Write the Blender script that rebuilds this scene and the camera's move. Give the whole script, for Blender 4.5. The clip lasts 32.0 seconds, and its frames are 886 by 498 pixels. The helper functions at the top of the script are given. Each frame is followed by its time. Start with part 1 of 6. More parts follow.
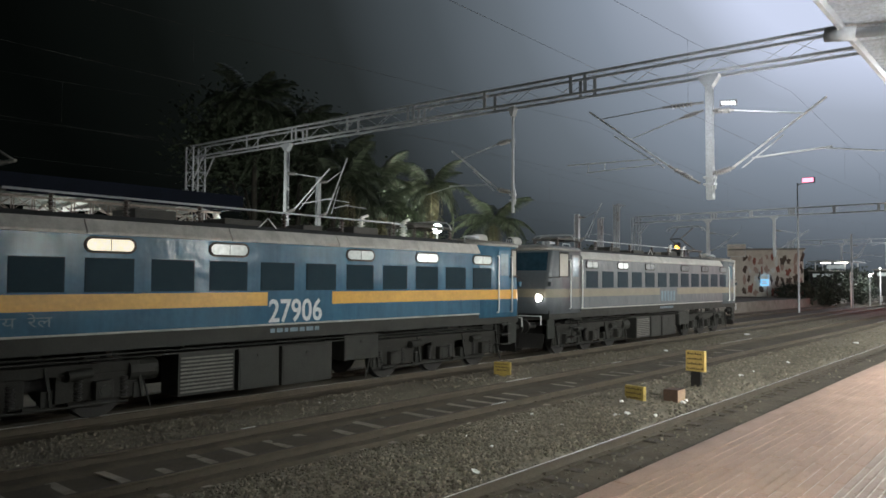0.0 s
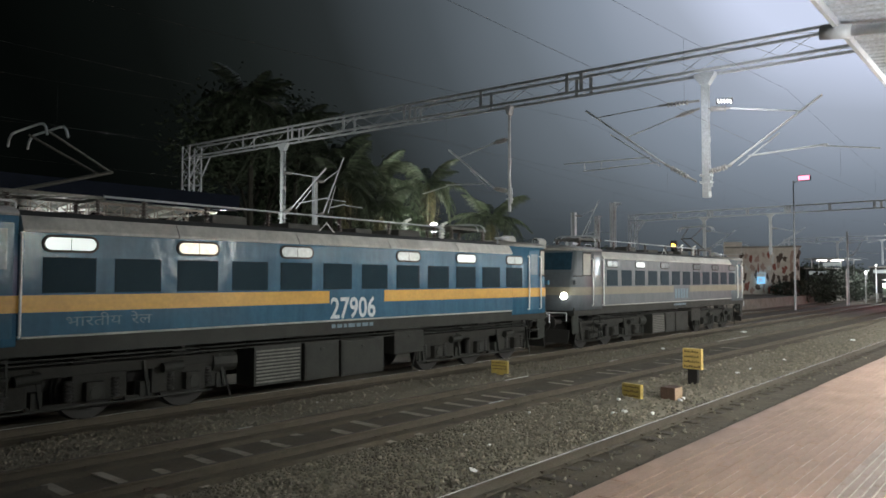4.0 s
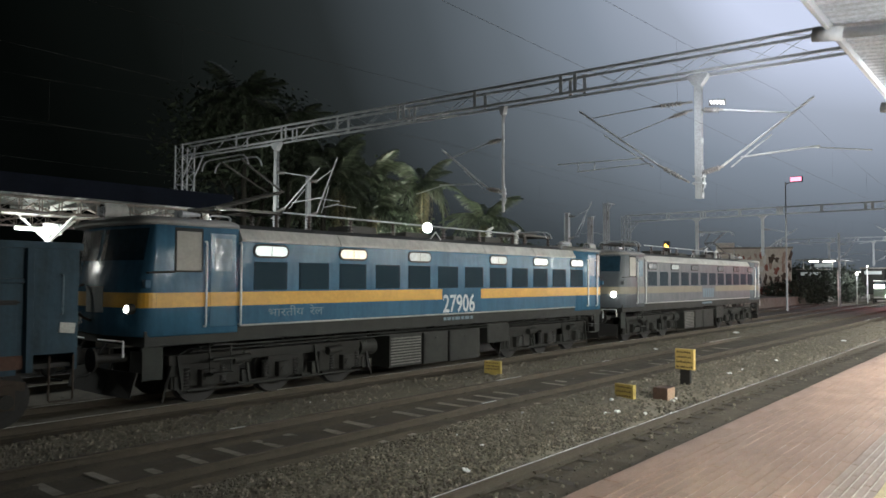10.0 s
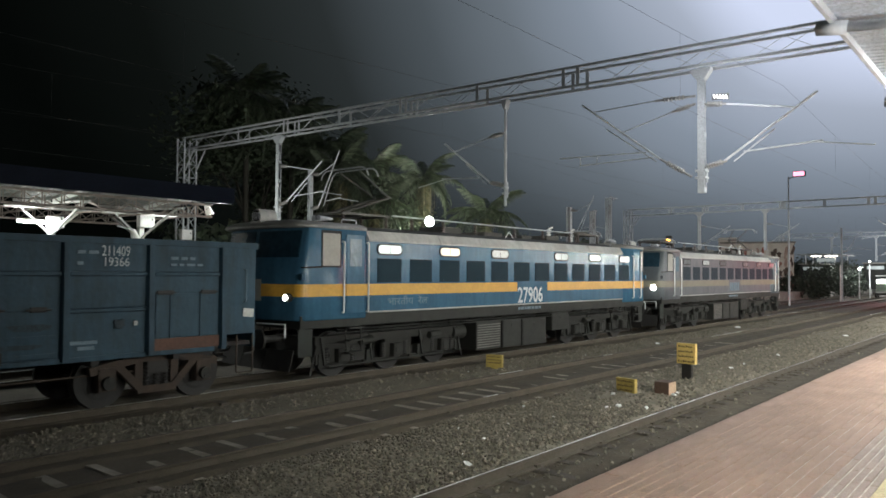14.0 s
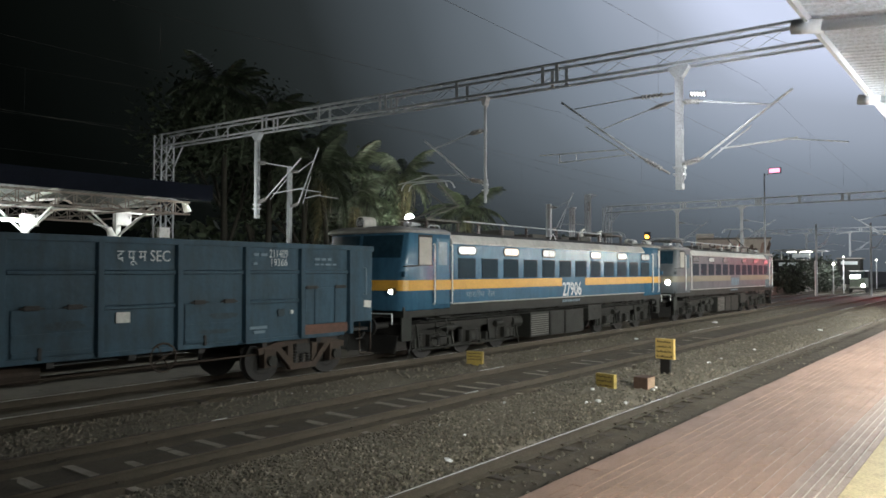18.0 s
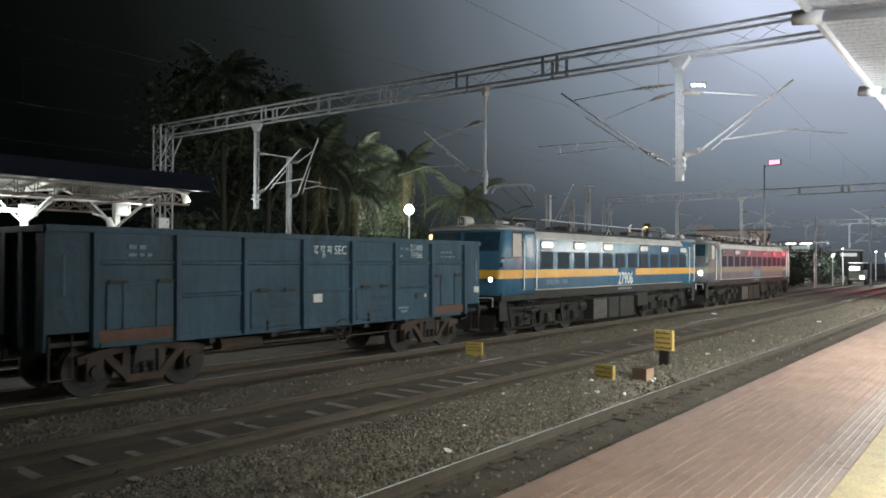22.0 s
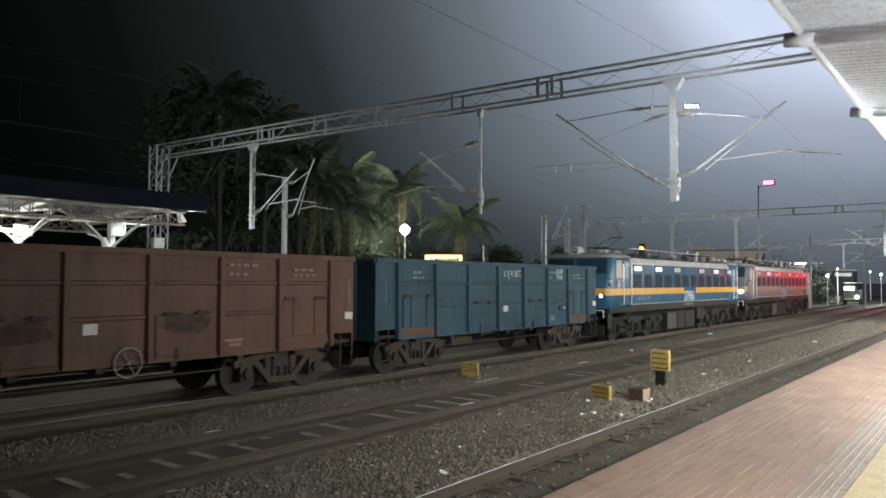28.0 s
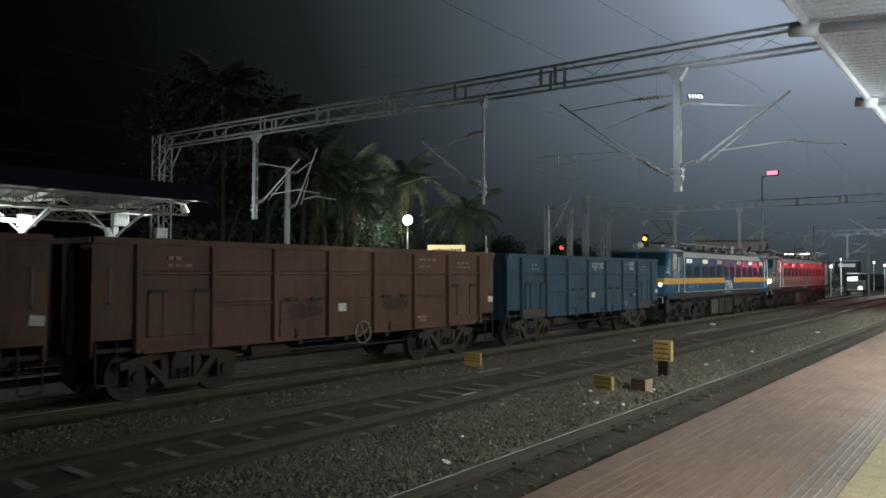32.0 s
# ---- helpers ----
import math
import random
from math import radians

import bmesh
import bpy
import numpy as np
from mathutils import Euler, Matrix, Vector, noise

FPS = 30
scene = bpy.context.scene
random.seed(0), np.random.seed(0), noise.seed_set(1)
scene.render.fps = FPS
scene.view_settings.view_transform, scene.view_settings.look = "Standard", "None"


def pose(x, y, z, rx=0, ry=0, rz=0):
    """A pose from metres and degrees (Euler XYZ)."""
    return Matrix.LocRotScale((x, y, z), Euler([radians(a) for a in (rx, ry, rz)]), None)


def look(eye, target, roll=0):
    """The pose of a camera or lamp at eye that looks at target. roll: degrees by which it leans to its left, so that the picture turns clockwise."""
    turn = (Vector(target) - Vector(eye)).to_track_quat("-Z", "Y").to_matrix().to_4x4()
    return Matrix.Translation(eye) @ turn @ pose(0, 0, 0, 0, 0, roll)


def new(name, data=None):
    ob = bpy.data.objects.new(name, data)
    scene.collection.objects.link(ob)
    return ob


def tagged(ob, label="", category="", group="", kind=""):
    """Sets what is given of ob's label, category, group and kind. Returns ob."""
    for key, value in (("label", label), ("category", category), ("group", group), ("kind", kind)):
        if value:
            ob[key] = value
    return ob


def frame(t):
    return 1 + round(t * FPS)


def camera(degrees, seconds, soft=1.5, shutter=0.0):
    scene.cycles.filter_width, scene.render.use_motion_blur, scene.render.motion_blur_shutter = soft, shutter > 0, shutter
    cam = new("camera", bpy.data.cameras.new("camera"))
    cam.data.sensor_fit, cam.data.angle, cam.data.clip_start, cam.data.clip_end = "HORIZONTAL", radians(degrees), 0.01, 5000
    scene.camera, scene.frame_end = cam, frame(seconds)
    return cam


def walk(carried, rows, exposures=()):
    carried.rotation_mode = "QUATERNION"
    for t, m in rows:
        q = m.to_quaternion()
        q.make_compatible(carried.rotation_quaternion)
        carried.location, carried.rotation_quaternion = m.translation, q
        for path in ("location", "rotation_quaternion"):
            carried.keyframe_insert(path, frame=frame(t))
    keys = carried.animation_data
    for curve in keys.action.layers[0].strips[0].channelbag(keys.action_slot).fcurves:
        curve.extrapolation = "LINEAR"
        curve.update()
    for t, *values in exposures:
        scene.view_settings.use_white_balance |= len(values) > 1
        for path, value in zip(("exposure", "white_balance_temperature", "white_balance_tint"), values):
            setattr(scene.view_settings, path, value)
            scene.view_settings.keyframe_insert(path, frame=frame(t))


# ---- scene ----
# x runs along the tracks, y across them towards the train, z is up from the rail tops
Y_NEAR, Y_MID, Y_TRAIN, Y_FAR = 4.78, 9.95, 14.69, 19.45
Y_EDGE, Z_PLAT = 3.11, 0.805
HEADING = [
    (0, -49.47, 2.45, -0.34), (0.5, -49.65, 2.59, -0.25), (1, -49.92, 2.73, -0.27), (1.5, -50.07, 2.96, -0.26), (2, -50.05, 2.50, -0.26),
    (2.5, -49.99, 2.51, -0.14), (3, -49.80, 2.45, -0.16), (3.5, -49.64, 2.46, -0.08), (5.5, -50.06, 1.88, -0.24), (6, -49.79, 1.86, -0.21),
    (6.5, -49.71, 1.71, -0.24), (7, -49.72, 1.92, -0.31), (7.5, -49.74, 2.05, -0.32), (8, -50.17, 2.17, -0.23), (8.5, -50.18, 2.30, -0.25),
    (9, -50.17, 2.16, -0.26), (9.5, -50.11, 2.17, -0.27), (10, -50.23, 2.38, -0.24), (10.5, -50.42, 2.34, -0.22), (11, -50.30, 2.16, -0.28),
    (11.5, -50.02, 1.85, -0.19), (12, -50.11, 1.96, -0.25), (12.5, -50.27, 1.98, -0.22), (13, -50.31, 2.03, -0.25), (13.5, -50.24, 2.02, -0.27),
    (14, -50.08, 1.89, -0.39), (14.5, -50.24, 1.84, -0.36), (16.5, -51.45, 1.52, -0.13), (17, -51.51, 1.46, -0.13), (17.5, -51.57, 1.54, -0.07),
    (18, -51.64, 1.66, -0.14), (18.5, -51.63, 1.58, -0.19), (19, -51.47, 1.41, -0.19), (19.5, -51.38, 1.39, -0.19), (20, -51.40, 1.72, -0.17),
    (20.5, -51.52, 1.94, -0.30), (21, -51.64, 2.02, -0.25), (21.5, -51.66, 1.56, -0.27), (22, -51.68, 0.95, -0.25), (22.5, -51.36, -0.04, -0.36),
    (23, -51.41, -0.13, -0.30), (23.5, -51.68, -0.07, -0.27), (24, -51.63, 0.53, -0.32), (24.5, -51.65, 1.06, -0.24), (25, -51.53, 1.51, -0.30),
    (25.5, -51.79, 1.78, -0.32), (27.5, -52.09, 2.85, -0.20), (28, -52.02, 2.54, -0.23), (28.5, -51.95, 2.16, -0.20), (29, -52.10, 2.37, -0.16),
    (29.5, -52.11, 2.43, -0.15), (30, -52.03, 2.35, -0.21), (30.5, -52.08, 1.95, -0.19), (31, -51.82, 1.56, -0.14), (31.5, -51.82, 1.63, -0.12),
    (32, -51.80, 1.77, -0.28)]
cam = camera(63.1, 32.0, soft=1.6, shutter=0.8)
EXPOSURE = 0.41
walk(cam, [(t, pose(0, 0, 2.6, 90 + pitch, roll, yaw)) for t, yaw, pitch, roll in HEADING],
     [(0, EXPOSURE, 6400, 8), (9, EXPOSURE, 6400, 8), (13, EXPOSURE + 0.06, 6400, 8), (30.2, EXPOSURE + 0.06, 6350, 7), (31, EXPOSURE - 0.62, 6200, 4), (32, EXPOSURE - 0.90, 6100, 2)])

# how far the train has rolled along its track
ROLLED = [
    (0, -0.10), (1, 0.24), (2, 0.67), (3, 1.18), (4, 1.74), (5, 2.37), (6, 3.04), (7, 3.76), (8, 4.52), (9, 5.32), (10, 6.16), (11, 7.03),
    (12, 7.94), (13, 8.88), (14, 9.85), (15, 10.86), (16, 11.90), (17, 12.98), (18, 14.10), (19, 15.26), (20, 16.45), (21, 17.68), (22, 18.96), (23, 20.27),
    (24, 21.63), (25, 23.02), (26, 24.45), (27, 25.92), (28, 27.42), (29, 28.94), (30, 30.49), (31, 32.06), (32, 33.64)]


def rolled(t):
    return float(np.interp(t, [a for a, _ in ROLLED], [b for _, b in ROLLED]))


# ---- light ----
def make_world():
    w = bpy.data.worlds.new("night_sky")
    scene.world = w
    w.use_nodes = True
    n, l = w.node_tree.nodes, w.node_tree.links
    n.clear()
    out, bg = n.new("ShaderNodeOutputWorld"), n.new("ShaderNodeBackground")
    co, dot, ramp = n.new("ShaderNodeTexCoord"), n.new("ShaderNodeVectorMath"), n.new("ShaderNodeValToRGB")
    cloud, mix = n.new("ShaderNodeTexNoise"), n.new("ShaderNodeMath")
    # misty night sky that the lamps of the station light up from one side
    dot.operation = "DOT_PRODUCT"
    glow = Vector((0.90, 0.12, 0.46)).normalized()
    dot.inputs[1].default_value = glow
    cloud.inputs["Scale"].default_value = 2.2
    cloud.inputs["Detail"].default_value = 3
    mix.operation, mix.inputs[1].default_value = "MULTIPLY_ADD", 0.03
    e = ramp.color_ramp.elements
    e[0].position, e[0].color = 0.52, (0.0010, 0.0014, 0.0012, 1)
    e[1].position, e[1].color = 1.0, (0.48, 0.52, 0.66, 1)
    for p, c in ((0.64, (0.0030, 0.0038, 0.0034, 1)), (0.72, (0.0084, 0.0104, 0.0099, 1)), (0.79, (0.0168, 0.0200, 0.0208, 1)), (0.86, (0.052, 0.0620, 0.0705, 1)), (0.91, (0.101, 0.118, 0.138, 1)), (0.95, (0.174, 0.202, 0.246, 1)), (0.98, (0.285, 0.315, 0.385, 1))):
        q = e.new(p)
        q.color = c
    l.new(co.outputs["Generated"], dot.inputs[0])
    l.new(co.outputs["Generated"], cloud.inputs["Vector"])
    l.new(cloud.outputs["Fac"], mix.inputs[0])
    l.new(dot.outputs["Value"], mix.inputs[2])
    l.new(mix.outputs[0], ramp.inputs[0])
    up, low, dim = n.new("ShaderNodeSeparateXYZ"), n.new("ShaderNodeMapRange"), n.new("ShaderNodeMix")
    low.interpolation_type = "SMOOTHSTEP"
    low.inputs[1].default_value, low.inputs[2].default_value = 0.0, 0.17
    low.inputs[3].default_value, low.inputs[4].default_value = 0.66, 1.0
    dim.data_type, dim.blend_type, dim.inputs[0].default_value = "RGBA", "MULTIPLY", 1.0
    l.new(co.outputs["Generated"], up.inputs[0])
    l.new(up.outputs["Z"], low.inputs[0])
    l.new(ramp.outputs[0], dim.inputs[6])
    l.new(low.outputs[0], dim.inputs[7])
    l.new(dim.outputs[2], bg.inputs[0])
    l.new(bg.outputs[0], out.inputs[0])
    bg.inputs[1].default_value = 1.0


make_world()


def lamp(kind, name, watts, colour, m, size=0.3, spot=0, cone=180):
    d = bpy.data.lights.new(name, kind)
    d.energy, d.color = watts, colour
    if kind == "AREA":
        d.shape, d.size, d.size_y, d.spread = "RECTANGLE", size, size * 0.5, radians(cone)
    else:
        d.shadow_soft_size = size
    if kind == "SPOT":
        d.spot_size, d.spot_blend = radians(spot), 0.6
    ob = new(name, d)
    ob.matrix_world = m
    return ob


WHITE = (0.96, 0.97, 0.91)
# floodlights under the canopy over the near platform, well back from its edge
FLOODS = [(4.5, -2.8, 4.1), (10.5, -2.8, 4.1), (17.5, -2.8, 4.1), (28.4, -2.8, 4.1), (40.1, -2.8, 4.1), (51.8, -2.8, 4.1)]
for fx, fy, fz in FLOODS:
    lamp("AREA", "flood_lamp", 60 if fx < 5 else 700 if fx < 12 else 800 if fx < 20 else 1150 if fx < 35 else 1700, WHITE, look((fx, fy, fz), (fx + (10 if fx < 12 else 8), fy + 9, 1.8) if fx > 5 else (6.6, 2.4, Z_PLAT)), 0.6, cone=62 if fx < 5 else 158 if fx < 12 else 180)
# bare tubes on brackets under the canopy, which also light its sheets and the portal's boom
TUBES = [(6.6, -0.1, 3.75), (12.0, 0.2, 3.55), (15.5, 1.0, 3.75), (21.0, 1.0, 3.75), (27.5, 1.0, 3.75), (34.0, 1.0, 3.75), (40.5, 1.0, 3.75), (47.0, 1.0, 3.75), (53.5, 1.0, 3.75)]
for fx, fy, fz in TUBES:
    lamp("POINT", "tube_lamp", (125 if fx < 8 else 62) if fx < 13 else 230 if fx < 17 else 210 if fx < 45 else 560, WHITE, pose(fx, fy, fz), 0.12)
# the far platform
for fx in (9.2, 3.0, -4.0):
    lamp("POINT", "far_platform_lamp", 100, (0.97, 1.0, 0.93), pose(fx, 24.3, 3.95), 0.12)
lamp("POINT", "canopy_end_lamp", 270, (0.97, 1.0, 0.93), pose(14.75, 22.85, 4.5), 0.1)
lamp("POINT", "pole_lamp_light", 9500, (1.0, 0.98, 0.90), pose(37.7, 32.8, 6.15), 0.35)
lamp("POINT", "red_signal_light", 850, (1.0, 0.03, 0.05), pose(83.6, 7.3, 3.3), 0.12)
for fx, fy, fz, fw in ((98, 17.2, 3.8, 800), (105, 12.4, 4.0, 1500), (120, 19.5, 4.4, 1900)):
    lamp("POINT", "far_post_light", fw, (0.95, 0.97, 1.0), pose(fx, fy, fz), 0.25)
lamp("POINT", "led_lamp_light", 65, (0.92, 0.96, 1.0), pose(16.6, 5.6, 6.6), 0.12)


# ---- materials ----
def material(name, base, rough=0.6, metal=0.0, other=None, scale=6.0, amount=0.5, fine=60.0, bump=0.15, glow=None, strength=0.0, spread=0.08, coat=0.0, wave=0.0, grit=0.5, streak=0.0):
    """Paint, metal, stone: a base colour that wanders to another in patches, with grain and fine relief."""
    m = bpy.data.materials.new(name)
    m.use_nodes = True
    n, l = m.node_tree.nodes, m.node_tree.links
    b = n["Principled BSDF"]
    b.inputs["Metallic"].default_value = metal
    b.inputs["Coat Weight"].default_value = coat
    co = n.new("ShaderNodeTexCoord")
    patch, grain = n.new("ShaderNodeTexNoise"), n.new("ShaderNodeTexNoise")
    patch.inputs["Scale"].default_value, patch.inputs["Detail"].default_value = scale, 6
    patch.inputs["Roughness"].default_value = 0.65
    grain.inputs["Scale"].default_value, grain.inputs["Detail"].default_value = fine, 4
    ramp = n.new("ShaderNodeValToRGB")
    ramp.color_ramp.elements[0].position, ramp.color_ramp.elements[1].position = 0.42, 0.72
    mix = n.new("ShaderNodeMix")
    mix.data_type = "RGBA"
    other = other or tuple(c * 0.55 for c in base)
    mix.inputs[6].default_value, mix.inputs[7].default_value = (*base, 1), (*other, 1)
    times = n.new("ShaderNodeMath")
    times.operation, times.inputs[1].default_value = "MULTIPLY", amount
    l.new(co.outputs["Object"], patch.inputs["Vector"])
    l.new(co.outputs["Object"], grain.inputs["Vector"])
    l.new(patch.outputs["Fac"], ramp.inputs[0])
    l.new(ramp.outputs[0], times.inputs[0])
    l.new(times.outputs[0], mix.inputs[0])
    speck = n.new("ShaderNodeMix")
    speck.data_type, speck.blend_type = "RGBA", "MULTIPLY"
    speck.inputs[0].default_value = grit
    lift = n.new("ShaderNodeMapRange")
    lift.inputs[1].default_value, lift.inputs[2].default_value = 0.3, 0.7
    lift.inputs[3].default_value, lift.inputs[4].default_value = 0.55, 1.25
    l.new(grain.outputs["Fac"], lift.inputs[0])
    l.new(mix.outputs[2], speck.inputs[6])
    l.new(lift.outputs[0], speck.inputs[7])
    colour = speck.outputs[2]
    if streak:
        # rain-washed dirt that runs down the panels
        run, tall, weak, dirt = n.new("ShaderNodeTexNoise"), n.new("ShaderNodeMapping"), n.new("ShaderNodeMapRange"), n.new("ShaderNodeMix")
        tall.inputs["Scale"].default_value = (5.5, 5.5, 0.45)
        run.inputs["Scale"].default_value, run.inputs["Detail"].default_value, run.inputs["Roughness"].default_value = 1.0, 5, 0.6
        weak.inputs[1].default_value, weak.inputs[2].default_value = 0.35, 0.68
        weak.inputs[3].default_value, weak.inputs[4].default_value = 1.0 + streak * 0.35, 1.0 - streak
        dirt.data_type, dirt.blend_type = "RGBA", "MULTIPLY"
        dirt.inputs[0].default_value = 1.0
        l.new(co.outputs["Object"], tall.inputs["Vector"])
        l.new(tall.outputs[0], run.inputs["Vector"])
        l.new(run.outputs["Fac"], weak.inputs[0])
        l.new(colour, dirt.inputs[6])
        l.new(weak.outputs[0], dirt.inputs[7])
        colour = dirt.outputs[2]
    l.new(colour, b.inputs["Base Color"])
    r = n.new("ShaderNodeMapRange")
    r.inputs[3].default_value, r.inputs[4].default_value = max(0.02, rough - spread), min(1, rough + spread)
    l.new(patch.outputs["Fac"], r.inputs[0])
    l.new(r.outputs[0], b.inputs["Roughness"])
    if bump:
        bp = n.new("ShaderNodeBump")
        bp.inputs["Strength"].default_value, bp.inputs["Distance"].default_value = bump, 0.02
        l.new(grain.outputs["Fac"], bp.inputs["Height"])
        l.new(bp.outputs[0], b.inputs["Normal"])
        if wave:
            wv, b2 = n.new("ShaderNodeTexNoise"), n.new("ShaderNodeBump")
            wv.inputs["Scale"].default_value, wv.inputs["Detail"].default_value = 3.4, 2.0
            b2.inputs["Strength"].default_value, b2.inputs["Distance"].default_value = 1.0, wave
            stretch = n.new("ShaderNodeMapping")
            stretch.inputs["Scale"].default_value = (1.0, 1.0, 0.75)
            l.new(co.outputs["Object"], stretch.inputs["Vector"])
            l.new(stretch.outputs[0], wv.inputs["Vector"])
            l.new(wv.outputs["Fac"], b2.inputs["Height"])
            l.new(b2.outputs[0], bp.inputs["Normal"])
    if glow:
        b.inputs["Emission Color"].default_value, b.inputs["Emission Strength"].default_value = (*glow, 1), strength
    return m


def per_piece(m, low=0.7, high=1.3, island=False, rare=1.0):
    """Lets every piece of a material have its own lightness."""
    n, l = m.node_tree.nodes, m.node_tree.links
    b = n["Principled BSDF"]
    src = b.inputs["Base Color"].links[0].from_socket
    info = n.new("ShaderNodeNewGeometry") if island else n.new("ShaderNodeObjectInfo")
    rng, mul = n.new("ShaderNodeMapRange"), n.new("ShaderNodeMix")
    rng.inputs[3].default_value, rng.inputs[4].default_value = low, high
    mul.data_type, mul.blend_type, mul.inputs[0].default_value = "RGBA", "MULTIPLY", 1
    pw = n.new("ShaderNodeMath")
    pw.operation, pw.inputs[1].default_value = "POWER", rare
    l.new(info.outputs["Random Per Island" if island else "Random"], pw.inputs[0])
    l.new(pw.outputs[0], rng.inputs[0])
    l.new(src, mul.inputs[6])
    l.new(rng.outputs[0], mul.inputs[7])
    l.new(mul.outputs[2], b.inputs["Base Color"])
    return m


M = {}
M["ballast"] = material("ballast_ground", (0.200, 0.176, 0.130), 0.95, other=(0.120, 0.104, 0.076), scale=1.2, amount=0.8, fine=28, bump=0.6)
M["stone"] = per_piece(material("ballast_stone", (0.215, 0.190, 0.145), 0.9, other=(0.130, 0.113, 0.084), scale=0.8, amount=0.6, fine=30, bump=0.4), 0.7, 1.65, True, 6.0)
M["rail"] = material("rusty_rail_side", (0.085, 0.070, 0.051), 0.85, 0.1, other=(0.050, 0.042, 0.031), scale=4, fine=50, bump=0.3)
# near-white base puts the lamps' glint on the polished head into its colour
M["railhead"] = material("polished_rail_head_glint", (0.86, 0.85, 0.82), 0.25, 0.1, other=(0.6, 0.58, 0.55), scale=1.5, amount=0.4, fine=40, bump=0.05)
M["dullhead"] = material("dull_rail_head", (0.06, 0.049, 0.04), 0.6, 0.3, other=(0.05, 0.04, 0.034), scale=2, fine=40, bump=0.1)
M["sleeper"] = material("concrete_sleeper", (0.36, 0.32, 0.26), 0.9, other=(0.20, 0.17, 0.135), scale=2.5, amount=0.8, fine=45, bump=0.4)
M["sleeperdark"] = material("oily_buried_sleeper", (0.085, 0.072, 0.058), 0.9, other=(0.045, 0.036, 0.03), scale=3, amount=0.9, fine=40, bump=0.4)
M["iron"] = material("oily_black_iron", (0.020, 0.019, 0.018), 0.62, 0.2, other=(0.036, 0.031, 0.026), scale=5, fine=30, bump=0.3)
M["girderpaint"] = material("dusty_girder_paint", (0.36, 0.30, 0.27), 0.7, other=(0.20, 0.16, 0.14), scale=5, amount=0.8, fine=30, bump=0.2)
M["grime"] = material("grimy_grey_underframe", (0.021, 0.0215, 0.0175), 0.65, 0.1, other=(0.011, 0.011, 0.009), scale=2.5, amount=0.9, fine=25, bump=0.25)
M["bogie"] = material("dusty_cast_bogie_frame", (0.018, 0.017, 0.0135), 0.8, 0.0, other=(0.010, 0.0095, 0.008), scale=2.2, amount=0.9, fine=22, bump=0.3)
M["brake"] = material("dusty_brown_iron", (0.062, 0.042, 0.030), 0.8, 0.1, other=(0.030, 0.024, 0.020), scale=4, amount=0.8, fine=30, bump=0.3)
M["blue"] = material("blue_locomotive_paint", (0.050, 0.130, 0.205), 0.20, 0.0, other=(0.036, 0.092, 0.152), scale=1.3, amount=0.6, fine=9, bump=0.02, spread=0.05, wave=0.017, grit=0.15, streak=0.16)
# greyed blue: the haze before the leading locomotive is mixed into its paint
M["greyblue"] = material("hazed_grey_blue_paint", (0.088, 0.100, 0.112), 0.42, other=(0.068, 0.076, 0.085), scale=1.2, amount=0.7, fine=9, bump=0.02, wave=0.022, grit=0.15)
M["yellow"] = material("yellow_locomotive_band", (0.66, 0.36, 0.055), 0.34, other=(0.50, 0.26, 0.04), scale=2, fine=12, bump=0.04, grit=0.22)
# its band is greyed for the haze as well
M["cream"] = material("hazed_cream_band", (0.205, 0.185, 0.135), 0.5, other=(0.155, 0.140, 0.110), scale=2, fine=12, bump=0.04, grit=0.22)
M["roofgrey"] = material("grey_roof_edge", (0.52, 0.51, 0.48), 0.45, other=(0.36, 0.345, 0.32), scale=1.6, amount=0.7, fine=20, bump=0.08, grit=0.2, streak=0.18)
M["roofdark"] = material("sooty_roof", (0.07, 0.068, 0.062), 0.75, other=(0.035, 0.033, 0.03), scale=2, fine=30, bump=0.2)
M["grille"] = material("dark_blue_filter_grille", (0.011, 0.030, 0.043), 0.5, 0.1, other=(0.010, 0.024, 0.036), scale=5, fine=60, bump=0.1, grit=0.22)
M["cabroof"] = material("weathered_cab_roof", (0.33, 0.32, 0.30), 0.5, other=(0.18, 0.17, 0.155), scale=2.2, amount=0.8, fine=24, bump=0.15, grit=0.22)
M["blind"] = material("pale_grey_brown_blind", (0.42, 0.40, 0.36), 0.6, other=(0.30, 0.285, 0.25), scale=3, amount=0.5, fine=14, bump=0.05, grit=0.2)
M["skirt"] = material("green_black_skirt", (0.018, 0.022, 0.017), 0.7, other=(0.011, 0.012, 0.010), scale=3, amount=0.8, fine=25, bump=0.2)
M["winwarm"] = material("warm_lit_frosted_window", (0.78, 0.74, 0.64), 0.25, other=(0.66, 0.62, 0.52), scale=3, fine=10, glow=(1.0, 0.88, 0.66), strength=0.55, bump=0)
M["steel"] = material("bright_steel_tube", (0.86, 0.87, 0.86), 0.3, 0.0, scale=8, amount=0.3, fine=40, bump=0.05)
M["white"] = material("white_paint", (0.80, 0.80, 0.78), 0.5, other=(0.55, 0.54, 0.50), scale=4, amount=0.5, fine=40, bump=0.1)
M["canopywhite"] = material("white_canopy_paint", (0.70, 0.72, 0.78), 0.5, other=(0.55, 0.57, 0.62), scale=3, amount=0.5, fine=30, bump=0.06, grit=0.15)
M["letters"] = material("worn_white_lettering", (0.62, 0.66, 0.68), 0.5, other=(0.35, 0.42, 0.48), scale=14, amount=0.7, fine=50, bump=0.05)
M["faint"] = material("faded_pale_lettering", (0.17, 0.24, 0.29), 0.6, other=(0.09, 0.14, 0.18), scale=12, amount=0.8, fine=50, bump=0.05)
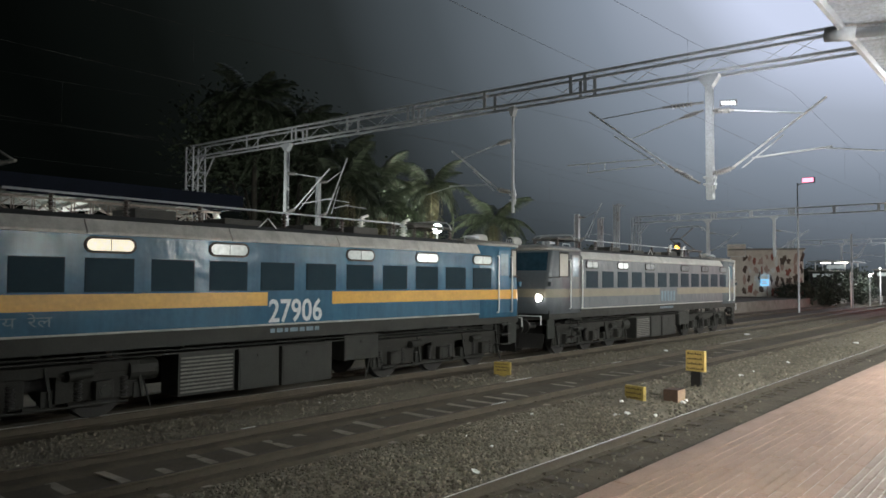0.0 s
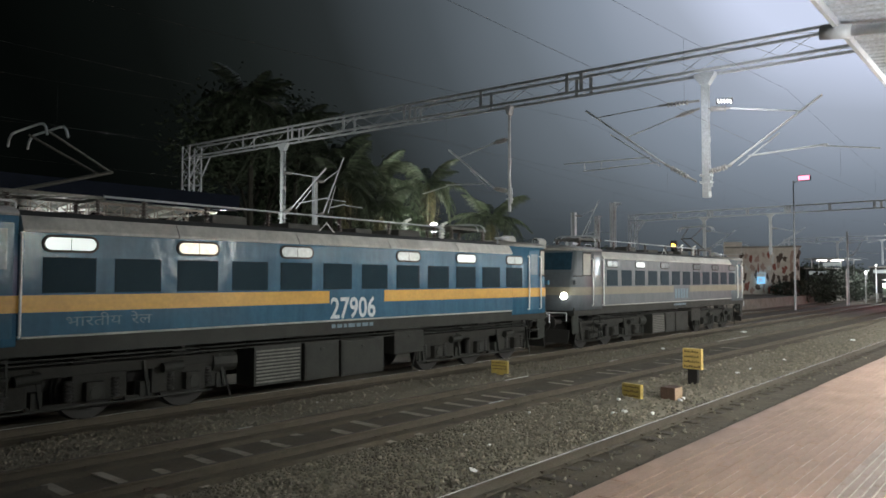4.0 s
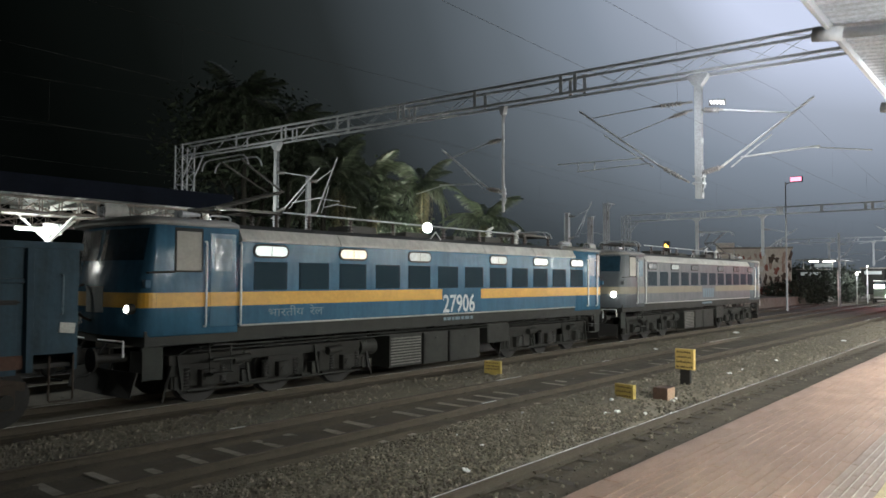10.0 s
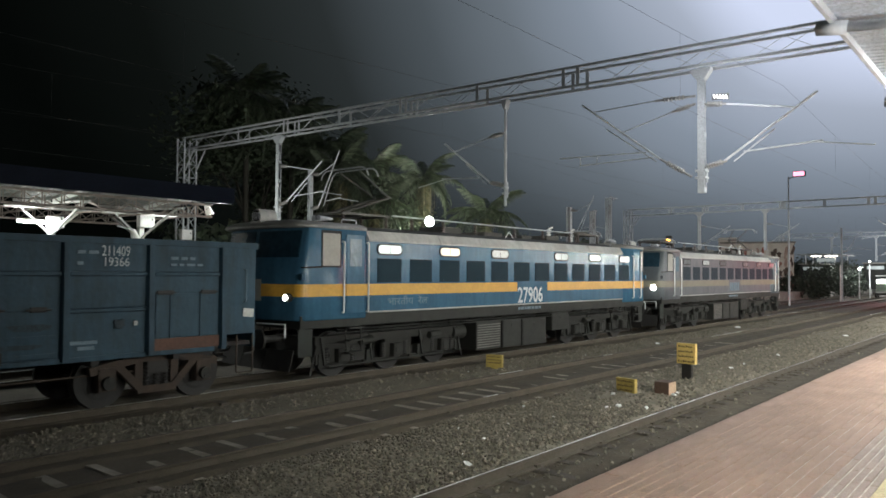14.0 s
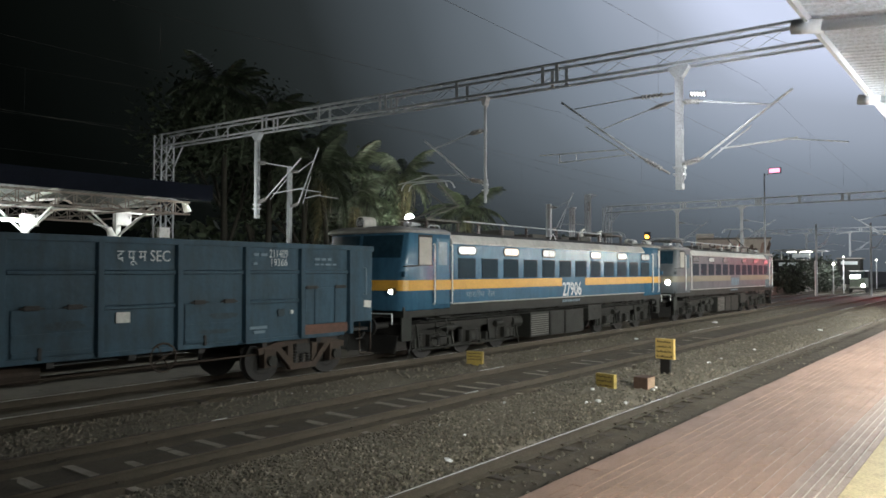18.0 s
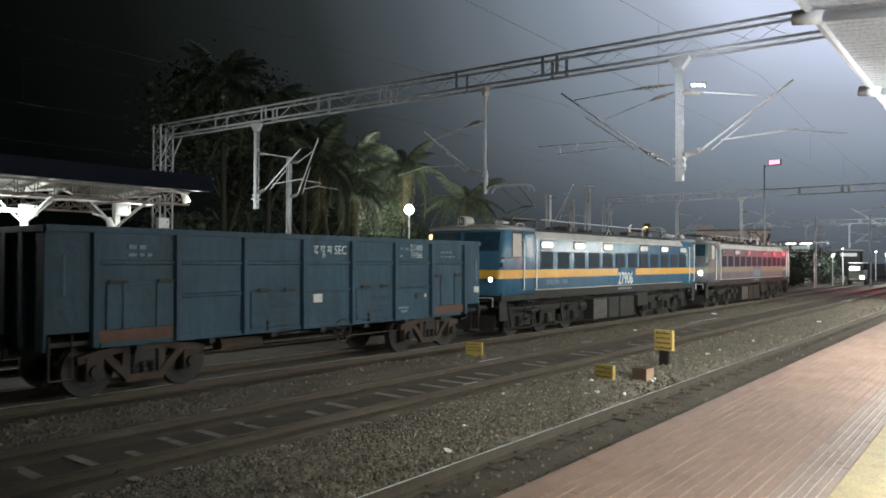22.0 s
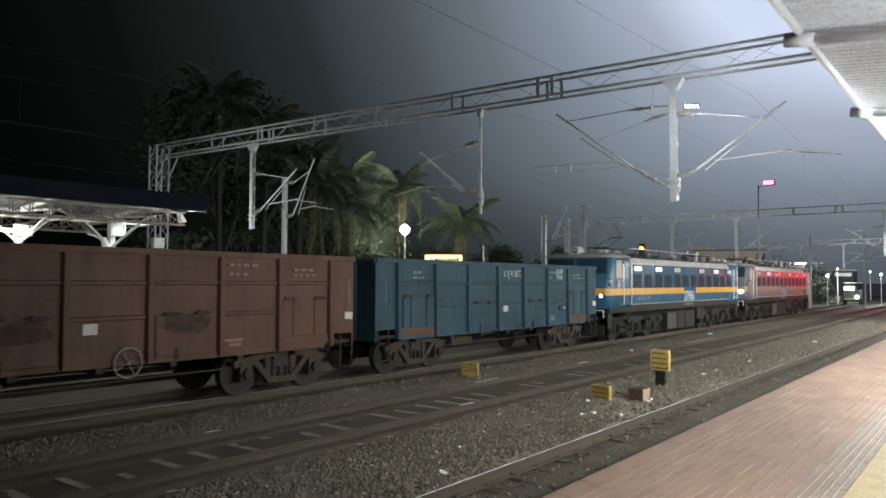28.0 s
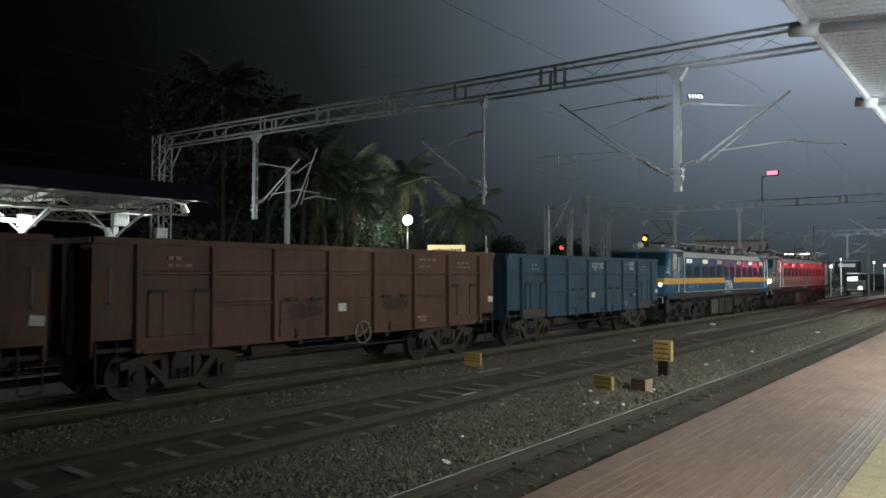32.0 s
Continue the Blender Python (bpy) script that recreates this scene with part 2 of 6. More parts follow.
# paler than plain glass: a bright reflection is painted into the base
M["doorglass"] = material("door_glass_with_reflection", (0.16, 0.22, 0.27), 0.12, other=(0.1, 0.15, 0.19), scale=2, fine=8, bump=0.02, wave=0.03)
M["pantodark"] = material("sooty_pantograph_tube", (0.12, 0.115, 0.105), 0.5, 0.5, scale=6, fine=30, bump=0.05)
M["rubber"] = material("black_rubber", (0.02, 0.02, 0.02), 0.7, scale=20, fine=60, bump=0.1)
M["galv"] = material("galvanised_steel", (0.50, 0.52, 0.55), 0.5, 0.1, other=(0.39, 0.405, 0.425), scale=5, amount=0.6, fine=30, bump=0.1)
M["greyinsul"] = material("grey_porcelain", (0.34, 0.33, 0.32), 0.25, other=(0.22, 0.21, 0.2), scale=9, fine=30, bump=0)
M["insul"] = material("brown_porcelain", (0.05, 0.03, 0.024), 0.3, other=(0.03, 0.02, 0.016), scale=9, fine=30, bump=0)
M["wire"] = material("dull_copper_wire", (0.045, 0.040, 0.036), 0.7, 0.2, scale=5, fine=30, bump=0)
M["wagonblue"] = material("weathered_blue_wagon_paint", (0.030, 0.072, 0.106), 0.58, other=(0.024, 0.046, 0.062), scale=1.1, amount=0.85, fine=14, bump=0.2, grit=0.22, streak=0.26, wave=0.02)
M["wagonbrown"] = material("weathered_red_oxide_paint", (0.128, 0.064, 0.043), 0.6, other=(0.078, 0.042, 0.030), scale=1.1, amount=0.9, fine=14, bump=0.2, grit=0.22, streak=0.2, wave=0.02)
M["sillrust"] = material("reddish_rusty_sill", (0.135, 0.066, 0.046), 0.8, other=(0.070, 0.040, 0.030), scale=3, amount=0.9, fine=24, bump=0.3)
M["grimestain"] = material("dark_grime_on_paint", (0.022, 0.036, 0.046), 0.8, other=(0.030, 0.060, 0.085), scale=5, amount=1.0, fine=20, bump=0.2)
M["rustbare"] = material("rust_stain", (0.078, 0.041, 0.029), 0.9, other=(0.022, 0.015, 0.013), scale=6, amount=0.9, fine=20, bump=0.4)
M["dustypale"] = material("dusty_pale_iron", (0.30, 0.26, 0.22), 0.7, other=(0.15, 0.12, 0.10), scale=9, amount=0.7, fine=40, bump=0.1)
M["label"] = material("white_paper_label", (0.66, 0.66, 0.62), 0.7, other=(0.42, 0.40, 0.36), scale=9, fine=40, bump=0.1)
M["signyellow"] = material("yellow_sign_paint", (0.74, 0.52, 0.17), 0.5, other=(0.5, 0.36, 0.12), scale=7, amount=0.7, fine=40, bump=0.15)
M["louvre"] = material("worn_grey_louvre", (0.15, 0.145, 0.13), 0.5, other=(0.07, 0.066, 0.06), scale=4, amount=0.8, fine=25, bump=0.1)
M["paper"] = material("white_litter_paper", (0.86, 0.86, 0.84), 0.8, other=(0.7, 0.69, 0.66), scale=9, amount=0.4, fine=40, bump=0.05, grit=0.1)
M["signletters"] = material("worn_dark_brown_lettering", (0.10, 0.065, 0.03), 0.7, other=(0.28, 0.19, 0.06), scale=22, amount=0.9, fine=50, bump=0.05)
M["signdirty"] = material("dirty_yellow_sign_paint", (0.46, 0.34, 0.09), 0.6, other=(0.28, 0.21, 0.07), scale=7, amount=0.8, fine=40, bump=0.15)
M["dirt_and_shade"] = material("oily_track_dirt_and_shade", (0.088, 0.071, 0.046), 0.9, other=(0.050, 0.040, 0.027), scale=1.6, amount=0.9, fine=26, bump=0.5)
M["black"] = material("black_paint", (0.025, 0.022, 0.02), 0.6, scale=8, fine=50, bump=0.1)
M["paver"] = material("pinkish_brown_paver", (0.335, 0.214, 0.151), 0.5, other=(0.222, 0.144, 0.104), scale=2.2, amount=0.7, fine=50, bump=0.25)
# pale joint colour paints in the glints along the paver rows
M["pavergap"] = material("paver_joint_with_glints", (0.60, 0.52, 0.45), 0.4, other=(0.27, 0.20, 0.16), scale=7, amount=1.0, fine=40, bump=0.3)
M["lineyellow"] = material("worn_yellow_platform_line", (0.56, 0.46, 0.24), 0.6, other=(0.36, 0.27, 0.17), scale=4, amount=0.7, fine=40, bump=0.2)
M["concrete"] = material("stained_concrete", (0.30, 0.28, 0.25), 0.9, other=(0.16, 0.14, 0.12), scale=1.2, amount=0.8, fine=30, bump=0.3)
M["sheet"] = material("white_corrugated_sheet", (0.58, 0.61, 0.68), 0.5, other=(0.44, 0.46, 0.52), scale=1.5, amount=0.5, fine=30, bump=0.05)
M["oldsheet"] = material("dull_grey_corrugated_sheet", (0.27, 0.275, 0.27), 0.6, other=(0.15, 0.15, 0.145), scale=1.2, amount=0.8, fine=30, bump=0.05)
M["sheetdark"] = material("dark_blue_roof_sheet", (0.005, 0.008, 0.018), 0.45, other=(0.003, 0.005, 0.01), scale=1.5, amount=0.5, fine=30, bump=0.05)
M["bark"] = material("grey_palm_bark", (0.050, 0.046, 0.036), 0.9, other=(0.028, 0.026, 0.020), scale=5, amount=0.8, fine=20, bump=0.5)
M["leaf"] = per_piece(material("palm_leaf", (0.096, 0.120, 0.076), 0.55, other=(0.062, 0.080, 0.050), scale=2, amount=0.6, fine=20, bump=0.1), 0.5, 1.6, True)
# slightly darker copy of the leaf: shade put into the left-hand palms' colour
M["shadeleaf"] = per_piece(material("shaded_palm_leaf", (0.092, 0.118, 0.074), 0.6, other=(0.060, 0.078, 0.050), scale=2, amount=0.6, fine=20, bump=0.1), 0.5, 1.6, True)
M["dryleaf"] = per_piece(material("drying_palm_leaf", (0.17, 0.16, 0.085), 0.6, other=(0.12, 0.10, 0.05), scale=2, amount=0.6, fine=20, bump=0.1), 0.6, 1.4, True)
M["treeleaf"] = per_piece(material("broad_tree_leaf", (0.088, 0.115, 0.072), 0.7, other=(0.055, 0.074, 0.046), scale=2, amount=0.6, fine=20, bump=0.1), 0.5, 1.5, True)
M["bushleaf"] = per_piece(material("dusty_dark_bush_leaf", (0.046, 0.056, 0.040), 0.8, other=(0.030, 0.038, 0.026), scale=2, amount=0.6, fine=20, bump=0.1), 0.5, 1.5, True)
M["lit"] = material("glowing_white_lamp", (0.9, 0.9, 0.9), 0.3, glow=(0.95, 1.0, 0.98), strength=25, bump=0)
M["winlit"] = material("lit_frosted_window", (0.75, 0.78, 0.76), 0.25, other=(0.6, 0.64, 0.62), scale=3, fine=10, glow=(0.92, 1.0, 0.96), strength=0.5, bump=0)
M["windim"] = material("dim_frosted_window", (0.42, 0.46, 0.46), 0.2, other=(0.25, 0.28, 0.28), scale=3, fine=10, glow=(0.92, 1.0, 0.96), strength=0.12, bump=0)
M["winoff"] = material("unlit_frosted_window", (0.20, 0.22, 0.23), 0.25, other=(0.13, 0.145, 0.15), scale=3, fine=10, bump=0)
M["headlit"] = material("glowing_headlamp_lens", (0.9, 0.9, 0.85), 0.2, glow=(1.0, 0.97, 0.88), strength=30, bump=0)
M["amber"] = material("glowing_amber_lens", (0.8, 0.4, 0.05), 0.2, glow=(1.0, 0.42, 0.04), strength=9, bump=0)
M["red"] = material("glowing_red_lens", (0.8, 0.05, 0.05), 0.2, glow=(1.0, 0.03, 0.03), strength=9, bump=0)
M["pink"] = material("glowing_pink_lamp", (0.9, 0.6, 0.7), 0.2, glow=(1.0, 0.30, 0.45), strength=1.9, bump=0)
# blue-grey base carries the haze that lies over the windscreen
M["cabglass"] = material("hazed_cab_windscreen", (0.020, 0.048, 0.070), 0.16, other=(0.013, 0.032, 0.050), scale=2, fine=6, bump=0.01)
M["glass"] = material("dark_cab_glass", (0.02, 0.025, 0.028), 0.06, scale=2, fine=6, bump=0)
M["boardlit"] = material("lit_yellow_name_board", (0.8, 0.6, 0.15), 0.5, other=(0.7, 0.5, 0.12), scale=4, fine=20, glow=(1.0, 0.80, 0.42), strength=1.3, bump=0)

for k in ("wagonblue", "wagonbrown", "blue"):
    M[k].node_tree.nodes["Principled BSDF"].inputs["Specular IOR Level"].default_value = 0.28 if k == "blue" else 0.3
M["grille"].node_tree.nodes["Principled BSDF"].inputs["Specular IOR Level"].default_value = 0.12
M["sheetdark"].node_tree.nodes["Principled BSDF"].inputs["Specular IOR Level"].default_value = 0.05


# ---- mesh helpers ----
def box(bm, x0, x1, y0, y1, z0, z1, bevel=0.0):
    g = bmesh.ops.create_cube(bm, size=1, matrix=Matrix.Translation(((x0 + x1) / 2, (y0 + y1) / 2, (z0 + z1) / 2)) @ Matrix.Diagonal((abs(x1 - x0), abs(y1 - y0), abs(z1 - z0), 1)))
    if bevel:
        es = {e for v in g["verts"] for e in v.link_edges}
        bmesh.ops.bevel(bm, geom=list(es), offset=bevel, segments=2, affect="EDGES", profile=0.7)
    return bm


def rod(bm, a, b, r, seg=8, r2=None):
    a, b = Vector(a), Vector(b)
    d = b - a
    m = Matrix.Translation((a + b) / 2) @ d.to_track_quat("Z", "Y").to_matrix().to_4x4()
    bmesh.ops.create_cone(bm, cap_ends=True, segments=seg, radius1=r, radius2=r if r2 is None else r2, depth=d.length, matrix=m)
    return bm


def bar(bm, a, b, w, h=None):
    """A straight rolled bar of rectangular section."""
    a, b = Vector(a), Vector(b)
    d = b - a
    m = Matrix.Translation((a + b) / 2) @ d.to_track_quat("Z", "Y").to_matrix().to_4x4() @ Matrix.Diagonal((w, h or w, d.length, 1))
    bmesh.ops.create_cube(bm, size=1, matrix=m)
    return bm


def ball(bm, c, r, seg=12, squash=(1, 1, 1)):
    bmesh.ops.create_uvsphere(bm, u_segments=seg, v_segments=seg // 2 + 2, radius=r, matrix=Matrix.Translation(c) @ Matrix.Diagonal((*squash, 1)))
    return bm


def tube(bm, pts, r, seg=8):
    """One unbroken bent tube through the points."""
    pts = [Vector(p) for p in pts]
    rings = []
    for i, p in enumerate(pts):
        d = (pts[min(i + 1, len(pts) - 1)] - pts[max(i - 1, 0)]).normalized()
        u = d.orthogonal().normalized() if not rings else (u - d * u.dot(d)).normalized()
        v = d.cross(u)
        rings.append([bm.verts.new(p + u * (r * math.cos(a * 2 * math.pi / seg)) + v * (r * math.sin(a * 2 * math.pi / seg))) for a in range(seg)])
    for a, b in zip(rings, rings[1:]):
        for i in range(seg):
            bm.faces.new((a[i], a[(i + 1) % seg], b[(i + 1) % seg], b[i]))
    bm.faces.new(rings[0]), bm.faces.new(rings[-1][::-1])
    return bm


def lathe(bm, a, b, prof, seg=12):
    """A turned solid from a to b: prof gives the share of the way and the radius."""
    a, b = Vector(a), Vector(b)
    d = b - a
    u = d.orthogonal().normalized()
    v = d.normalized().cross(u)
    rings = [[bm.verts.new(a + d * f + u * (r * math.cos(k * 2 * math.pi / seg)) + v * (r * math.sin(k * 2 * math.pi / seg))) for k in range(seg)] for f, r in prof]
    for p, q in zip(rings, rings[1:]):
        for i in range(seg):
            bm.faces.new((p[i], p[(i + 1) % seg], q[(i + 1) % seg], q[i]))
    bm.faces.new(rings[0]), bm.faces.new(rings[-1][::-1])
    return bm


def ribs(n, r_in, r_out):
    """The profile of a ribbed insulator or a coil spring."""
    out = [(0, r_in)]
    for k in range(n):
        out += [((k + 0.25) / n, r_in), ((k + 0.4) / n, r_out), ((k + 0.6) / n, r_out), ((k + 0.75) / n, r_in)]
    return out + [(1, r_in)]


def hull(bm, pts):
    vs = [bm.verts.new(p) for p in pts]
    bmesh.ops.convex_hull(bm, input=vs)
    return bm


def part(name, bm, mat, parent=None, label="", smooth=False):
    me = bpy.data.meshes.new(name)
    bmesh.ops.recalc_face_normals(bm, faces=bm.faces[:])
    if smooth:
        for f in bm.faces:
            f.smooth = True
    bm.to_mesh(me)
    bm.free()
    me.materials.append(M[mat] if isinstance(mat, str) else mat)
    ob = new(name, me)
    if parent:
        ob.parent = parent
    return tagged(ob, label) if label else ob


def B():
    return bmesh.new()


def empty(name, m, label, category, group="", kind=""):
    ob = new(name)
    ob.matrix_world = m
    return tagged(ob, label, category, group, kind)


def joined(name, verts, faces, mat, parent=None):
    me = bpy.data.meshes.new(name)
    me.from_pydata(verts, [], faces)
    me.materials.append(M[mat])
    ob = new(name, me)
    if parent:
        ob.parent = parent
    return ob


def words(name, text, size, mat, m, parent=None, label="", wide=1.0, depth=0.002, bold=0.0):
    cu = bpy.data.curves.new(name, "FONT")
    cu.body, cu.size, cu.extrude, cu.resolution_u = text, size, depth, 3
    cu.offset = bold
    cu.align_x, cu.align_y = "LEFT", "BOTTOM_BASELINE"
    tmp = bpy.data.objects.new(name, cu)
    me = bpy.data.meshes.new_from_object(tmp)
    bpy.data.objects.remove(tmp)
    bpy.data.curves.remove(cu)
    me.transform(m @ Matrix.Diagonal((wide, 1, 1, 1)))
    me.materials.clear()
    me.materials.append(M[mat])
    ob = new(name, me)
    if parent:
        ob.parent = parent
    return tagged(ob, label) if label else ob


# ---- setting ----
rnd = random.Random(7)


def hump(x, y):
    """Height of the ballast between and beside the tracks."""
    z = -0.235
    for yt in (Y_NEAR, Y_MID, Y_TRAIN, Y_FAR):
        d = abs(y - yt)
        if d < 1.6:
            z -= 0.05 * math.cos(d / 1.6 * math.pi / 2)
    z += 0.07 * noise.noise((x * 0.35, y * 0.5, 0)) + 0.03 * noise.noise((x * 1.7, y * 1.7, 3))
    for lo, hi, up in ((5.9, 8.85, 0.12), (10.95, 13.65, 0.07)):
        if lo < y < hi:
            z += up * min(1, (y - lo) / 0.35, (hi - y) / 0.35)
    return z


def ground_sheet():
    xs = sorted({*np.arange(-12, 45, 0.4).round(2), *np.arange(45, 160, 4.0), -3000, -600, -150, -60, -30, 200, 400, 900, 3000})
    ys = sorted({*np.arange(2.9, 22, 0.4).round(2), -3000, -400, -60, -8, 24, 30, 45, 80, 200, 600, 3000})
    vs = [(x, y, hump(x, y) if -12 <= x <= 160 and 2.9 <= y <= 22 else -0.25) for x in xs for y in ys]
    k = len(ys)
    fs = [(i * k + j, (i + 1) * k + j, (i + 1) * k + j + 1, i * k + j + 1) for i in range(len(xs) - 1) for j in range(k - 1)]
    ob = joined("ground", vs, fs, "ballast")
    tagged(ob, "oily grey-brown ballast bed between the railway tracks", "ground", kind="structure")


ground_sheet()


def stones():
    """Loose ballast stones, thick near the camera and thinner further off."""
    bm = bmesh.new()
    bmesh.ops.create_icosphere(bm, subdivisions=1, radius=1)
    v0 = np.array([v.co[:] for v in bm.verts])
    f0 = [[v.index for v in f.verts] for f in bm.faces]
    bm.free()
    g = np.random.default_rng(3)
    verts, faces, base = [], [], 0
    bands = [(1.5, 14, 5.85, 8.9, 15000), (14, 34, 5.85, 8.9, 4200), (1, 12, 10.9, 13.4, 2200), (12, 36, 10.9, 13.6, 2600), (4, 14, 3.2, 5.5, 700), (14, 30, 3.2, 5.5, 300), (34, 62, 5.85, 8.9, 2600), (36, 60, 10.9, 13.6, 1200), (0, 8, 10.9, 13.6, 2600), (3, 30, 16.5, 18.6, 900), (4, 30, 9.2, 10.7, 260)]
    for x0, x1, y0, y1, count in bands:
        for _ in range(count):
            x, y = g.uniform(x0, x1), g.uniform(y0, y1)
            size = g.uniform(0.013, 0.030) * (1.3 if x > 14 else 1)
            rot = np.array(Euler(g.uniform(0, 6.28, 3)).to_matrix())
            w = (v0 * (1 + g.uniform(-0.3, 0.3, (len(v0), 1)))) * (g.uniform(0.7, 1.4, 3) * size) @ rot.T
            verts.extend((w + (x, y, (hump(x, y) if y > 6.1 else -0.17) + size * 0.12)).tolist())
            faces.extend([[base + i for i in f] for f in f0])
            base += len(v0)
    ob = joined("ballast_stones", verts, faces, "stone")
    tagged(ob, "loose grey and brown crushed ballast stones", "ballast", kind="stuff")


stones()


def rail_mesh(x0, x1):
    bm = B()
    prof = [(-0.07, -0.17), (0.07, -0.17), (0.07, -0.155), (0.012, -0.135), (0.012, -0.045), (0.035, -0.03), (0.035, -0.006), (0.028, 0.0), (-0.028, 0.0), (-0.035, -0.006), (-0.035, -0.03), (-0.012, -0.045), (-0.012, -0.135), (-0.07, -0.155)]
    a = [bm.verts.new((x0, y, z)) for y, z in prof]
    b = [bm.verts.new((x1, y, z)) for y, z in prof]
    k = len(prof)
    for i in range(k):
        bm.faces.new((a[i], a[(i + 1) % k], b[(i + 1) % k], b[i]))
    bm.faces.new(a), bm.faces.new(b[::-1])
    return bm


def sleeper_mesh(dip=0.025, half=0.085):
    bm = B()
    rows = []
    for y, top in ((-1.37, 0.0), (-0.75, 0.0), (-0.3, -dip), (0.3, -dip), (0.75, 0.0), (1.37, 0.0)):
        rows.append([bm.verts.new(p) for p in ((-half - 0.04, y, -0.2), (-half - 0.01, y, top - 0.01), (-half, y, top), (half, y, top), (half + 0.01, y, top - 0.01), (half + 0.04, y, -0.2))])
    for a, b in zip(rows, rows[1:]):
        for i in range(5):
            bm.faces.new((a[i], a[i + 1], b[i + 1], b[i]))
    bm.faces.new(rows[0]), bm.faces.new(rows[-1][::-1])
    me = bpy.data.meshes.new("sleeper")
    bmesh.ops.recalc_face_normals(bm, faces=bm.faces[:])
    bm.to_mesh(me)
    bm.free()
    me.materials.append(M["sleeper"])
    return me


def clip_mesh():
    bm = B()
    box(bm, -0.05, 0.05, -0.075, -0.02, 0, 0.045)
    box(bm, -0.05, 0.05, 0.02, 0.075, 0, 0.045)
    me = bpy.data.meshes.new("rail_clip")
    bm.to_mesh(me)
    bm.free()
    me.materials.append(M["rail"])
    return me


SLEEPER, CLIP = sleeper_mesh(), clip_mesh()


def track(name, y, head, near, z=0.0, clips=True, tie=None, start=-20.0, pitch=0.655):
    tr = empty(name, pose(0, y, z), "railway track of rusty rails on concrete sleepers in ballast", "track", kind="structure")
    for side in (-0.873, 0.873):
        r = part("rail", rail_mesh(-60, 260), "rail", tr)
        r.location.y = side
        h = B()
        ring = [(0.0115 * math.cos(math.pi * k / 10), -0.018 + 0.0225 * math.sin(math.pi * k / 10) ** 0.6) for k in range(11)]
        ends = [[h.verts.new((xe, yy, zz)) for yy, zz in ring] for xe in (-60, 260)]
        for k in range(10):
            h.faces.new((ends[0][k], ends[0][k + 1], ends[1][k + 1], ends[1][k]))
        hd = part("rail_head", h, head, r, smooth=True)
    x0, x1 = near
    x = start
    far_v, far_f = [], []
    src = [v.co[:] for v in SLEEPER.vertices]
    polys = [p.vertices[:] for p in SLEEPER.polygons]
    while x < 150:
        jx, jz = rnd.uniform(-0.03, 0.03), rnd.uniform(-0.012, 0.008)
        if x0 <= x <= x1:
            s = new("sleeper", tie or SLEEPER)
            s.parent = tr
            s.matrix_basis = pose(x + jx, rnd.uniform(-0.03, 0.03), -0.172 + jz, 0, rnd.uniform(-2, 2), rnd.uniform(-1.2, 1.2))
            if clips:
                for side in (-0.873, 0.873):
                    c = new("rail_clip", CLIP)
                    c.parent = tr
                    c.location = (x + jx, side, -0.165 + jz)
        else:
            b = len(far_v)
            far_v.extend([(vx + x + jx, vy, vz - 0.172 + jz) for vx, vy, vz in src])
            far_f.extend([tuple(b + k for k in p) for p in polys])
        x += pitch
    ob = joined("sleepers_beyond", far_v, far_f, "sleeperdark", tr)
    tagged(ob, kind="stuff")
    return tr


DARK = SLEEPER.copy()
DARK.materials.clear()
DARK.materials.append(M["sleeperdark"])
track("track_1", Y_NEAR, "railhead", (4, 30), tie=DARK)
MID_TRACK = track("track_2", Y_MID, "dullhead", (0, 30), z=0.004, tie=sleeper_mesh(0.0, 0.070), start=-20.47, pitch=0.70)
# bright strips laid on the rails where lamplight glints
for side, x0, x1 in ((0.873, 15.2, 16.3), (0.873, 20.9, 21.5), (0.873, 30.5, 34.5), (0.873, 7.3, 7.6), (-0.873, 12.2, 12.7), (-0.873, 54.0, 60.0), (-0.873, 64.0, 76.0)):
    bm = B()
    box(bm, x0, x1, side - 0.016, side + 0.016, -0.004, 0.0085, 0.003)
    part("worn_rail_top", bm, "railhead", MID_TRACK, "bright strip that stands in for a glint on the rail")
track("track_3", Y_TRAIN, "railhead", (0, 24), clips=False, tie=DARK)
track("track_4", Y_FAR, "railhead", (4, 20), clips=False, tie=DARK)


def track_bed(name, y0, half, bury):
    """Oily dirt that has filled a track up to its sleepers' tops and over their ends; bed 4 is painted shade."""
    xs, ds = [*np.arange(-6, 40, 0.22), *np.arange(40, 161, 2.0)], [-half, -half + 0.18, -0.84, -0.62, -0.5, -0.25, 0, 0.25, 0.5, 0.62, 0.84, half - 0.18, half]
    vs = []
    for x in xs:
        for d in ds:
            lift = 0.022 * noise.noise((x * 1.3, d * 2 + y0, 1)) + 0.014 * noise.noise((x * 4, d * 5, y0))
            z = -0.180 + 0.014 * min(1, max(0, (x - 9) / 6)) if abs(d) < 0.52 else bury
            if abs(d) == half:
                z = hump(x, y0 + d) - 0.03
            vs.append((x, y0 + d + (0.12 * noise.noise((x * 0.9, d, 5)) if abs(d) > half - 0.2 else 0), z + lift))
    k = len(ds)
    fs = [(i * k + j, (i + 1) * k + j, (i + 1) * k + j + 1, i * k + j + 1) for i in range(len(xs) - 1) for j in range(k - 1)]
    tagged(joined(name, vs, fs, "dirt_and_shade"), "dark brown track bed: oily dirt, and painted shade beyond the train", "ground", kind="structure")


track_bed("track_bed_1", Y_NEAR, 1.35, -0.205)
track_bed("track_bed_2", Y_MID, 1.3, -0.135)
track_bed("track_bed_3", Y_TRAIN, 1.4, -0.165)
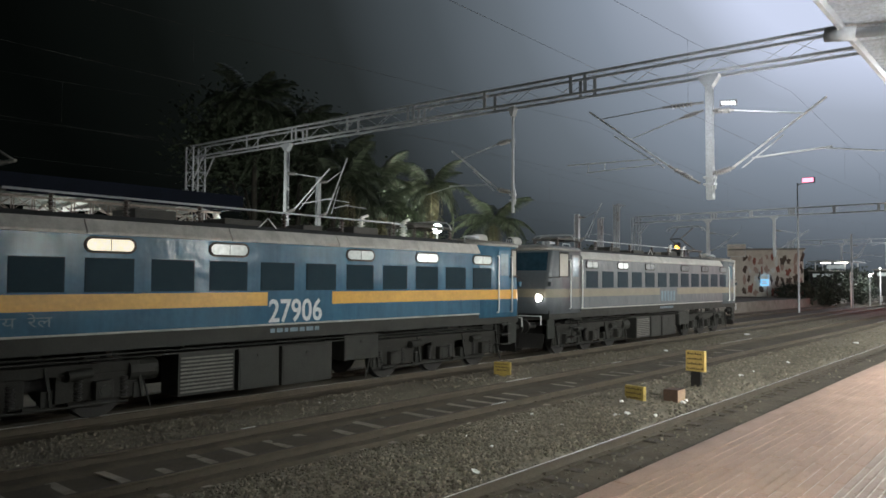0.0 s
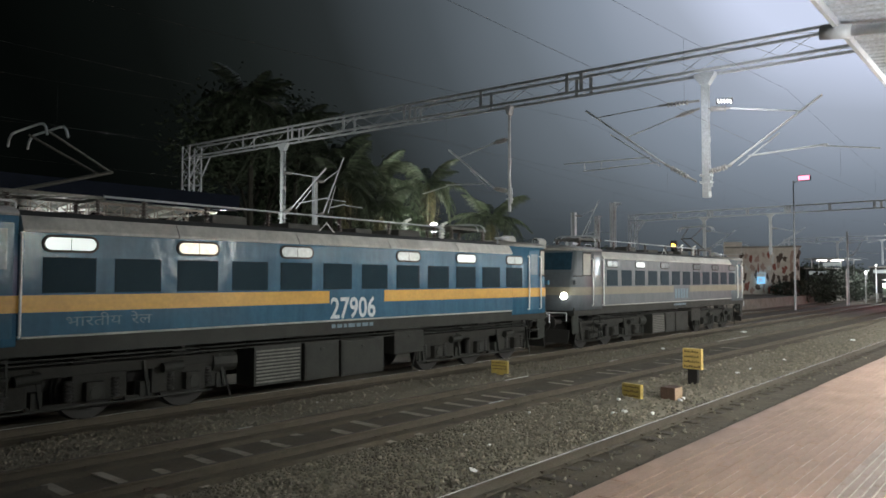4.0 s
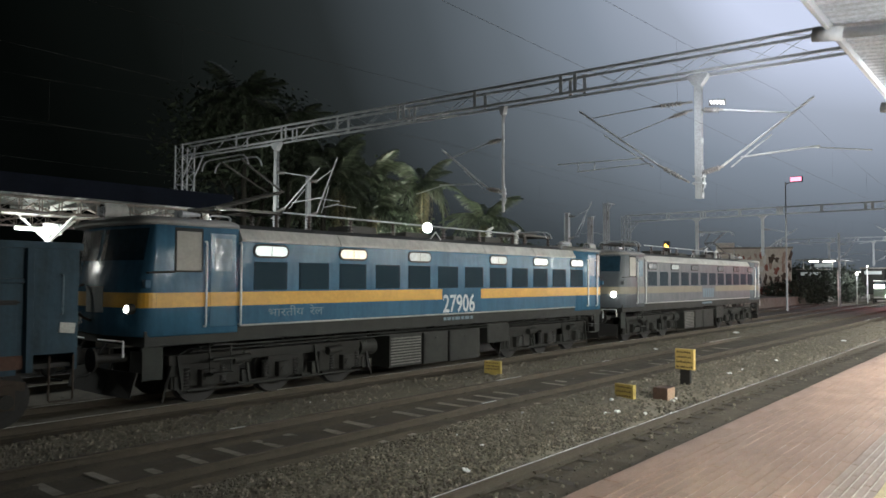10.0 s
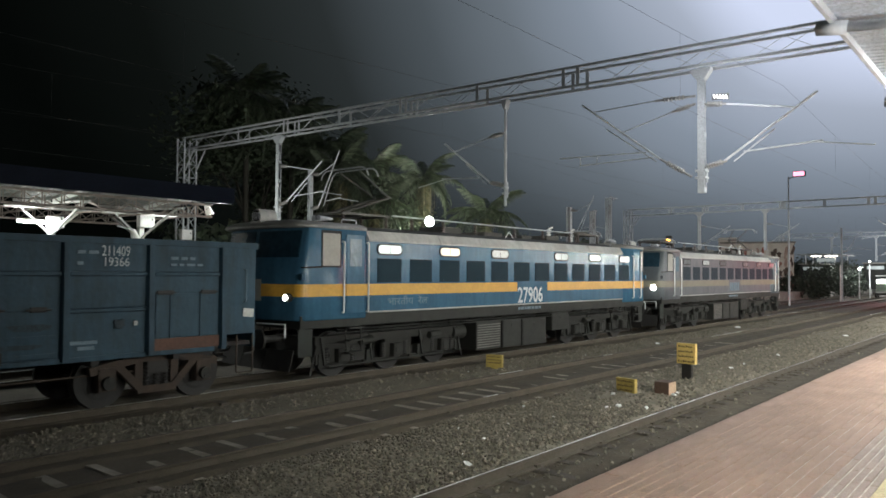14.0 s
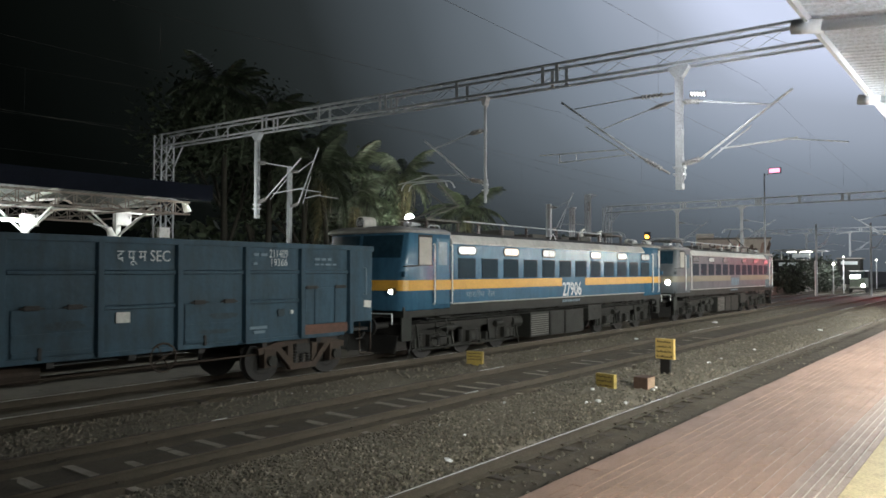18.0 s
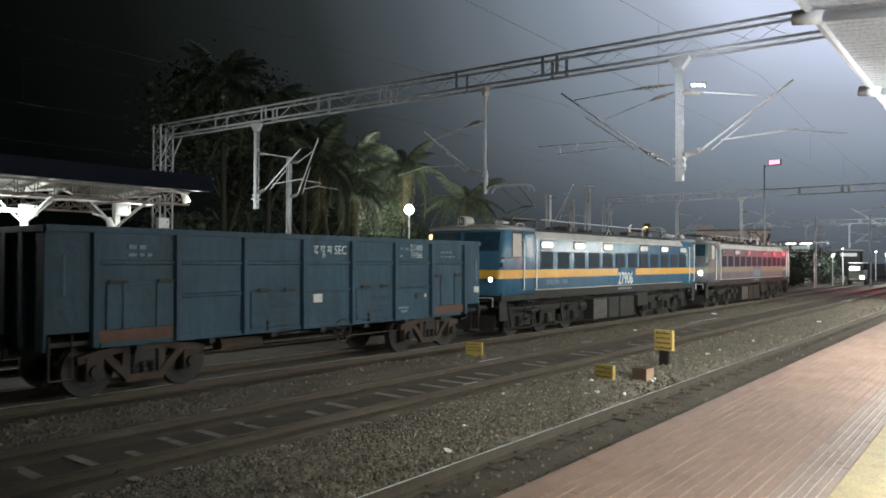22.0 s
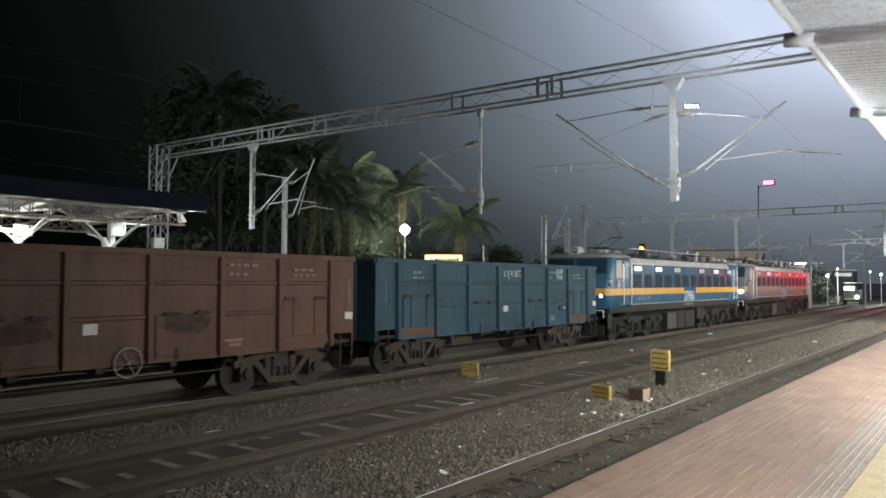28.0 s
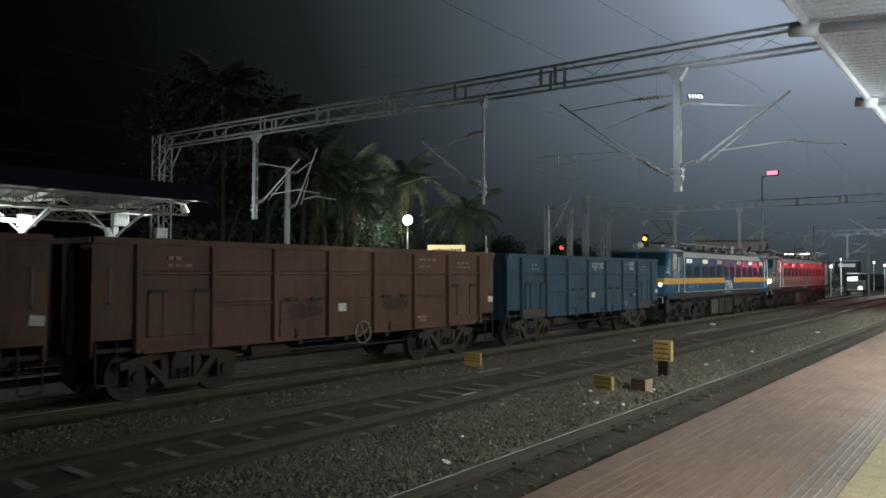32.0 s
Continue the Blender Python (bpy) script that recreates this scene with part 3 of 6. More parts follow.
# wide dark bed that paints shade on the ground behind the train
track_bed("track_bed_4", Y_FAR, 2.9, -0.165)


def platform_near():
    bm = B()
    box(bm, -30, 160, -9, Y_EDGE - 0.16, -0.3, Z_PLAT - 0.06)
    box(bm, -30, 160, Y_EDGE - 0.16, Y_EDGE - 0.10, -0.3, Z_PLAT - 0.14)
    ob = part("platform_1", bm, "concrete")
    tagged(ob, "raised concrete railway platform with a stained side wall", "platform", kind="structure")
    rest = B()
    one = B()
    box(one, 0.006, 1.494, Y_EDGE - 0.165, Y_EDGE, Z_PLAT - 0.14, Z_PLAT - 0.006, 0.008)
    slab = bpy.data.meshes.new("coping_slab")
    one.to_mesh(slab)
    one.free()
    slab.materials.append(M["paver"])
    for k in range(126):
        x = -30 + 1.5 * k
        if 4 < x < 60:
            o = new("coping_slab", slab)
            o.parent = ob
            o.matrix_basis = pose(x, rnd.uniform(-0.006, 0.004), rnd.uniform(-0.003, 0.002))
        else:
            box(rest, x + 0.006, x + 1.494, Y_EDGE - 0.165, Y_EDGE, Z_PLAT - 0.14, Z_PLAT - 0.006)
    tagged(part("coping_beyond", rest, "paver", ob, "worn pinkish coping slabs along the platform edge"), kind="stuff")
    return ob


PLAT = platform_near()


def platform_far():
    bm = B()
    box(bm, -40, 150, 21.2, 30.5, -0.3, 0.80)
    ob = part("platform_2", bm, "concrete")
    tagged(ob, "raised concrete platform across the tracks", "platform", kind="structure")


platform_far()


def corrugated(name, x0, x1, y0, z0, y1, z1, mat, pitch=0.15, depth=0.022):
    """Sheet with ribs running from one eave line to the other."""
    vs, fs = [], []
    xs = []
    x = x0
    while x < x1:
        xs += [(x, 0), (x + pitch * 0.55, 0), (x + pitch * 0.65, depth), (x + pitch * 0.9, depth)]
        x += pitch
    for px, d in xs:
        for y, z in ((y0, z0), (y1, z1)):
            vs += [(px, y, z + d), (px, y, z + d + 0.004)]
    for i in range(len(xs) - 1):
        a, b = i * 4, (i + 1) * 4
        fs += [(a, a + 2, b + 2, b), (a + 1, b + 1, b + 3, a + 3)]
    return joined(name, vs, fs, mat)


def canopy_near():
    c = empty("canopy", pose(0, 0, 0), "white corrugated sheet canopy on tube frames over the platform", "canopy", kind="structure")
    s = corrugated("roof_sheet", -16, 60, 1.54, 5.12, -8.5, 4.12, "sheet")
    s.parent = c
    for x in [7.8 + 3.9 * k for k in range(-6, 14)]:
        bm = B()
        rod(bm, (x, 1.5, 5.01), (x, -8.5, 3.955), 0.048, 14)
        rod(bm, (x, 1.71, 5.045), (x, 1.44, 5.0), 0.072, 14)
        part("roof_beam", bm, "canopywhite", c, "white painted steel tube beam", True)
        bm = B()
        rod(bm, (x, -4.5, Z_PLAT), (x, -4.5, 4.36), 0.1, 14)
        box(bm, x - 0.2, x + 0.2, -4.7, -4.3, Z_PLAT - 0.06, Z_PLAT + 0.02)
        part("column", bm, "canopywhite", c, "white painted steel column", False)
    for y, z in ((-0.6, 4.87), (-2.6, 4.67), (-4.6, 4.47), (-6.6, 4.27), (-8.4, 4.09)):
        bm = B()
        box(bm, -16, 60, y - 0.025, y + 0.025, z - 0.025, z + 0.03)
        part("purlin", bm, "canopywhite", c)
    bm = B()
    box(bm, -16, 60, 1.545, 1.585, 5.05, 5.165)
    part("fascia", bm, "canopywhite", c, "white fascia strip along the eave")
    return c


canopy_near()
bm = B()
box(bm, -30, 160, -9.3, -9, -0.3, 5.95)
tagged(part("wall_platform", bm, "concrete"), "plain stained rear wall of the platform", "wall", kind="structure")


# ---- the train ----
def wheelset(parent, x, z, r, name="wheelset"):
    bm = B()
    for s in (-1, 1):
        rod(bm, (0, s * 0.80, 0), (0, s * 0.935, 0), r, 28)
        rod(bm, (0, s * 0.775, 0), (0, s * 0.80, 0), r + 0.03, 28)
        rod(bm, (0, s * 0.935, 0), (0, s * 0.945, 0), r * 0.72, 20, r * 0.6)
        for k in range(6):
            a = k * math.pi / 3
            rod(bm, (math.cos(a) * r * 0.5, s * 0.94, math.sin(a) * r * 0.5), (math.cos(a) * r * 0.5, s * 0.952, math.sin(a) * r * 0.5), 0.035, 8)
    rod(bm, (0, -1.08, 0), (0, 1.08, 0), 0.085, 12)
    w = part(name, bm, "iron", parent)
    w.location = (x, 0, z)
    WHEELS.append((w, x, z, r))
    return w


WHEELS = []


def loco_bogie(parent, xc):
    b = empty("bogie", pose(xc, 0, 0), "", "")
    b.parent = parent
    for s in (-1, 1):
        bm = B()
        y = s * 1.16
        box(bm, -2.78, 2.78, y - 0.08, y + 0.10, 0.84, 1.04, 0.03)
        for xa, xb in ((-2.72, -1.10), (-0.36, 0.64), (1.14, 2.72)):
            box(bm, xa, xb, y - 0.05, y + 0.07, 0.36, 0.86, 0.03)
        for xa, xb in ((-1.12, -0.34), (0.62, 1.16)):
            box(bm, xa, xb, y - 0.04, y + 0.05, 0.27, 0.37, 0.015)
        for ax in (-1.95, 0, 1.95):
            box(bm, ax - 0.17, ax + 0.17, y - 0.2, y + 0.2, 0.38, 0.72, 0.03)
        part("side_frame", bm, "bogie", b)
        for ax in (-1.95, 0, 1.95):
            for dx in (-0.42, 0.42):
                bm = B()
                lathe(bm, (ax + dx, y + s * 0.02, 0.38), (ax + dx, y + s * 0.02, 0.76), ribs(6, 0.07, 0.095), 14)
                part("coil_spring", bm, "iron", b)
            bm = B()
            rod(bm, (ax, y, 0.546), (ax, y + s * 0.21, 0.546), 0.13, 16)
            rod(bm, (ax, y + s * 0.21, 0.546), (ax, y + s * 0.225, 0.546), 0.10, 16)
            part("axle_box", bm, "grime", b, smooth=False)
        bm = B()
        for ax in (-1.0, 0.95, 2.6, -2.6):
            bar(bm, (ax, y + s * 0.10, 1.02), (ax + 0.1, y + s * 0.12, 0.35), 0.05)
            box(bm, ax - 0.06, ax + 0.14, y - 0.08, y + 0.12, 0.33, 0.62, 0.02)
        rod(bm, (-2.4, y + s * 0.14, 0.30), (2.4, y + s * 0.14, 0.30), 0.022, 8)
        part("brake_rigging", bm, "grime", b)
        for ax in (-1.35, 1.3):
            bm = B()
            rod(bm, (ax, y + s * 0.15, 0.85), (ax + 0.42, y + s * 0.15, 0.88), 0.10, 14)
            part("brake_cylinder", bm, "grime", b)
        for ax in (-1, 1):
            bm = B()
            rod(bm, (ax * 2.72, y + s * 0.05, 0.75), (ax * 2.9, y + s * 0.05, 0.12), 0.02, 8)
            part("sand_pipe", bm, "iron", b)
    bm = B()
    box(bm, -2.6, 2.6, -0.7, 0.7, 0.55, 1.0)
    part("traction_motor", bm, "iron", b)
    for ax in (-1.95, 0, 1.95):
        wheelset(b, ax, 0.546, 0.546)
    return b


def pill(bm, xc, zc, w, h, y, t, seg=8):
    """An upright plate with round ends."""
    r = h / 2
    pts = []
    for i in range(seg + 1):
        a = -math.pi / 2 + math.pi * i / seg
        pts.append((xc + w / 2 - r + math.cos(a) * r, zc + math.sin(a) * r))
    for i in range(seg + 1):
        a = math.pi / 2 + math.pi * i / seg
        pts.append((xc - w / 2 + r + math.cos(a) * r, zc + math.sin(a) * r))
    o = 1 if y > 0 else -1
    f = [bm.verts.new((px, y + o * t, pz)) for px, pz in pts]
    b = [bm.verts.new((px, y - o * 0.02, pz)) for px, pz in pts]
    bm.faces.new(f)
    k = len(pts)
    for i in range(k):
        bm.faces.new((f[i], f[(i + 1) % k], b[(i + 1) % k], b[i]))
    return bm


def insulator(bm, x, y, z, h=0.42, r=0.075):
    lathe(bm, (x, y, z), (x, y, z + h), ribs(6, r * 0.5, r), 12)


def pantograph(parent, x, raised, flip=1):
    p = empty("pantograph", pose(x, 0, 3.80), "", "")
    p.parent = parent
    bm = B()
    for s in (-1, 1):
        bar(bm, (-0.9, s * 0.55, 0.36), (0.9, s * 0.55, 0.36), 0.06)
    for s in (-0.9, 0, 0.9):
        bar(bm, (s, -0.55, 0.36), (s, 0.55, 0.36), 0.06)
    part("base_frame", bm, "pantodark", p)
    for sx in (-0.8, 0.8):
        for sy in (-0.5, 0.5):
            bm = B()
            insulator(bm, sx, sy, 0.0, 0.34)
            part("insulator", bm, "insul", p)
    h = 1.62 if raised else 0.52
    knee = (flip * (1.15 if raised else 1.35), 0, 0.36 + (h - 0.36) * 0.45)
    top = (-flip * 0.15, 0, h)
    bm = B()
    for s in (-1, 1):
        rod(bm, (-flip * 0.6, s * 0.32, 0.40), (knee[0], s * 0.26, knee[2]), 0.035, 8)
    part("lower_arm", bm, "pantodark", p)
    bm = B()
    for s in (-1, 1):
        rod(bm, (knee[0], s * 0.26, knee[2]), (top[0], s * 0.40, top[2] - 0.05), 0.024, 8)
    rod(bm, (knee[0], -0.30, knee[2]), (knee[0], 0.30, knee[2]), 0.03, 8)
    part("upper_arm", bm, "pantodark", p)
    for dx in (-0.18, 0.18):
        bm = B()
        pts = [(-0.95, -0.24), (-0.88, -0.10), (-0.76, -0.02), (-0.6, 0), (0.6, 0), (0.76, -0.02), (0.88, -0.10), (0.95, -0.24)]
        tube(bm, [(top[0] + dx, a, h + az) for a, az in pts], 0.022)
        part("contact_strip", bm, "galv", p)
    return p


def nose_curve(C):
    """Half of the cab's plan, from its side round the corner to the middle of the nose."""
    pts = [(7.17, 1.56), (C, 1.56)]
    for k in range(1, 6):
        a = k / 5 * math.radians(68)
        pts.append((C + 0.30 * math.sin(a), 1.56 - 0.30 * (1 - math.cos(a))))
    x0, y0 = pts[-1]
    for k in range(1, 7):
        f = k / 6
        pts.append((x0 + 0.20 * math.sin(f * math.pi / 2), y0 * (1 - f)))
    return pts


def rake(z):
    return 0.0 if z < 2.45 else -0.17 * (z - 2.45)


def loft(bm, rings):
    rows = [[bm.verts.new(p) for p in ring] for ring in rings]
    k = len(rows[0])
    for a, b in zip(rows, rows[1:]):
        for i in range(k):
            bm.faces.new((a[i], a[(i + 1) % k], b[(i + 1) % k], b[i]))
    bm.faces.new(rows[0]), bm.faces.new(rows[-1][::-1])
    return bm


def cab_ring(e, C, z, over=0.0, inset=0.0):
    half = nose_curve(C)
    out = []
    for x, y in half:
        f = max(0.0, (x - C) / 0.5)
        out.append((x + (rake(z) * min(1, f * 2.0) if not over else 0) + over * min(1, f * 3) - inset * f * 0.8, y - inset * min(1, y / 1.56)))
    return [(e * x, y, z) for x, y in out] + [(e * x, -y, z) for x, y in out[-2::-1]]


def cab_shell(e, C):
    bm = B()
    loft(bm, [cab_ring(e, C, z, inset=i) for z, i in ((1.46, 0.03), (1.49, 0.0), (2.0, 0), (2.45, 0), (2.9, 0), (3.62, 0), (3.66, 0.02))])
    for f in bm.faces:
        f.smooth = abs(f.normal.z) < 0.9
    for ed in bm.edges:
        ed.smooth = ed.calc_face_angle(0) < 0.6
    return bm


def cab_roof(e, C):
    bm = B()
    return loft(bm, [cab_ring(e, C, z, 0.02, i) for z, i in ((3.635, 0.015), (3.65, -0.02), (3.69, -0.025), (3.74, 0.03), (3.785, 0.17), (3.83, 0.42), (3.86, 0.85))])


def nose_strip(e, C, side, z0, z1, y0, y1, proud):
    """A band or pane that follows the nose, on one half (side) or right across (0)."""
    half = [(x, y) for x, y in nose_curve(C)[1:]]
    ys = [y1] + [y for _, y in half if y0 < y < y1] + [y0]
    xs = [float(np.interp(y, [p[1] for p in half[::-1]], [p[0] for p in half[::-1]])) for y in ys]
    runs = [[(x, side * y) for x, y in zip(xs, ys)]] if side else [[(x, -y) for x, y in zip(xs, ys)] + [(x, y) for x, y in zip(xs[-2::-1], ys[-2::-1])]]
    bm = B()
    for run in runs:
        rows = []
        for x, y in run:
            f = max(0.0, (x - C) / 0.5)
            n = Vector((0.2 + f, 0.9 * y / 1.56, 0)).normalized()
            col = []
            for z in (z0, z1):
                b = Vector((x + rake(z) * min(1, f * 2.0), y, z))
                col += [b + n * proud, b - n * 0.03]
            rows.append([bm.verts.new((e * p.x, p.y, p.z)) for p in col])
        for a, b in zip(rows, rows[1:]):
            for i, j in ((0, 2), (2, 3), (3, 1), (1, 0)):
                bm.faces.new((a[i], a[j], b[j], b[i]))
        bm.faces.new([rows[0][k] for k in (0, 2, 3, 1)]), bm.faces.new([rows[-1][k] for k in (1, 3, 2, 0)])
    return bm


def locomotive(u, livery, band, number, marker, panto, lens=0.066):
    """A six-axle electric locomotive: two cabs, filter grilles and lit oblong windows along its sides."""
    lo = empty("locomotive", pose(u, Y_TRAIN, 0), livery[1], "locomotive", "vehicles of the freight train")
    paint = livery[0]
    C = 9.0
    bm = B()
    box(bm, -7.15, 7.15, -1.56, 1.56, 1.58, 3.38)
    part("body", bm, paint, lo)
    # sloping grey roof edge, in sheets with a gap between them, and the dark roof
    edges = [-7.12, -4.3, -1.35, 1.6, 4.4, 7.12]
    for a, b in zip(edges, edges[1:]):
        for s in (-1, 1):
            bm = B()
            hull(bm, [(x, s * y, z) for x in (a + 0.012, b - 0.012) for y, z in ((1.60, 3.385), (1.60, 3.43), (1.46, 3.655), (1.2, 3.68), (1.2, 3.385))])
            part("roof_edge", bm, "roofgrey", lo, "grey sloping roof sheet")
    bm = B()
    hull(bm, [(x, y, z) for x in (-7.1, 7.1) for y, z in ((-1.25, 3.5), (1.25, 3.5), (-1.25, 3.68), (1.25, 3.68), (-0.8, 3.80), (0.8, 3.80))])
    part("roof", bm, "roofdark", lo, "sooty dark roof")
    for e in (-1, 1):
        # cab with a round-cornered nose, a raked windscreen and a roof that overhangs it
        cab = part("cab", cab_shell(e, C), paint, lo, smooth=False)
        part("cab_roof", cab_roof(e, C), "cabroof", cab, "weathered grey-brown rounded cab roof", True)
        d0 = 8.08 if e > 0 else 7.24
        # windscreens
        for s in (-1, 1):
            bm = nose_strip(e, C, s, 2.94, 3.57, 0.07, 1.40, 0.010)
            part("windscreen", bm, "cabglass", cab)
        for s in (-1, 1):
            y = s * 1.55
            for x in ((e * 8.02, e * 8.72) if e > 0 else (e * 7.14, e * 7.96)):
                bm = B()
                tube(bm, [(x, y, 1.62), (x, y + s * 0.06, 1.62), (x, y + s * 0.075, 1.66), (x, y + s * 0.075, 3.3), (x, y + s * 0.06, 3.34), (x, y, 3.34)], 0.021)
                part("handrail", bm, "steel", cab, "bright steel handrail beside the cab door")
        for s in (-1, 1):
            bm = B()
            box(bm, e * d0, e * (d0 + 0.6), s * 1.55, s * 1.574, 1.60, 3.52, 0.006)
            door = part("cab_door", bm, paint, cab)
            bm = B()
            box(bm, e * d0, e * (d0 + 0.6), s * 1.566, s * 1.5775, 2.02, 2.31)
            part("door_band", bm, band, door)
            bm = B()
            box(bm, e * (d0 + 0.1), e * (d0 + 0.5), s * 1.56, s * 1.579, 2.74, 3.42, 0.006)
            part("door_window", bm, "doorglass", door)
            w0, w1 = (8.78, 9.0) if e > 0 else (8.05, 8.60)
            bm = B()
            box(bm, e * (w0 - 0.035), e * (w1 + 0.035), s * 1.54, s * 1.570, 2.71, 3.60, 0.03)
            wf = part("window_frame", bm, "rubber", cab, "black rubber window frame")
            bm = B()
            box(bm, e * w0, e * w1, s * 1.55, s * 1.576, 2.745, 3.53, 0.02)
            part("cab_window", bm, "blind", wf, "cab side window with a pale blind")
            bm = B()
            rod(bm, (e * 8.64, s * 1.60, 2.72), (e * 9.16, s * 1.60, 2.70), 0.018, 8)
            rod(bm, (e * 8.66, s * 1.54, 2.72), (e * 8.66, s * 1.61, 2.72), 0.018, 8)
            rod(bm, (e * 9.16, s * 1.46, 2.70), (e * 9.16, s * 1.61, 2.70), 0.018, 8)
            part("corner_grab_rail", bm, "rubber", cab)
            bm = B()
            box(bm, e * 9.14, e * 9.26, s * 1.50, s * 1.62, 2.40, 2.56, 0.03)
            part("mirror_box", bm, paint, cab)
            bm = B()
            rod(bm, (e * (C + 0.56), s * 1.42, 1.10), (e * (C + 0.56), s * 1.42, 1.40), 0.02, 8)
            rod(bm, (e * (C + 0.56), s * 1.42, 1.40), (e * (C + 0.52), s * 0.3, 1.38), 0.016, 8)
            part("uncoupling_lever", bm, "steel", cab, "white-tipped uncoupling lever")
            bm = B()
            box(bm, e * (C - 0.22), e * (C + 0.20), s * 1.40, s * 1.45, 0.62, 1.44, 0.01)
            part("end_skirt", bm, "skirt", cab, "dull green-black steel skirt plate")
            bm = B()
            for k in range(3):
                box(bm, e * (d0 + 0.05), e * (d0 + 0.55), s * 1.45, s * 1.66, 0.62 + k * 0.3, 0.655 + k * 0.3)
            for x in (d0 + 0.05, d0 + 0.55):
                bar(bm, (e * x, s * 1.55, 0.6), (e * x, s * 1.5, 1.45), 0.03)
            part("step", bm, "grime", cab)
            # marker lamp housings on the nose
            bm = B()
            rod(bm, (e * (C + 0.22), s * 1.24, 2.0), (e * (C + 0.42), s * 1.24, 2.0), 0.105, 16)
            ml = part("marker_housing", bm, "grime", cab)
            bm = B()
            rod(bm, (e * (C + 0.42), s * 1.24, 2.0), (e * (C + 0.44), s * 1.24, 2.0), lens, 16)
            on = marker.get((e, s))
            part("marker_lens", bm, on or "glass", ml)
            bm = B()
            rod(bm, (e * (C + 0.3), s * 0.98, 1.06), (e * (C + 0.92), s * 0.98, 1.06), 0.085, 14)
            rod(bm, (e * (C + 0.92), s * 0.98, 1.06), (e * (C + 0.97), s * 0.98, 1.06), 0.23, 20)
            part("buffer", bm, "iron", cab)
            # band on the cab
            bm = B()
            box(bm, e * 7.145, e * (C - 0.004), s * 1.55, s * 1.566, 2.02, 2.31)
            part("band", bm, band, cab)
        bm = nose_strip(e, C, 0, 2.02, 2.31, 0, 1.56, 0.006)
        part("nose_band", bm, band, cab)
        # headlamp on the roof line, horn, coupler, cow catcher
        bm = B()
        rod(bm, (e * (C - 0.12), 0, 3.95), (e * (C + 0.36), 0, 3.95), 0.175, 18)
        box(bm, e * (C - 0.2), e * (C + 0.40), -0.22, 0.22, 3.70, 3.82, 0.02)
        hl = part("headlamp_housing", bm, "roofgrey", cab)
        bm = B()
        rod(bm, (e * (C + 0.36), 0, 3.95), (e * (C + 0.375), 0, 3.95), 0.145, 18)
        part("headlamp_lens", bm, marker.get((e, 0)) or "glass", hl)
        for k in range(4):
            bm = B()
            box(bm, e * (C + 0.374), e * (C + 0.385), -0.135 + k * 0.08, -0.105 + k * 0.08, 3.86, 4.04)
            part("lens_guard", bm, "galv", hl)
        # oval plate in the middle of the nose with a jumper cable looped round it
        bm = nose_strip(e, C, 0, 1.91, 2.42, 0, 0.36, 0.012)
        part("nose_plate", bm, "blind", cab, "pale grey plate in the middle of the nose")
        bm = B()
        tube(bm, [(e * (C + a), y, z) for a, y, z in ((0.50, 0.40, 2.46), (0.60, 0.46, 2.42), (0.66, 0.50, 2.25), (0.66, 0.50, 2.05), (0.62, 0.40, 1.88), (0.56, 0.22, 1.78), (0.50, 0.1, 1.74))], 0.028)
        part("jumper_cable", bm, "rubber", cab, "black jumper cable looped below the windscreen")
        for y in (-0.75, -0.55):
            bm = B()
            rod(bm, (e * (C - 1.4), y, 3.95), (e * (C - 0.95), y, 3.95), 0.03, 10, 0.075)
            part("horn", bm, "galv", cab)
        bm = B()
        tube(bm, [(e * (C - a), -1.05, z) for a, z in ((1.45, 3.6), (1.45, 3.9), (1.5, 3.93), (1.9, 3.93), (1.95, 3.9), (1.95, 3.6))], 0.02)
        part("roof_grab_rail", bm, "galv", cab)
        bm = B()
        box(bm, e * (C + 0.2), e * (C + 0.95), -0.13, 0.13, 0.93, 1.19, 0.04)
        box(bm, e * (C + 0.75), e * (C + 1.02), -0.2, 0.2, 0.88, 1.25, 0.05)
        part("coupler", bm, "iron", cab)
        bm = B()
        for y0, y1 in ((-1.35, -0.46), (-0.44, 0.44), (0.46, 1.35)):
            ds = [0.36 - 0.10 * (y / 1.35) ** 2 for y in (y0, y1)]
            hull(bm, [(e * (C + d + o), y, z) for y, d in zip((y0, y1), ds) for z, o in ((0.78, 0.0), (0.30, 0.12)) for o in (o, o - 0.03)])
        part("cowcatcher", bm, "iron", cab)
        for y in (-0.5, 0.45):
            bm = B()
            tube(bm, [(e * (C + a), y + b, c) for a, b, c in ((0.45, 0, 1.30), (0.6, 0.03, 1.05), (0.68, 0.03, 0.85), (0.8, 0, 0.72), (0.98, 0.05, 0.70))], 0.03)
            part("brake_hose", bm, "rubber", cab)
    # side sill, band, grilles, oblong windows
    bm = B()
    box(bm, -9.2, 9.2, -1.52, 1.52, 1.27, 1.575, 0.015)
    part("underframe", bm, "grime", lo, "grimy dark grey underframe sill")
    for s in (-1, 1):
        bm = B()
        rod(bm, (-7.1, s * 1.572, 1.60), (7.1, s * 1.572, 1.60), 0.02, 8)
        part("sill_rail", bm, "roofgrey", lo)
    gap = (-0.42, 1.42)
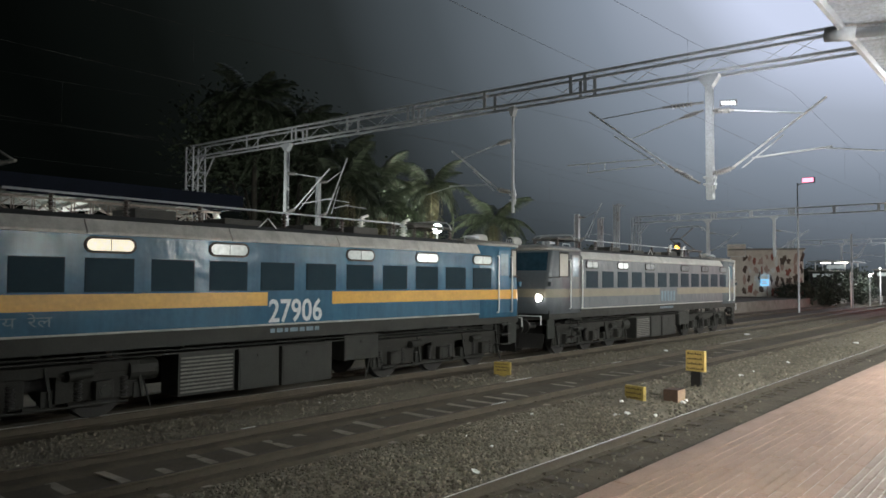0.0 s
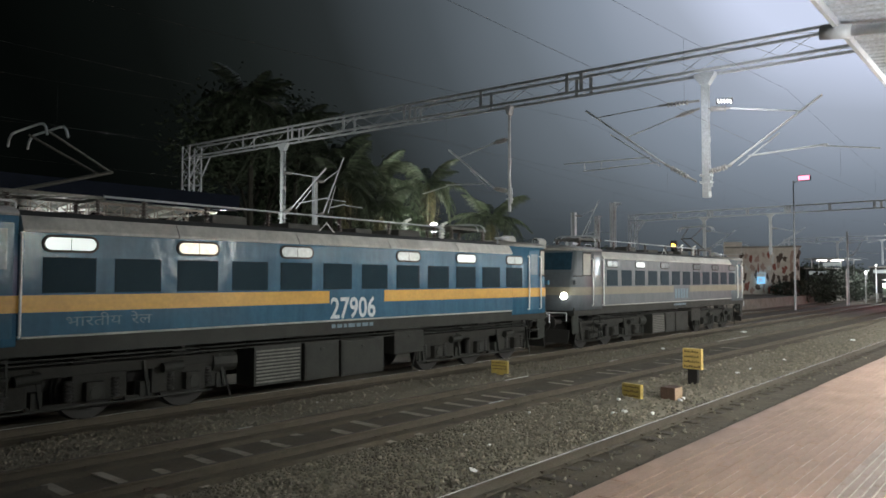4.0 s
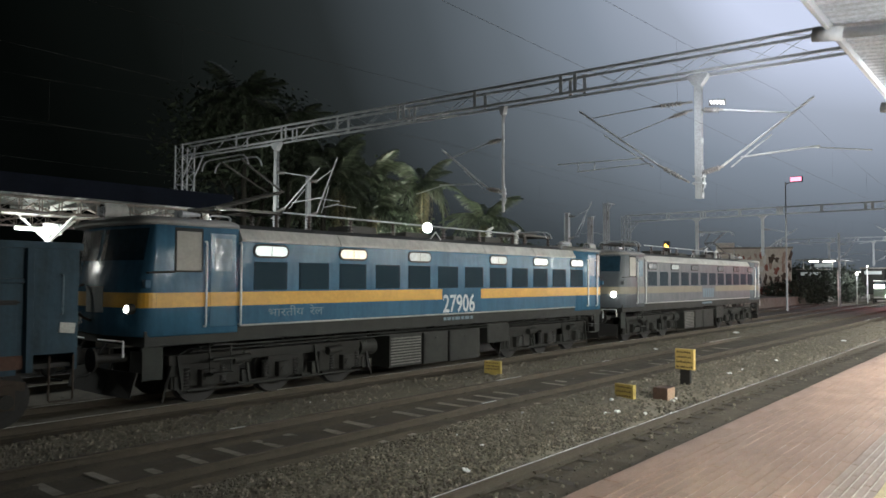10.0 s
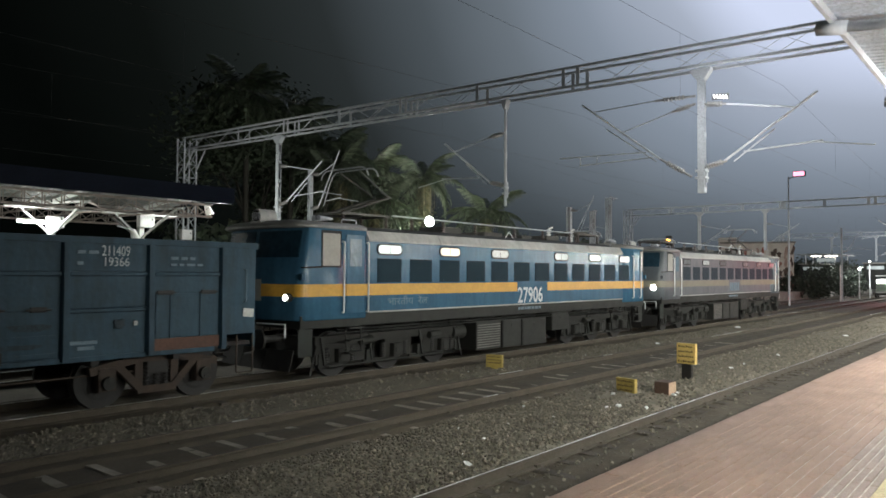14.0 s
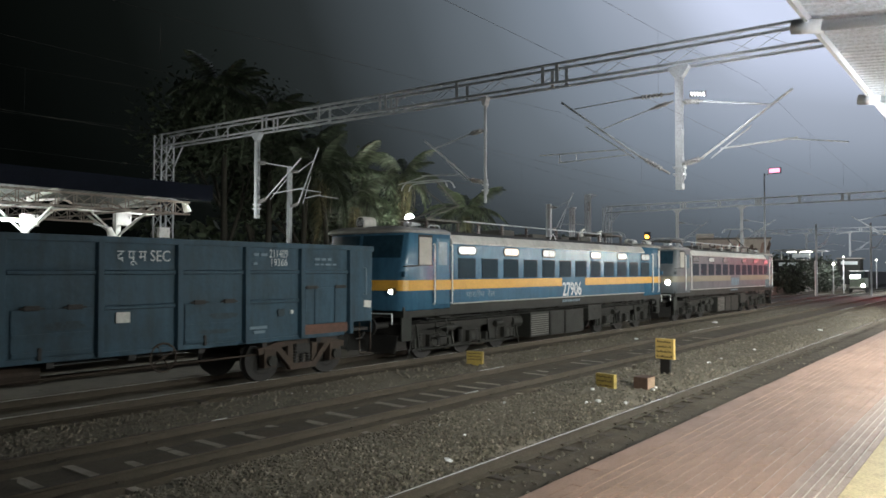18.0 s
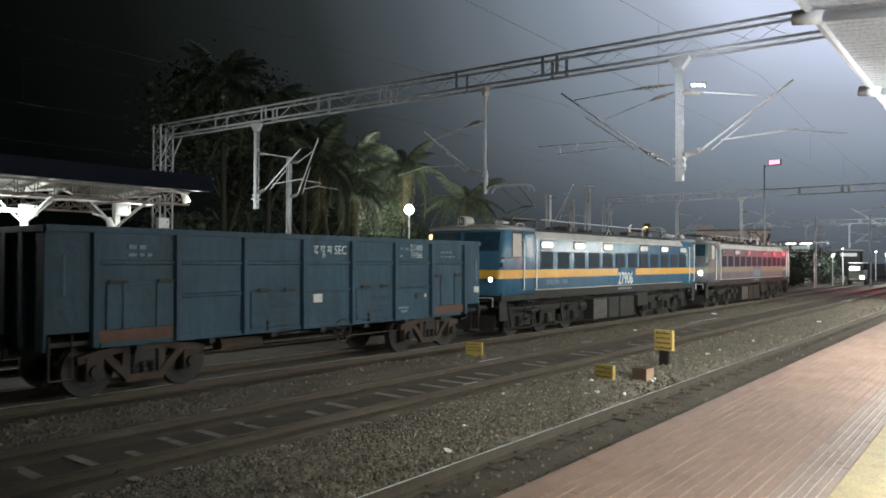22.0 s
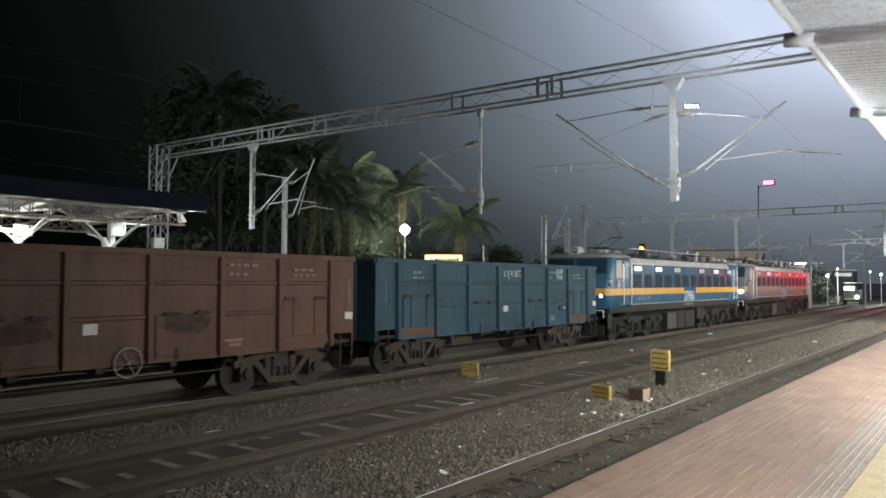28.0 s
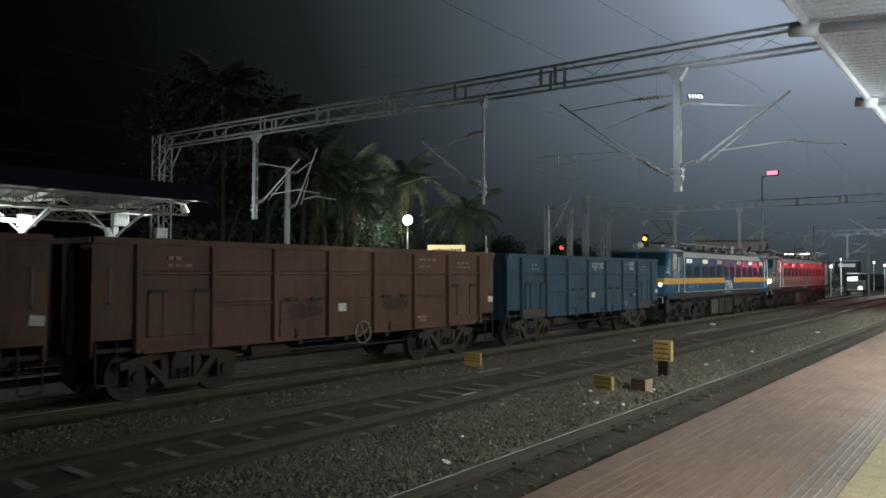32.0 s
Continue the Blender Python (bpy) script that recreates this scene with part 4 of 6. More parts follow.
    for s in (-1, 1):
        for a, b in ((-7.14, gap[0]), (gap[1], 7.14)):
            bm = B()
            box(bm, a, b, s * 1.55, s * 1.566, 2.02, 2.31)
            part("band", bm, band, lo)
        for k in range(12):
            x = -6.78 + 1.235 * k
            g = B()
            box(g, x, x + 0.90, s * 1.55, s * 1.568, 2.345, 2.96, 0.006)
            gr = part("filter_grille", g, "grille", lo)
            g = B()
            for j in range(10):
                box(g, x + 0.03, x + 0.87, s * 1.565, s * 1.574, 2.37 + j * 0.058, 2.40 + j * 0.058)
            part("louvre", g, "grille", gr)
            if k in (0, 2, 4, 7, 9, 11):
                g = B()
                pill(g, x + 0.45, 3.195, 0.96, 0.30, s * 1.56, 0.022)
                fr = part("window_frame", g, "rubber", lo, "black rubber gasket of an oblong window")
                g = B()
                pill(g, x + 0.45, 3.195, 0.86, 0.215, s * 1.56, 0.028)
                part("window_pane", g, livery[2][(0, 2, 4, 7, 9, 11).index(k)], fr, "frosted window pane")
                if s < 0:
                    g = B()
                    box(g, x + 0.444, x + 0.456, -1.5915, -1.58, 3.09, 3.30)
                    part("glazing_bar", g, "rubber", fr)
    if number:
        words("running_number", number, 0.70, "letters", pose(-0.39, -1.566, 1.66, 90, 0, 0), lo, "white painted running number", 0.86, bold=0.012)
        words("line_name", "भारतीय", 0.26, "faint", pose(-6.40, -1.565, 1.76, 90, 0, 0), lo, "worn white lettering", 1.38)
        words("line_name", "रेल", 0.26, "faint", pose(-5.22, -1.565, 1.76, 90, 0, 0), lo, "worn white lettering", 1.38)
    else:
        bm = B()
        for k in range(5):
            box(bm, -0.30 + k * 0.32, -0.07 + k * 0.32, -1.572, -1.562, 1.74, 2.18, 0.01)
        tagged(part("worn_number", bm, "faint", lo, "row of worn unreadable painted figures"), kind="stuff")
    bm = B()
    x = -0.3
    for w in (0.12, 0.16, 0.1, 0.22, 0.14, 0.2, 0.12):
        box(bm, x, x + w, -1.527, -1.515, 1.42, 1.51)
        x += w + 0.05
    part("small_lettering", bm, "faint", lo, "small worn white lettering")
    # equipment under the floor
    for a, b, z0, z1, slats in ((-2.40, -1.12, 0.26, 1.12, True), (-1.02, 0.02, 0.24, 1.12, False), (0.10, 1.55, 0.22, 1.10, False), (1.95, 3.1, 0.62, 1.24, False)):
        for s in (-1, 1):
            bm = B()
            box(bm, a, b, s * 0.75, s * 1.42, z0, z1, 0.02)
            bx = part("equipment_box", bm, "grime", lo)
            bm = B()
            if slats:
                bm.free()
                for k in range(10):
                    bm = B()
                    box(bm, a + 0.05, b - 0.05, s * 1.41, s * 1.435, z0 + 0.06 + k * 0.075, z0 + 0.095 + k * 0.075)
                    part("louvre", bm, "louvre", bx)
                continue
            else:
                box(bm, a + 0.04, b - 0.04, s * 1.41, s * 1.43, z0 + 0.04, z1 - 0.04, 0.008)
                box(bm, (a + b) / 2 - 0.06, (a + b) / 2 + 0.06, s * 1.42, s * 1.45, z1 - 0.2, z1 - 0.15)
            part("box_lid", bm, "grime", bx)
    for s in (-1, 1):
        bm = B()
        rod(bm, (-3.3, s * 1.1, 0.85), (-2.75, s * 1.1, 0.85), 0.22, 18)
        part("air_reservoir", bm, "grime", lo)
        for z, y in ((1.2, 1.44), (1.12, 1.40)):
            bm = B()
            rod(bm, (-8.0, s * y, z), (8.0, s * y, z), 0.018, 6)
            part("pipe_run", bm, "grime", lo)
    for x in (-5.75, 5.75):
        loco_bogie(lo, x)
    # roof gear
    pantograph(lo, -6.2, panto[0], 1)
    pantograph(lo, 6.2, panto[1], -1)
    for x in (-4.6, -3.2, -1.6, 0.6, 2.4, 4.3):
        bm = B()
        insulator(bm, x, -0.75, 3.72)
        part("insulator", bm, "insul", lo, "ribbed brown porcelain insulator")
    bm = B()
    tube(bm, [(-5.4, -0.75, 4.17), (4.4, -0.75, 4.15), (4.6, -0.7, 4.14), (5.2, -0.4, 4.05)], 0.022)
    part("busbar", bm, "galv", lo, "bare roof busbar")
    for a, b, z, y in ((-2.9, -2.0, 4.02, 0.5), (-0.9, 0.1, 3.95, 0.6), (3.0, 3.9, 4.0, 0.55), (1.3, 1.9, 3.94, 0.6)):
        bm = B()
        box(bm, a, b, -y, y, 3.74, z, 0.04)
        part("roof_box", bm, "roofdark", lo)
    bm = B()
    tube(bm, [(-0.38, -0.95, 3.66), (-0.3, -0.95, 3.70), (0.0, -0.95, 3.98), (0.3, -0.95, 3.70), (0.38, -0.95, 3.66)], 0.016)
    part("roof_stay", bm, "steel", lo, "bright bent steel stay")
    for x in (3.45, 5.1):
        bm = B()
        insulator(bm, x, -0.35, 3.76, 0.5, 0.11)
        rod(bm, (x, -0.35, 4.26), (x + 0.25, -0.35, 4.34), 0.04, 10)
        part("circuit_breaker", bm, "white", lo)
    return lo


LIT = ("winlit", "winwarm", "windim", "windim", "winlit", "windim")
DIM = ("winoff", "windim", "winoff", "winoff", "winoff", "winoff")
LOCO_2 = locomotive(10.0, ("blue", "blue electric locomotive with an orange-yellow band and lit windows", LIT), "yellow", "27906",
                    {(-1, -1): "headlit"}, (True, False))
LOCO_1 = locomotive(30.25, ("greyblue", "electric locomotive in grey-blue with haze painted in, and a pale band", DIM), "cream", "", {(-1, -1): "headlit", (-1, 1): "red"}, (False, True), 0.12)


def wagon_bogie(parent, xc):
    b = empty("bogie", pose(xc, 0, 0), "", "")
    b.parent = parent
    for s in (-1, 1):
        y = s * 1.13
        # cast side frame: an arch over each axle with a spring window between
        bm = B()
        for a, c, w in (((-1.32, 0.72), (-0.95, 0.80), 0.15), ((-0.95, 0.80), (-0.42, 0.90), 0.15), ((-0.42, 0.90), (0.42, 0.90), 0.14), ((0.42, 0.90), (0.95, 0.80), 0.15), ((0.95, 0.80), (1.32, 0.72), 0.15),
                        ((-0.80, 0.80), (-0.34, 0.32), 0.14), ((0.80, 0.80), (0.34, 0.32), 0.14), ((-0.40, 0.30), (0.40, 0.30), 0.14), ((-0.37, 0.30), (-0.37, 0.9), 0.09), ((0.37, 0.30), (0.37, 0.9), 0.09)):
            bar(bm, (a[0], y, a[1]), (c[0], y, c[1]), 0.16, w)
        for ax in (-1.0, 1.0):
            box(bm, ax - 0.17, ax + 0.17, y - 0.1, y + 0.12, 0.34, 0.78, 0.03)
        part("side_frame", bm, "brake", b, "dusty brown cast side frame")
        for dx in (-0.2, 0, 0.2):
            bm = B()
            lathe(bm, (dx, y, 0.34), (dx, y, 0.76), ribs(6, 0.05, 0.075), 12)
            part("coil_spring", bm, "iron", b)
        for ax in (-1.0, 1.0):
            bm = B()
            rod(bm, (ax, y + s * 0.05, 0.5), (ax, y + s * 0.19, 0.5), 0.12, 16)
            for k in range(3):
                a = k * 2.09
                rod(bm, (ax + math.cos(a) * 0.06, y + s * 0.19, 0.5 + math.sin(a) * 0.06), (ax + math.cos(a) * 0.06, y + s * 0.205, 0.5 + math.sin(a) * 0.06), 0.018, 6)
            part("axle_cap", bm, "grime", b)
        bm = B()
        box(bm, -0.55, 0.55, y - 0.02, y + 0.04, 0.92, 1.0)
        part("bolster_end", bm, "brake", b)
    bm = B()
    box(bm, -0.22, 0.22, -1.2, 1.2, 0.58, 0.92, 0.04)
    part("bolster", bm, "iron", b)
    for ax in (-1.0, 1.0):
        wheelset(b, ax, 0.5, 0.5)
    return b


def wagon(u, paint, label, seed, lettered):
    """An open bogie wagon, its sides stiffened by posts and one rail, loaded to below the rim."""
    r = random.Random(seed)
    w = empty("open_wagon", pose(u, Y_TRAIN, 0), label, "wagon", "vehicles of the freight train")
    H = 6.5
    posts = [-6.46, -5.62, -3.96, -2.34, -0.68, 0.92, 2.54, 4.1, 5.68, 6.46]
    for s in (-1, 1):
        # side sheets, slightly dished between the posts
        for a, b in zip(posts, posts[1:]):
            for z0, z1 in ((0.98, 1.88), (1.88, 2.54), (2.54, 3.12)):
                low = 1.28 if (abs(a + b) / 2 > 4.0 and z0 < 1.0) else z0
                nx = 5
                bm = B()
                bulge = r.uniform(0.004, 0.022) * r.choice((1, 1, -1))
                front, back = [], []
                for i in range(nx + 1):
                    for j in range(4):
                        fx, fz = i / nx, j / 3
                        d = bulge * math.sin(math.pi * fx) * math.sin(math.pi * fz) + r.uniform(-0.0025, 0.0025)
                        x, z = a + (b - a) * fx, low + (z1 - low) * fz
                        front.append(bm.verts.new((x, s * (1.50 + d), z)))
                        back.append(bm.verts.new((x, s * 1.485, z)))
                for i in range(nx):
                    for j in range(3):
                        q = (i * 4 + j, i * 4 + j + 1, (i + 1) * 4 + j + 1, (i + 1) * 4 + j)
                        bm.faces.new([front[k] for k in q])
                        bm.faces.new([back[k] for k in q[::-1]])
                part("side_sheet", bm, paint, w, smooth=True)
        for x in posts[1:-1]:
            bm = B()
            hull(bm, [(x + dx, s * y, z) for z, o in ((3.10, 0.0), (1.0, 0.03)) for dx, y in ((-0.085, 1.50), (0.085, 1.50), (-0.055, 1.575 + o), (0.055, 1.575 + o))])
            part("side_post", bm, paint, w)
        bm = B()
        box(bm, -H, H, s * 1.49, s * 1.56, 3.09, 3.21, 0.012)
        part("top_rail", bm, paint, w)
        for a, b in zip(posts[1:-1], posts[2:-1]):
            for z in (1.88, 2.54):
                if (abs(a + b) / 2 > 4 or 1.0 < abs(a + b) / 2 < 2.0) and z < 2:
                    continue
                bm = B()
                hull(bm, [(x, s * y, z + dz) for x in (a + 0.08, b - 0.08) for y, dz in ((1.49, -0.05), (1.49, 0.05), (1.548, -0.028), (1.548, 0.028))])
                part("waist_rail", bm, paint, w)
        bm = B()
        box(bm, -5.5, 5.5, s * 1.49, s * 1.53, 0.97, 1.06, 0.01)
        part("bottom_rail", bm, paint, w)
        # doors near both ends and in mid-side
        for xd, wd, z0, z1 in ((-4.73, 1.36, 1.30, 2.16), (4.85, 1.3, 1.30, 2.16)):
            bm = B()
            box(bm, xd - wd / 2, xd + wd / 2, s * 1.50, s * 1.545, z0, z1, 0.012)
            for k in (-0.25, 0.25):
                box(bm, xd + k * wd - 0.04, xd + k * wd + 0.04, s * 1.54, s * 1.565, z0, z1)
            d = part("side_door", bm, paint, w)
            for k in (-0.36, 0.36):
                bm = B()
                box(bm, xd + k * wd - 0.16, xd + k * wd + 0.16, s * 1.545, s * 1.585, z1 - 0.02, z1 + 0.06, 0.01)
                rod(bm, (xd + k * wd - 0.2, s * 1.575, z1 + 0.02), (xd + k * wd + 0.2, s * 1.575, z1 + 0.02), 0.018, 6)
                part("hinge", bm, "iron", d)
            bm = B()
            box(bm, xd - wd / 2 - 0.14, xd + wd / 2 + 0.12, s * 1.47, s * 1.53, 1.06, 1.29, 0.01)
            part("sill_plate", bm, "sillrust", w, "reddish rusty sill under the door")
        for xd in (-1.5, 1.73):
            bm = B()
            box(bm, xd - 0.68, xd + 0.68, s * 1.505, s * 1.535, 1.08, 1.90, 0.012)
            box(bm, xd - 0.66, xd + 0.66, s * 1.535, s * 1.552, 1.10, 1.17, 0.005)
            box(bm, xd - 0.66, xd + 0.66, s * 1.535, s * 1.552, 1.42, 1.48, 0.005)
            fd = part("flap_door", bm, paint, w)
            for k in (-0.36, 0.36):
                bm = B()
                box(bm, xd + k - 0.13, xd + k + 0.13, s * 1.535, s * 1.58, 1.88, 1.97, 0.012)
                rod(bm, (xd + k - 0.2, s * 1.565, 1.92), (xd + k + 0.2, s * 1.565, 1.92), 0.018, 6)
                part("hinge", bm, "iron", fd)
            bm = B()
            box(bm, xd - 0.25, xd - 0.19, s * 1.53, s * 1.57, 1.02, 1.24, 0.01)
            part("latch", bm, "iron", fd)
        if s < 0:
            for xd, zd, wd, hd in ((1.95, 1.62, 0.75, 0.07), (1.75, 1.30, 0.9, 0.05), (-1.3, 1.60, 0.8, 0.08), (3.5, 1.62, 0.22, 0.10)) if lettered else ((-1.45, 1.69, 1.15, 0.20), (1.72, 1.70, 1.2, 0.21), (4.85, 1.62, 0.5, 0.1)):
                bm = B()
                n = 72
                ring = []
                for k in range(n):
                    q = k * 2 * math.pi / n
                    rr = 0.85 + 0.3 * noise.noise((math.cos(q) * 1.4 + xd, math.sin(q) * 1.4, 2)) + 0.16 * noise.noise((math.cos(q) * 4 + xd, math.sin(q) * 4, 7)) + r.uniform(-0.03, 0.03)
                    ring.append((xd + wd / 2 * math.copysign(abs(math.cos(q)) ** 0.6, math.cos(q)) * rr, zd + hd * math.copysign(abs(math.sin(q)) ** 0.6, math.sin(q)) * rr))
                f = [bm.verts.new((px, -1.5395, pz)) for px, pz in ring]
                b = [bm.verts.new((px, -1.51, pz)) for px, pz in ring]
                bm.faces.new(f)
                for k in range(n):
                    bm.faces.new((f[k], f[(k + 1) % n], b[(k + 1) % n], b[k]))
                part("grime_patch" if lettered else "rust_patch", bm, "grimestain" if lettered else "rustbare", w, "dark smear of grime" if lettered else "dark patch of flaked rust")
    for e in (-1, 1):
        bm = B()
        box(bm, e * 6.44, e * H, -1.5, 1.5, 0.98, 3.19, 0.01)
        part("end_wall", bm, paint, w)
        bm = B()
        for y in (-0.75, 0, 0.75):
            box(bm, e * H, e * (H + 0.09), y - 0.06, y + 0.06, 1.0, 3.1, 0.01)
        box(bm, e * H, e * (H + 0.07), -1.5, 1.5, 3.08, 3.2, 0.01)
        part("end_post", bm, paint, w)
        bm = B()
        box(bm, e * H, e * (H + 0.5), -0.13, 0.13, 0.95, 1.2, 0.03)
        box(bm, e * (H + 0.35), e * (H + 0.66), -0.2, 0.2, 0.9, 1.24, 0.05)
        part("coupler", bm, "iron", w)
        for s in (-1, 1):
            bm = B()
            tube(bm, [(e * (H - a), s * 1.53, z) for a, z in ((0.08, 1.25), (0.08, 0.5), (0.1, 0.46), (0.46, 0.46), (0.48, 0.5), (0.48, 1.25))], 0.018, 6)
            part("foot_step", bm, "brake", w)
            bm = B()
            tube(bm, [(e * (H - 0.30), s * y, z) for y, z in ((1.5, 1.95), (1.58, 1.97), (1.59, 2.0), (1.59, 2.6), (1.58, 2.63), (1.5, 2.65))], 0.014, 6)
            part("grab_iron", bm, "faint", w)
        bm = B()
        tube(bm, [(e * (H + a), y, z) for a, y, z in ((0.1, 0.4, 0.95), (0.2, 0.41, 0.72), (0.33, 0.42, 0.6), (0.55, 0.4, 0.55))], 0.028)
        part("brake_hose", bm, "rubber", w)
    bm = B()
    box(bm, -6.4, 6.4, -0.22, 0.22, 0.78, 1.06)
    for x in (-4.7, -3.1, -1.5, 0, 1.5, 3.1, 4.7):
        box(bm, x - 0.07, x + 0.07, -1.46, 1.46, 0.86, 1.04)
    box(bm, -6.4, 6.4, -1.46, 1.46, 1.04, 1.12)
    part("underframe", bm, "iron", w)
    for s in (-1, 1):
        bm = B()
        xh, zh, yh = (0.6, 0.86, 1.52) if lettered else (0.48, 1.03, 1.57)
        for k in range(16):
            a, b = k * math.pi / 8, (k + 1) * math.pi / 8
            rod(bm, (xh + 0.28 * math.cos(a), s * yh, zh + 0.28 * math.sin(a)), (xh + 0.28 * math.cos(b), s * yh, zh + 0.28 * math.sin(b)), 0.02, 6)
        for k in range(4):
            a = 0.5 + k * math.pi / 2
            bar(bm, (xh, s * yh, zh), (xh + 0.28 * math.cos(a), s * yh, zh + 0.28 * math.sin(a)), 0.035, 0.014)
        rod(bm, (xh, s * 1.2, zh), (xh, s * (yh + 0.02), zh), 0.03, 8)
        part("handbrake_wheel", bm, "dustypale" if not lettered else "brake", w, "spoked handbrake wheel")
        bm = B()
        rod(bm, (-2.6, s * 0.9, 0.72), (-1.5, s * 0.9, 0.72), 0.17, 16)
        part("brake_cylinder", bm, "brake", w)
        bm = B()
        rod(bm, (-4.2, s * 1.1, 0.62), (4.2, s * 1.1, 0.66), 0.02, 6)
        part("brake_rod", bm, "brake", w)
    # heap of ore just under the rim
    vs, fs = [], []
    nx, ny = 44, 12
    for i in range(nx + 1):
        for j in range(ny + 1):
            x, y = -6.3 + 12.6 * i / nx, -1.44 + 2.88 * j / ny
            vs.append((x, y, 2.72 + 0.22 * math.sin(math.pi * j / ny) + 0.08 * noise.noise((x * 2 + seed, y * 2, 0))))
    fs = [(i * (ny + 1) + j, (i + 1) * (ny + 1) + j, (i + 1) * (ny + 1) + j + 1, i * (ny + 1) + j + 1) for i in range(nx) for j in range(ny)]
    tagged(joined("load", vs, fs, "ballast", w), "dark heaped load")
    for x in (-4.45, 4.45):
        wagon_bogie(w, x)
    bm = B()
    box(bm, -0.37, -0.10, -1.535, -1.50, 1.59, 1.79)
    part("paper_label", bm, "label", w, "white paper label")
    bm = B()
    hull(bm, [(6.31 + a * 0.99 + c * 0.1, -1.51 - o, 1.72 + c * 0.99 - a * 0.1) for a in (-0.13, 0.13) for c in (-0.09, 0.09) for o in (0, 0.022)])
    part("paper_label", bm, "label", w, "white paper label")
    if lettered:
        bm = B()
        box(bm, 3.78, 3.85, -1.535, -1.50, 1.57, 1.66)
        part("chalk_mark", bm, "label", w, "small white chalk mark")
        words("owner_letters", "द पू म SEC", 0.31, "letters", pose(-0.37, -1.531, 2.755, 90, 0, 0), w, "white painted owner letters", 0.84)
        words("wagon_number", "211409", 0.27, "letters", pose(3.15, -1.531, 2.87, 90, 0, 0), w, "worn white wagon number", 0.66)
        words("wagon_number", "19366", 0.24, "letters", pose(3.17, -1.531, 2.68, 90, 0, 0), w, "worn white wagon number", 0.84)
    bm = B()
    for x, n, z, h in ((2.72, 2 if lettered else 4, 2.90, 0.06), (2.72, 1 if lettered else 3, 2.70, 0.06), (4.5, 3, 2.82, 0.06), (4.5, 4, 2.7, 0.045), (-5.0, 2, 2.8, 0.08), (-5.0, 3, 2.66, 0.06)):
        xx = x
        for k in range(n):
            ww = r.uniform(0.1, 0.2)
            box(bm, xx, xx + ww, -1.537, -1.50, z, z + h)
            xx += ww + 0.05
    for x, ww, z in ((2.6, 0.5, 1.28), (2.75, 0.3, 1.18)):
        box(bm, x, x + ww, -1.537, -1.50, z, z + 0.06)
    tagged(part("faded_lettering", bm, "faint" if lettered else "rustpaint", w, "faded stencilled lettering"), kind="stuff")
    return w


M["rustpaint"] = material("faded_pinkish_lettering", (0.32, 0.19, 0.15), 0.7, other=(0.2, 0.1, 0.08), scale=10, amount=0.8, fine=40, bump=0.1)
WAGONS = [wagon(-6.93, "wagonblue", "weathered blue open bogie wagon with stiffened steel sides", 1, True),
          wagon(-20.75, "wagonbrown", "rusty red-brown open bogie wagon with a spoked handbrake wheel", 2, False),
          wagon(-34.5, "wagonbrown", "rusty red-brown open bogie wagon with dented sides", 5, False)]


# ---- overhead line ----
def lattice(bm, a, b, ux, uy, w, h, step, r=0.022, chord=0.0, rungs=True):
    """Four chords with lacing between a and b; ux, uy: the section's two directions."""
    a, b, ux, uy = Vector(a), Vector(b), Vector(ux), Vector(uy)
    cs = [(sx * w / 2, sy * h / 2) for sx, sy in ((-1, -1), (1, -1), (1, 1), (-1, 1))]
    for i, j in cs:
        bar(bm, a + ux * i + uy * j, b + ux * i + uy * j, chord or r * 2.2)
    n = max(1, round((b - a).length / step))
    for k in range(n):
        p, q = a.lerp(b, k / n), a.lerp(b, (k + 1) / n)
        for m in range(4):
            i, j = cs[m], cs[(m + 1) % 4]
            if k % 2:
                i, j = j, i
            bar(bm, p + ux * i[0] + uy * i[1], q + ux * j[0] + uy * j[1], r * 1.1, r * 0.7)
            if rungs:
                bar(bm, p + ux * i[0] + uy * i[1], p + ux * j[0] + uy * j[1], r * 1.1, r * 0.7)
    return bm


def cantilever(parent, x, ya, yt, z_low=5.22, z_high=6.78, tip=6.72, most=2.6):
    """Hinged bracket from a drop arm at ya that holds the wires over the track at yt."""
    s = 1 if yt > ya else -1
    reach = min(abs(yt - ya), most)
    c = empty("bracket_arm", pose(x, 0, 0), "", "")
    c.parent = parent
    for z in (z_low, z_high):
        bm = B()
        lathe(bm, (0, ya + s * 0.06, z), (0, ya + s * 0.6, z + (0.12 if z == z_low else -0.06)), [(0, 0.03), (0.12, 0.03)] + [(0.12 + 0.7 * f, r) for f, r in ribs(6, 0.04, 0.075)] + [(0.83, 0.03), (1, 0.03)], 10)
        part("insulator", bm, "greyinsul", c)
    bm = B()
    top = (0, ya + s * reach, tip)
    rod(bm, (0, ya + s * 0.55, z_low + 0.12), top, 0.03, 8)
    rod(bm, (0.07, ya + s * 0.75, z_low + 0.10), (0.07, ya + s * (0.55 + (reach - 0.55) * 0.55), z_low + 0.06 + (tip - z_low - 0.12) * 0.52), 0.018, 8)
    part("bracket_tube", bm, "galv", c)
    bm = B()
    at = 0.55 + (reach - 0.55) * 0.78
    rod(bm, (0, ya + s * 0.55, z_high - 0.055), (0, ya + s * at, z_low + 0.12 + (tip - z_low - 0.12) * 0.78), 0.022, 8)
    part("stay_tube", bm, "galv", c)
    bm = B()
    rod(bm, (0, ya + s * 1.0, z_low + 0.30), (0, ya + s * (reach + 0.1), z_low + 0.38), 0.022, 8)
    rod(bm, (0, ya + s * (reach - 0.1), z_low + 0.37), (0, ya + s * (reach + 1.1), z_low + 0.17), 0.016, 8)
    part("steady_arm", bm, "galv", c)
    return c


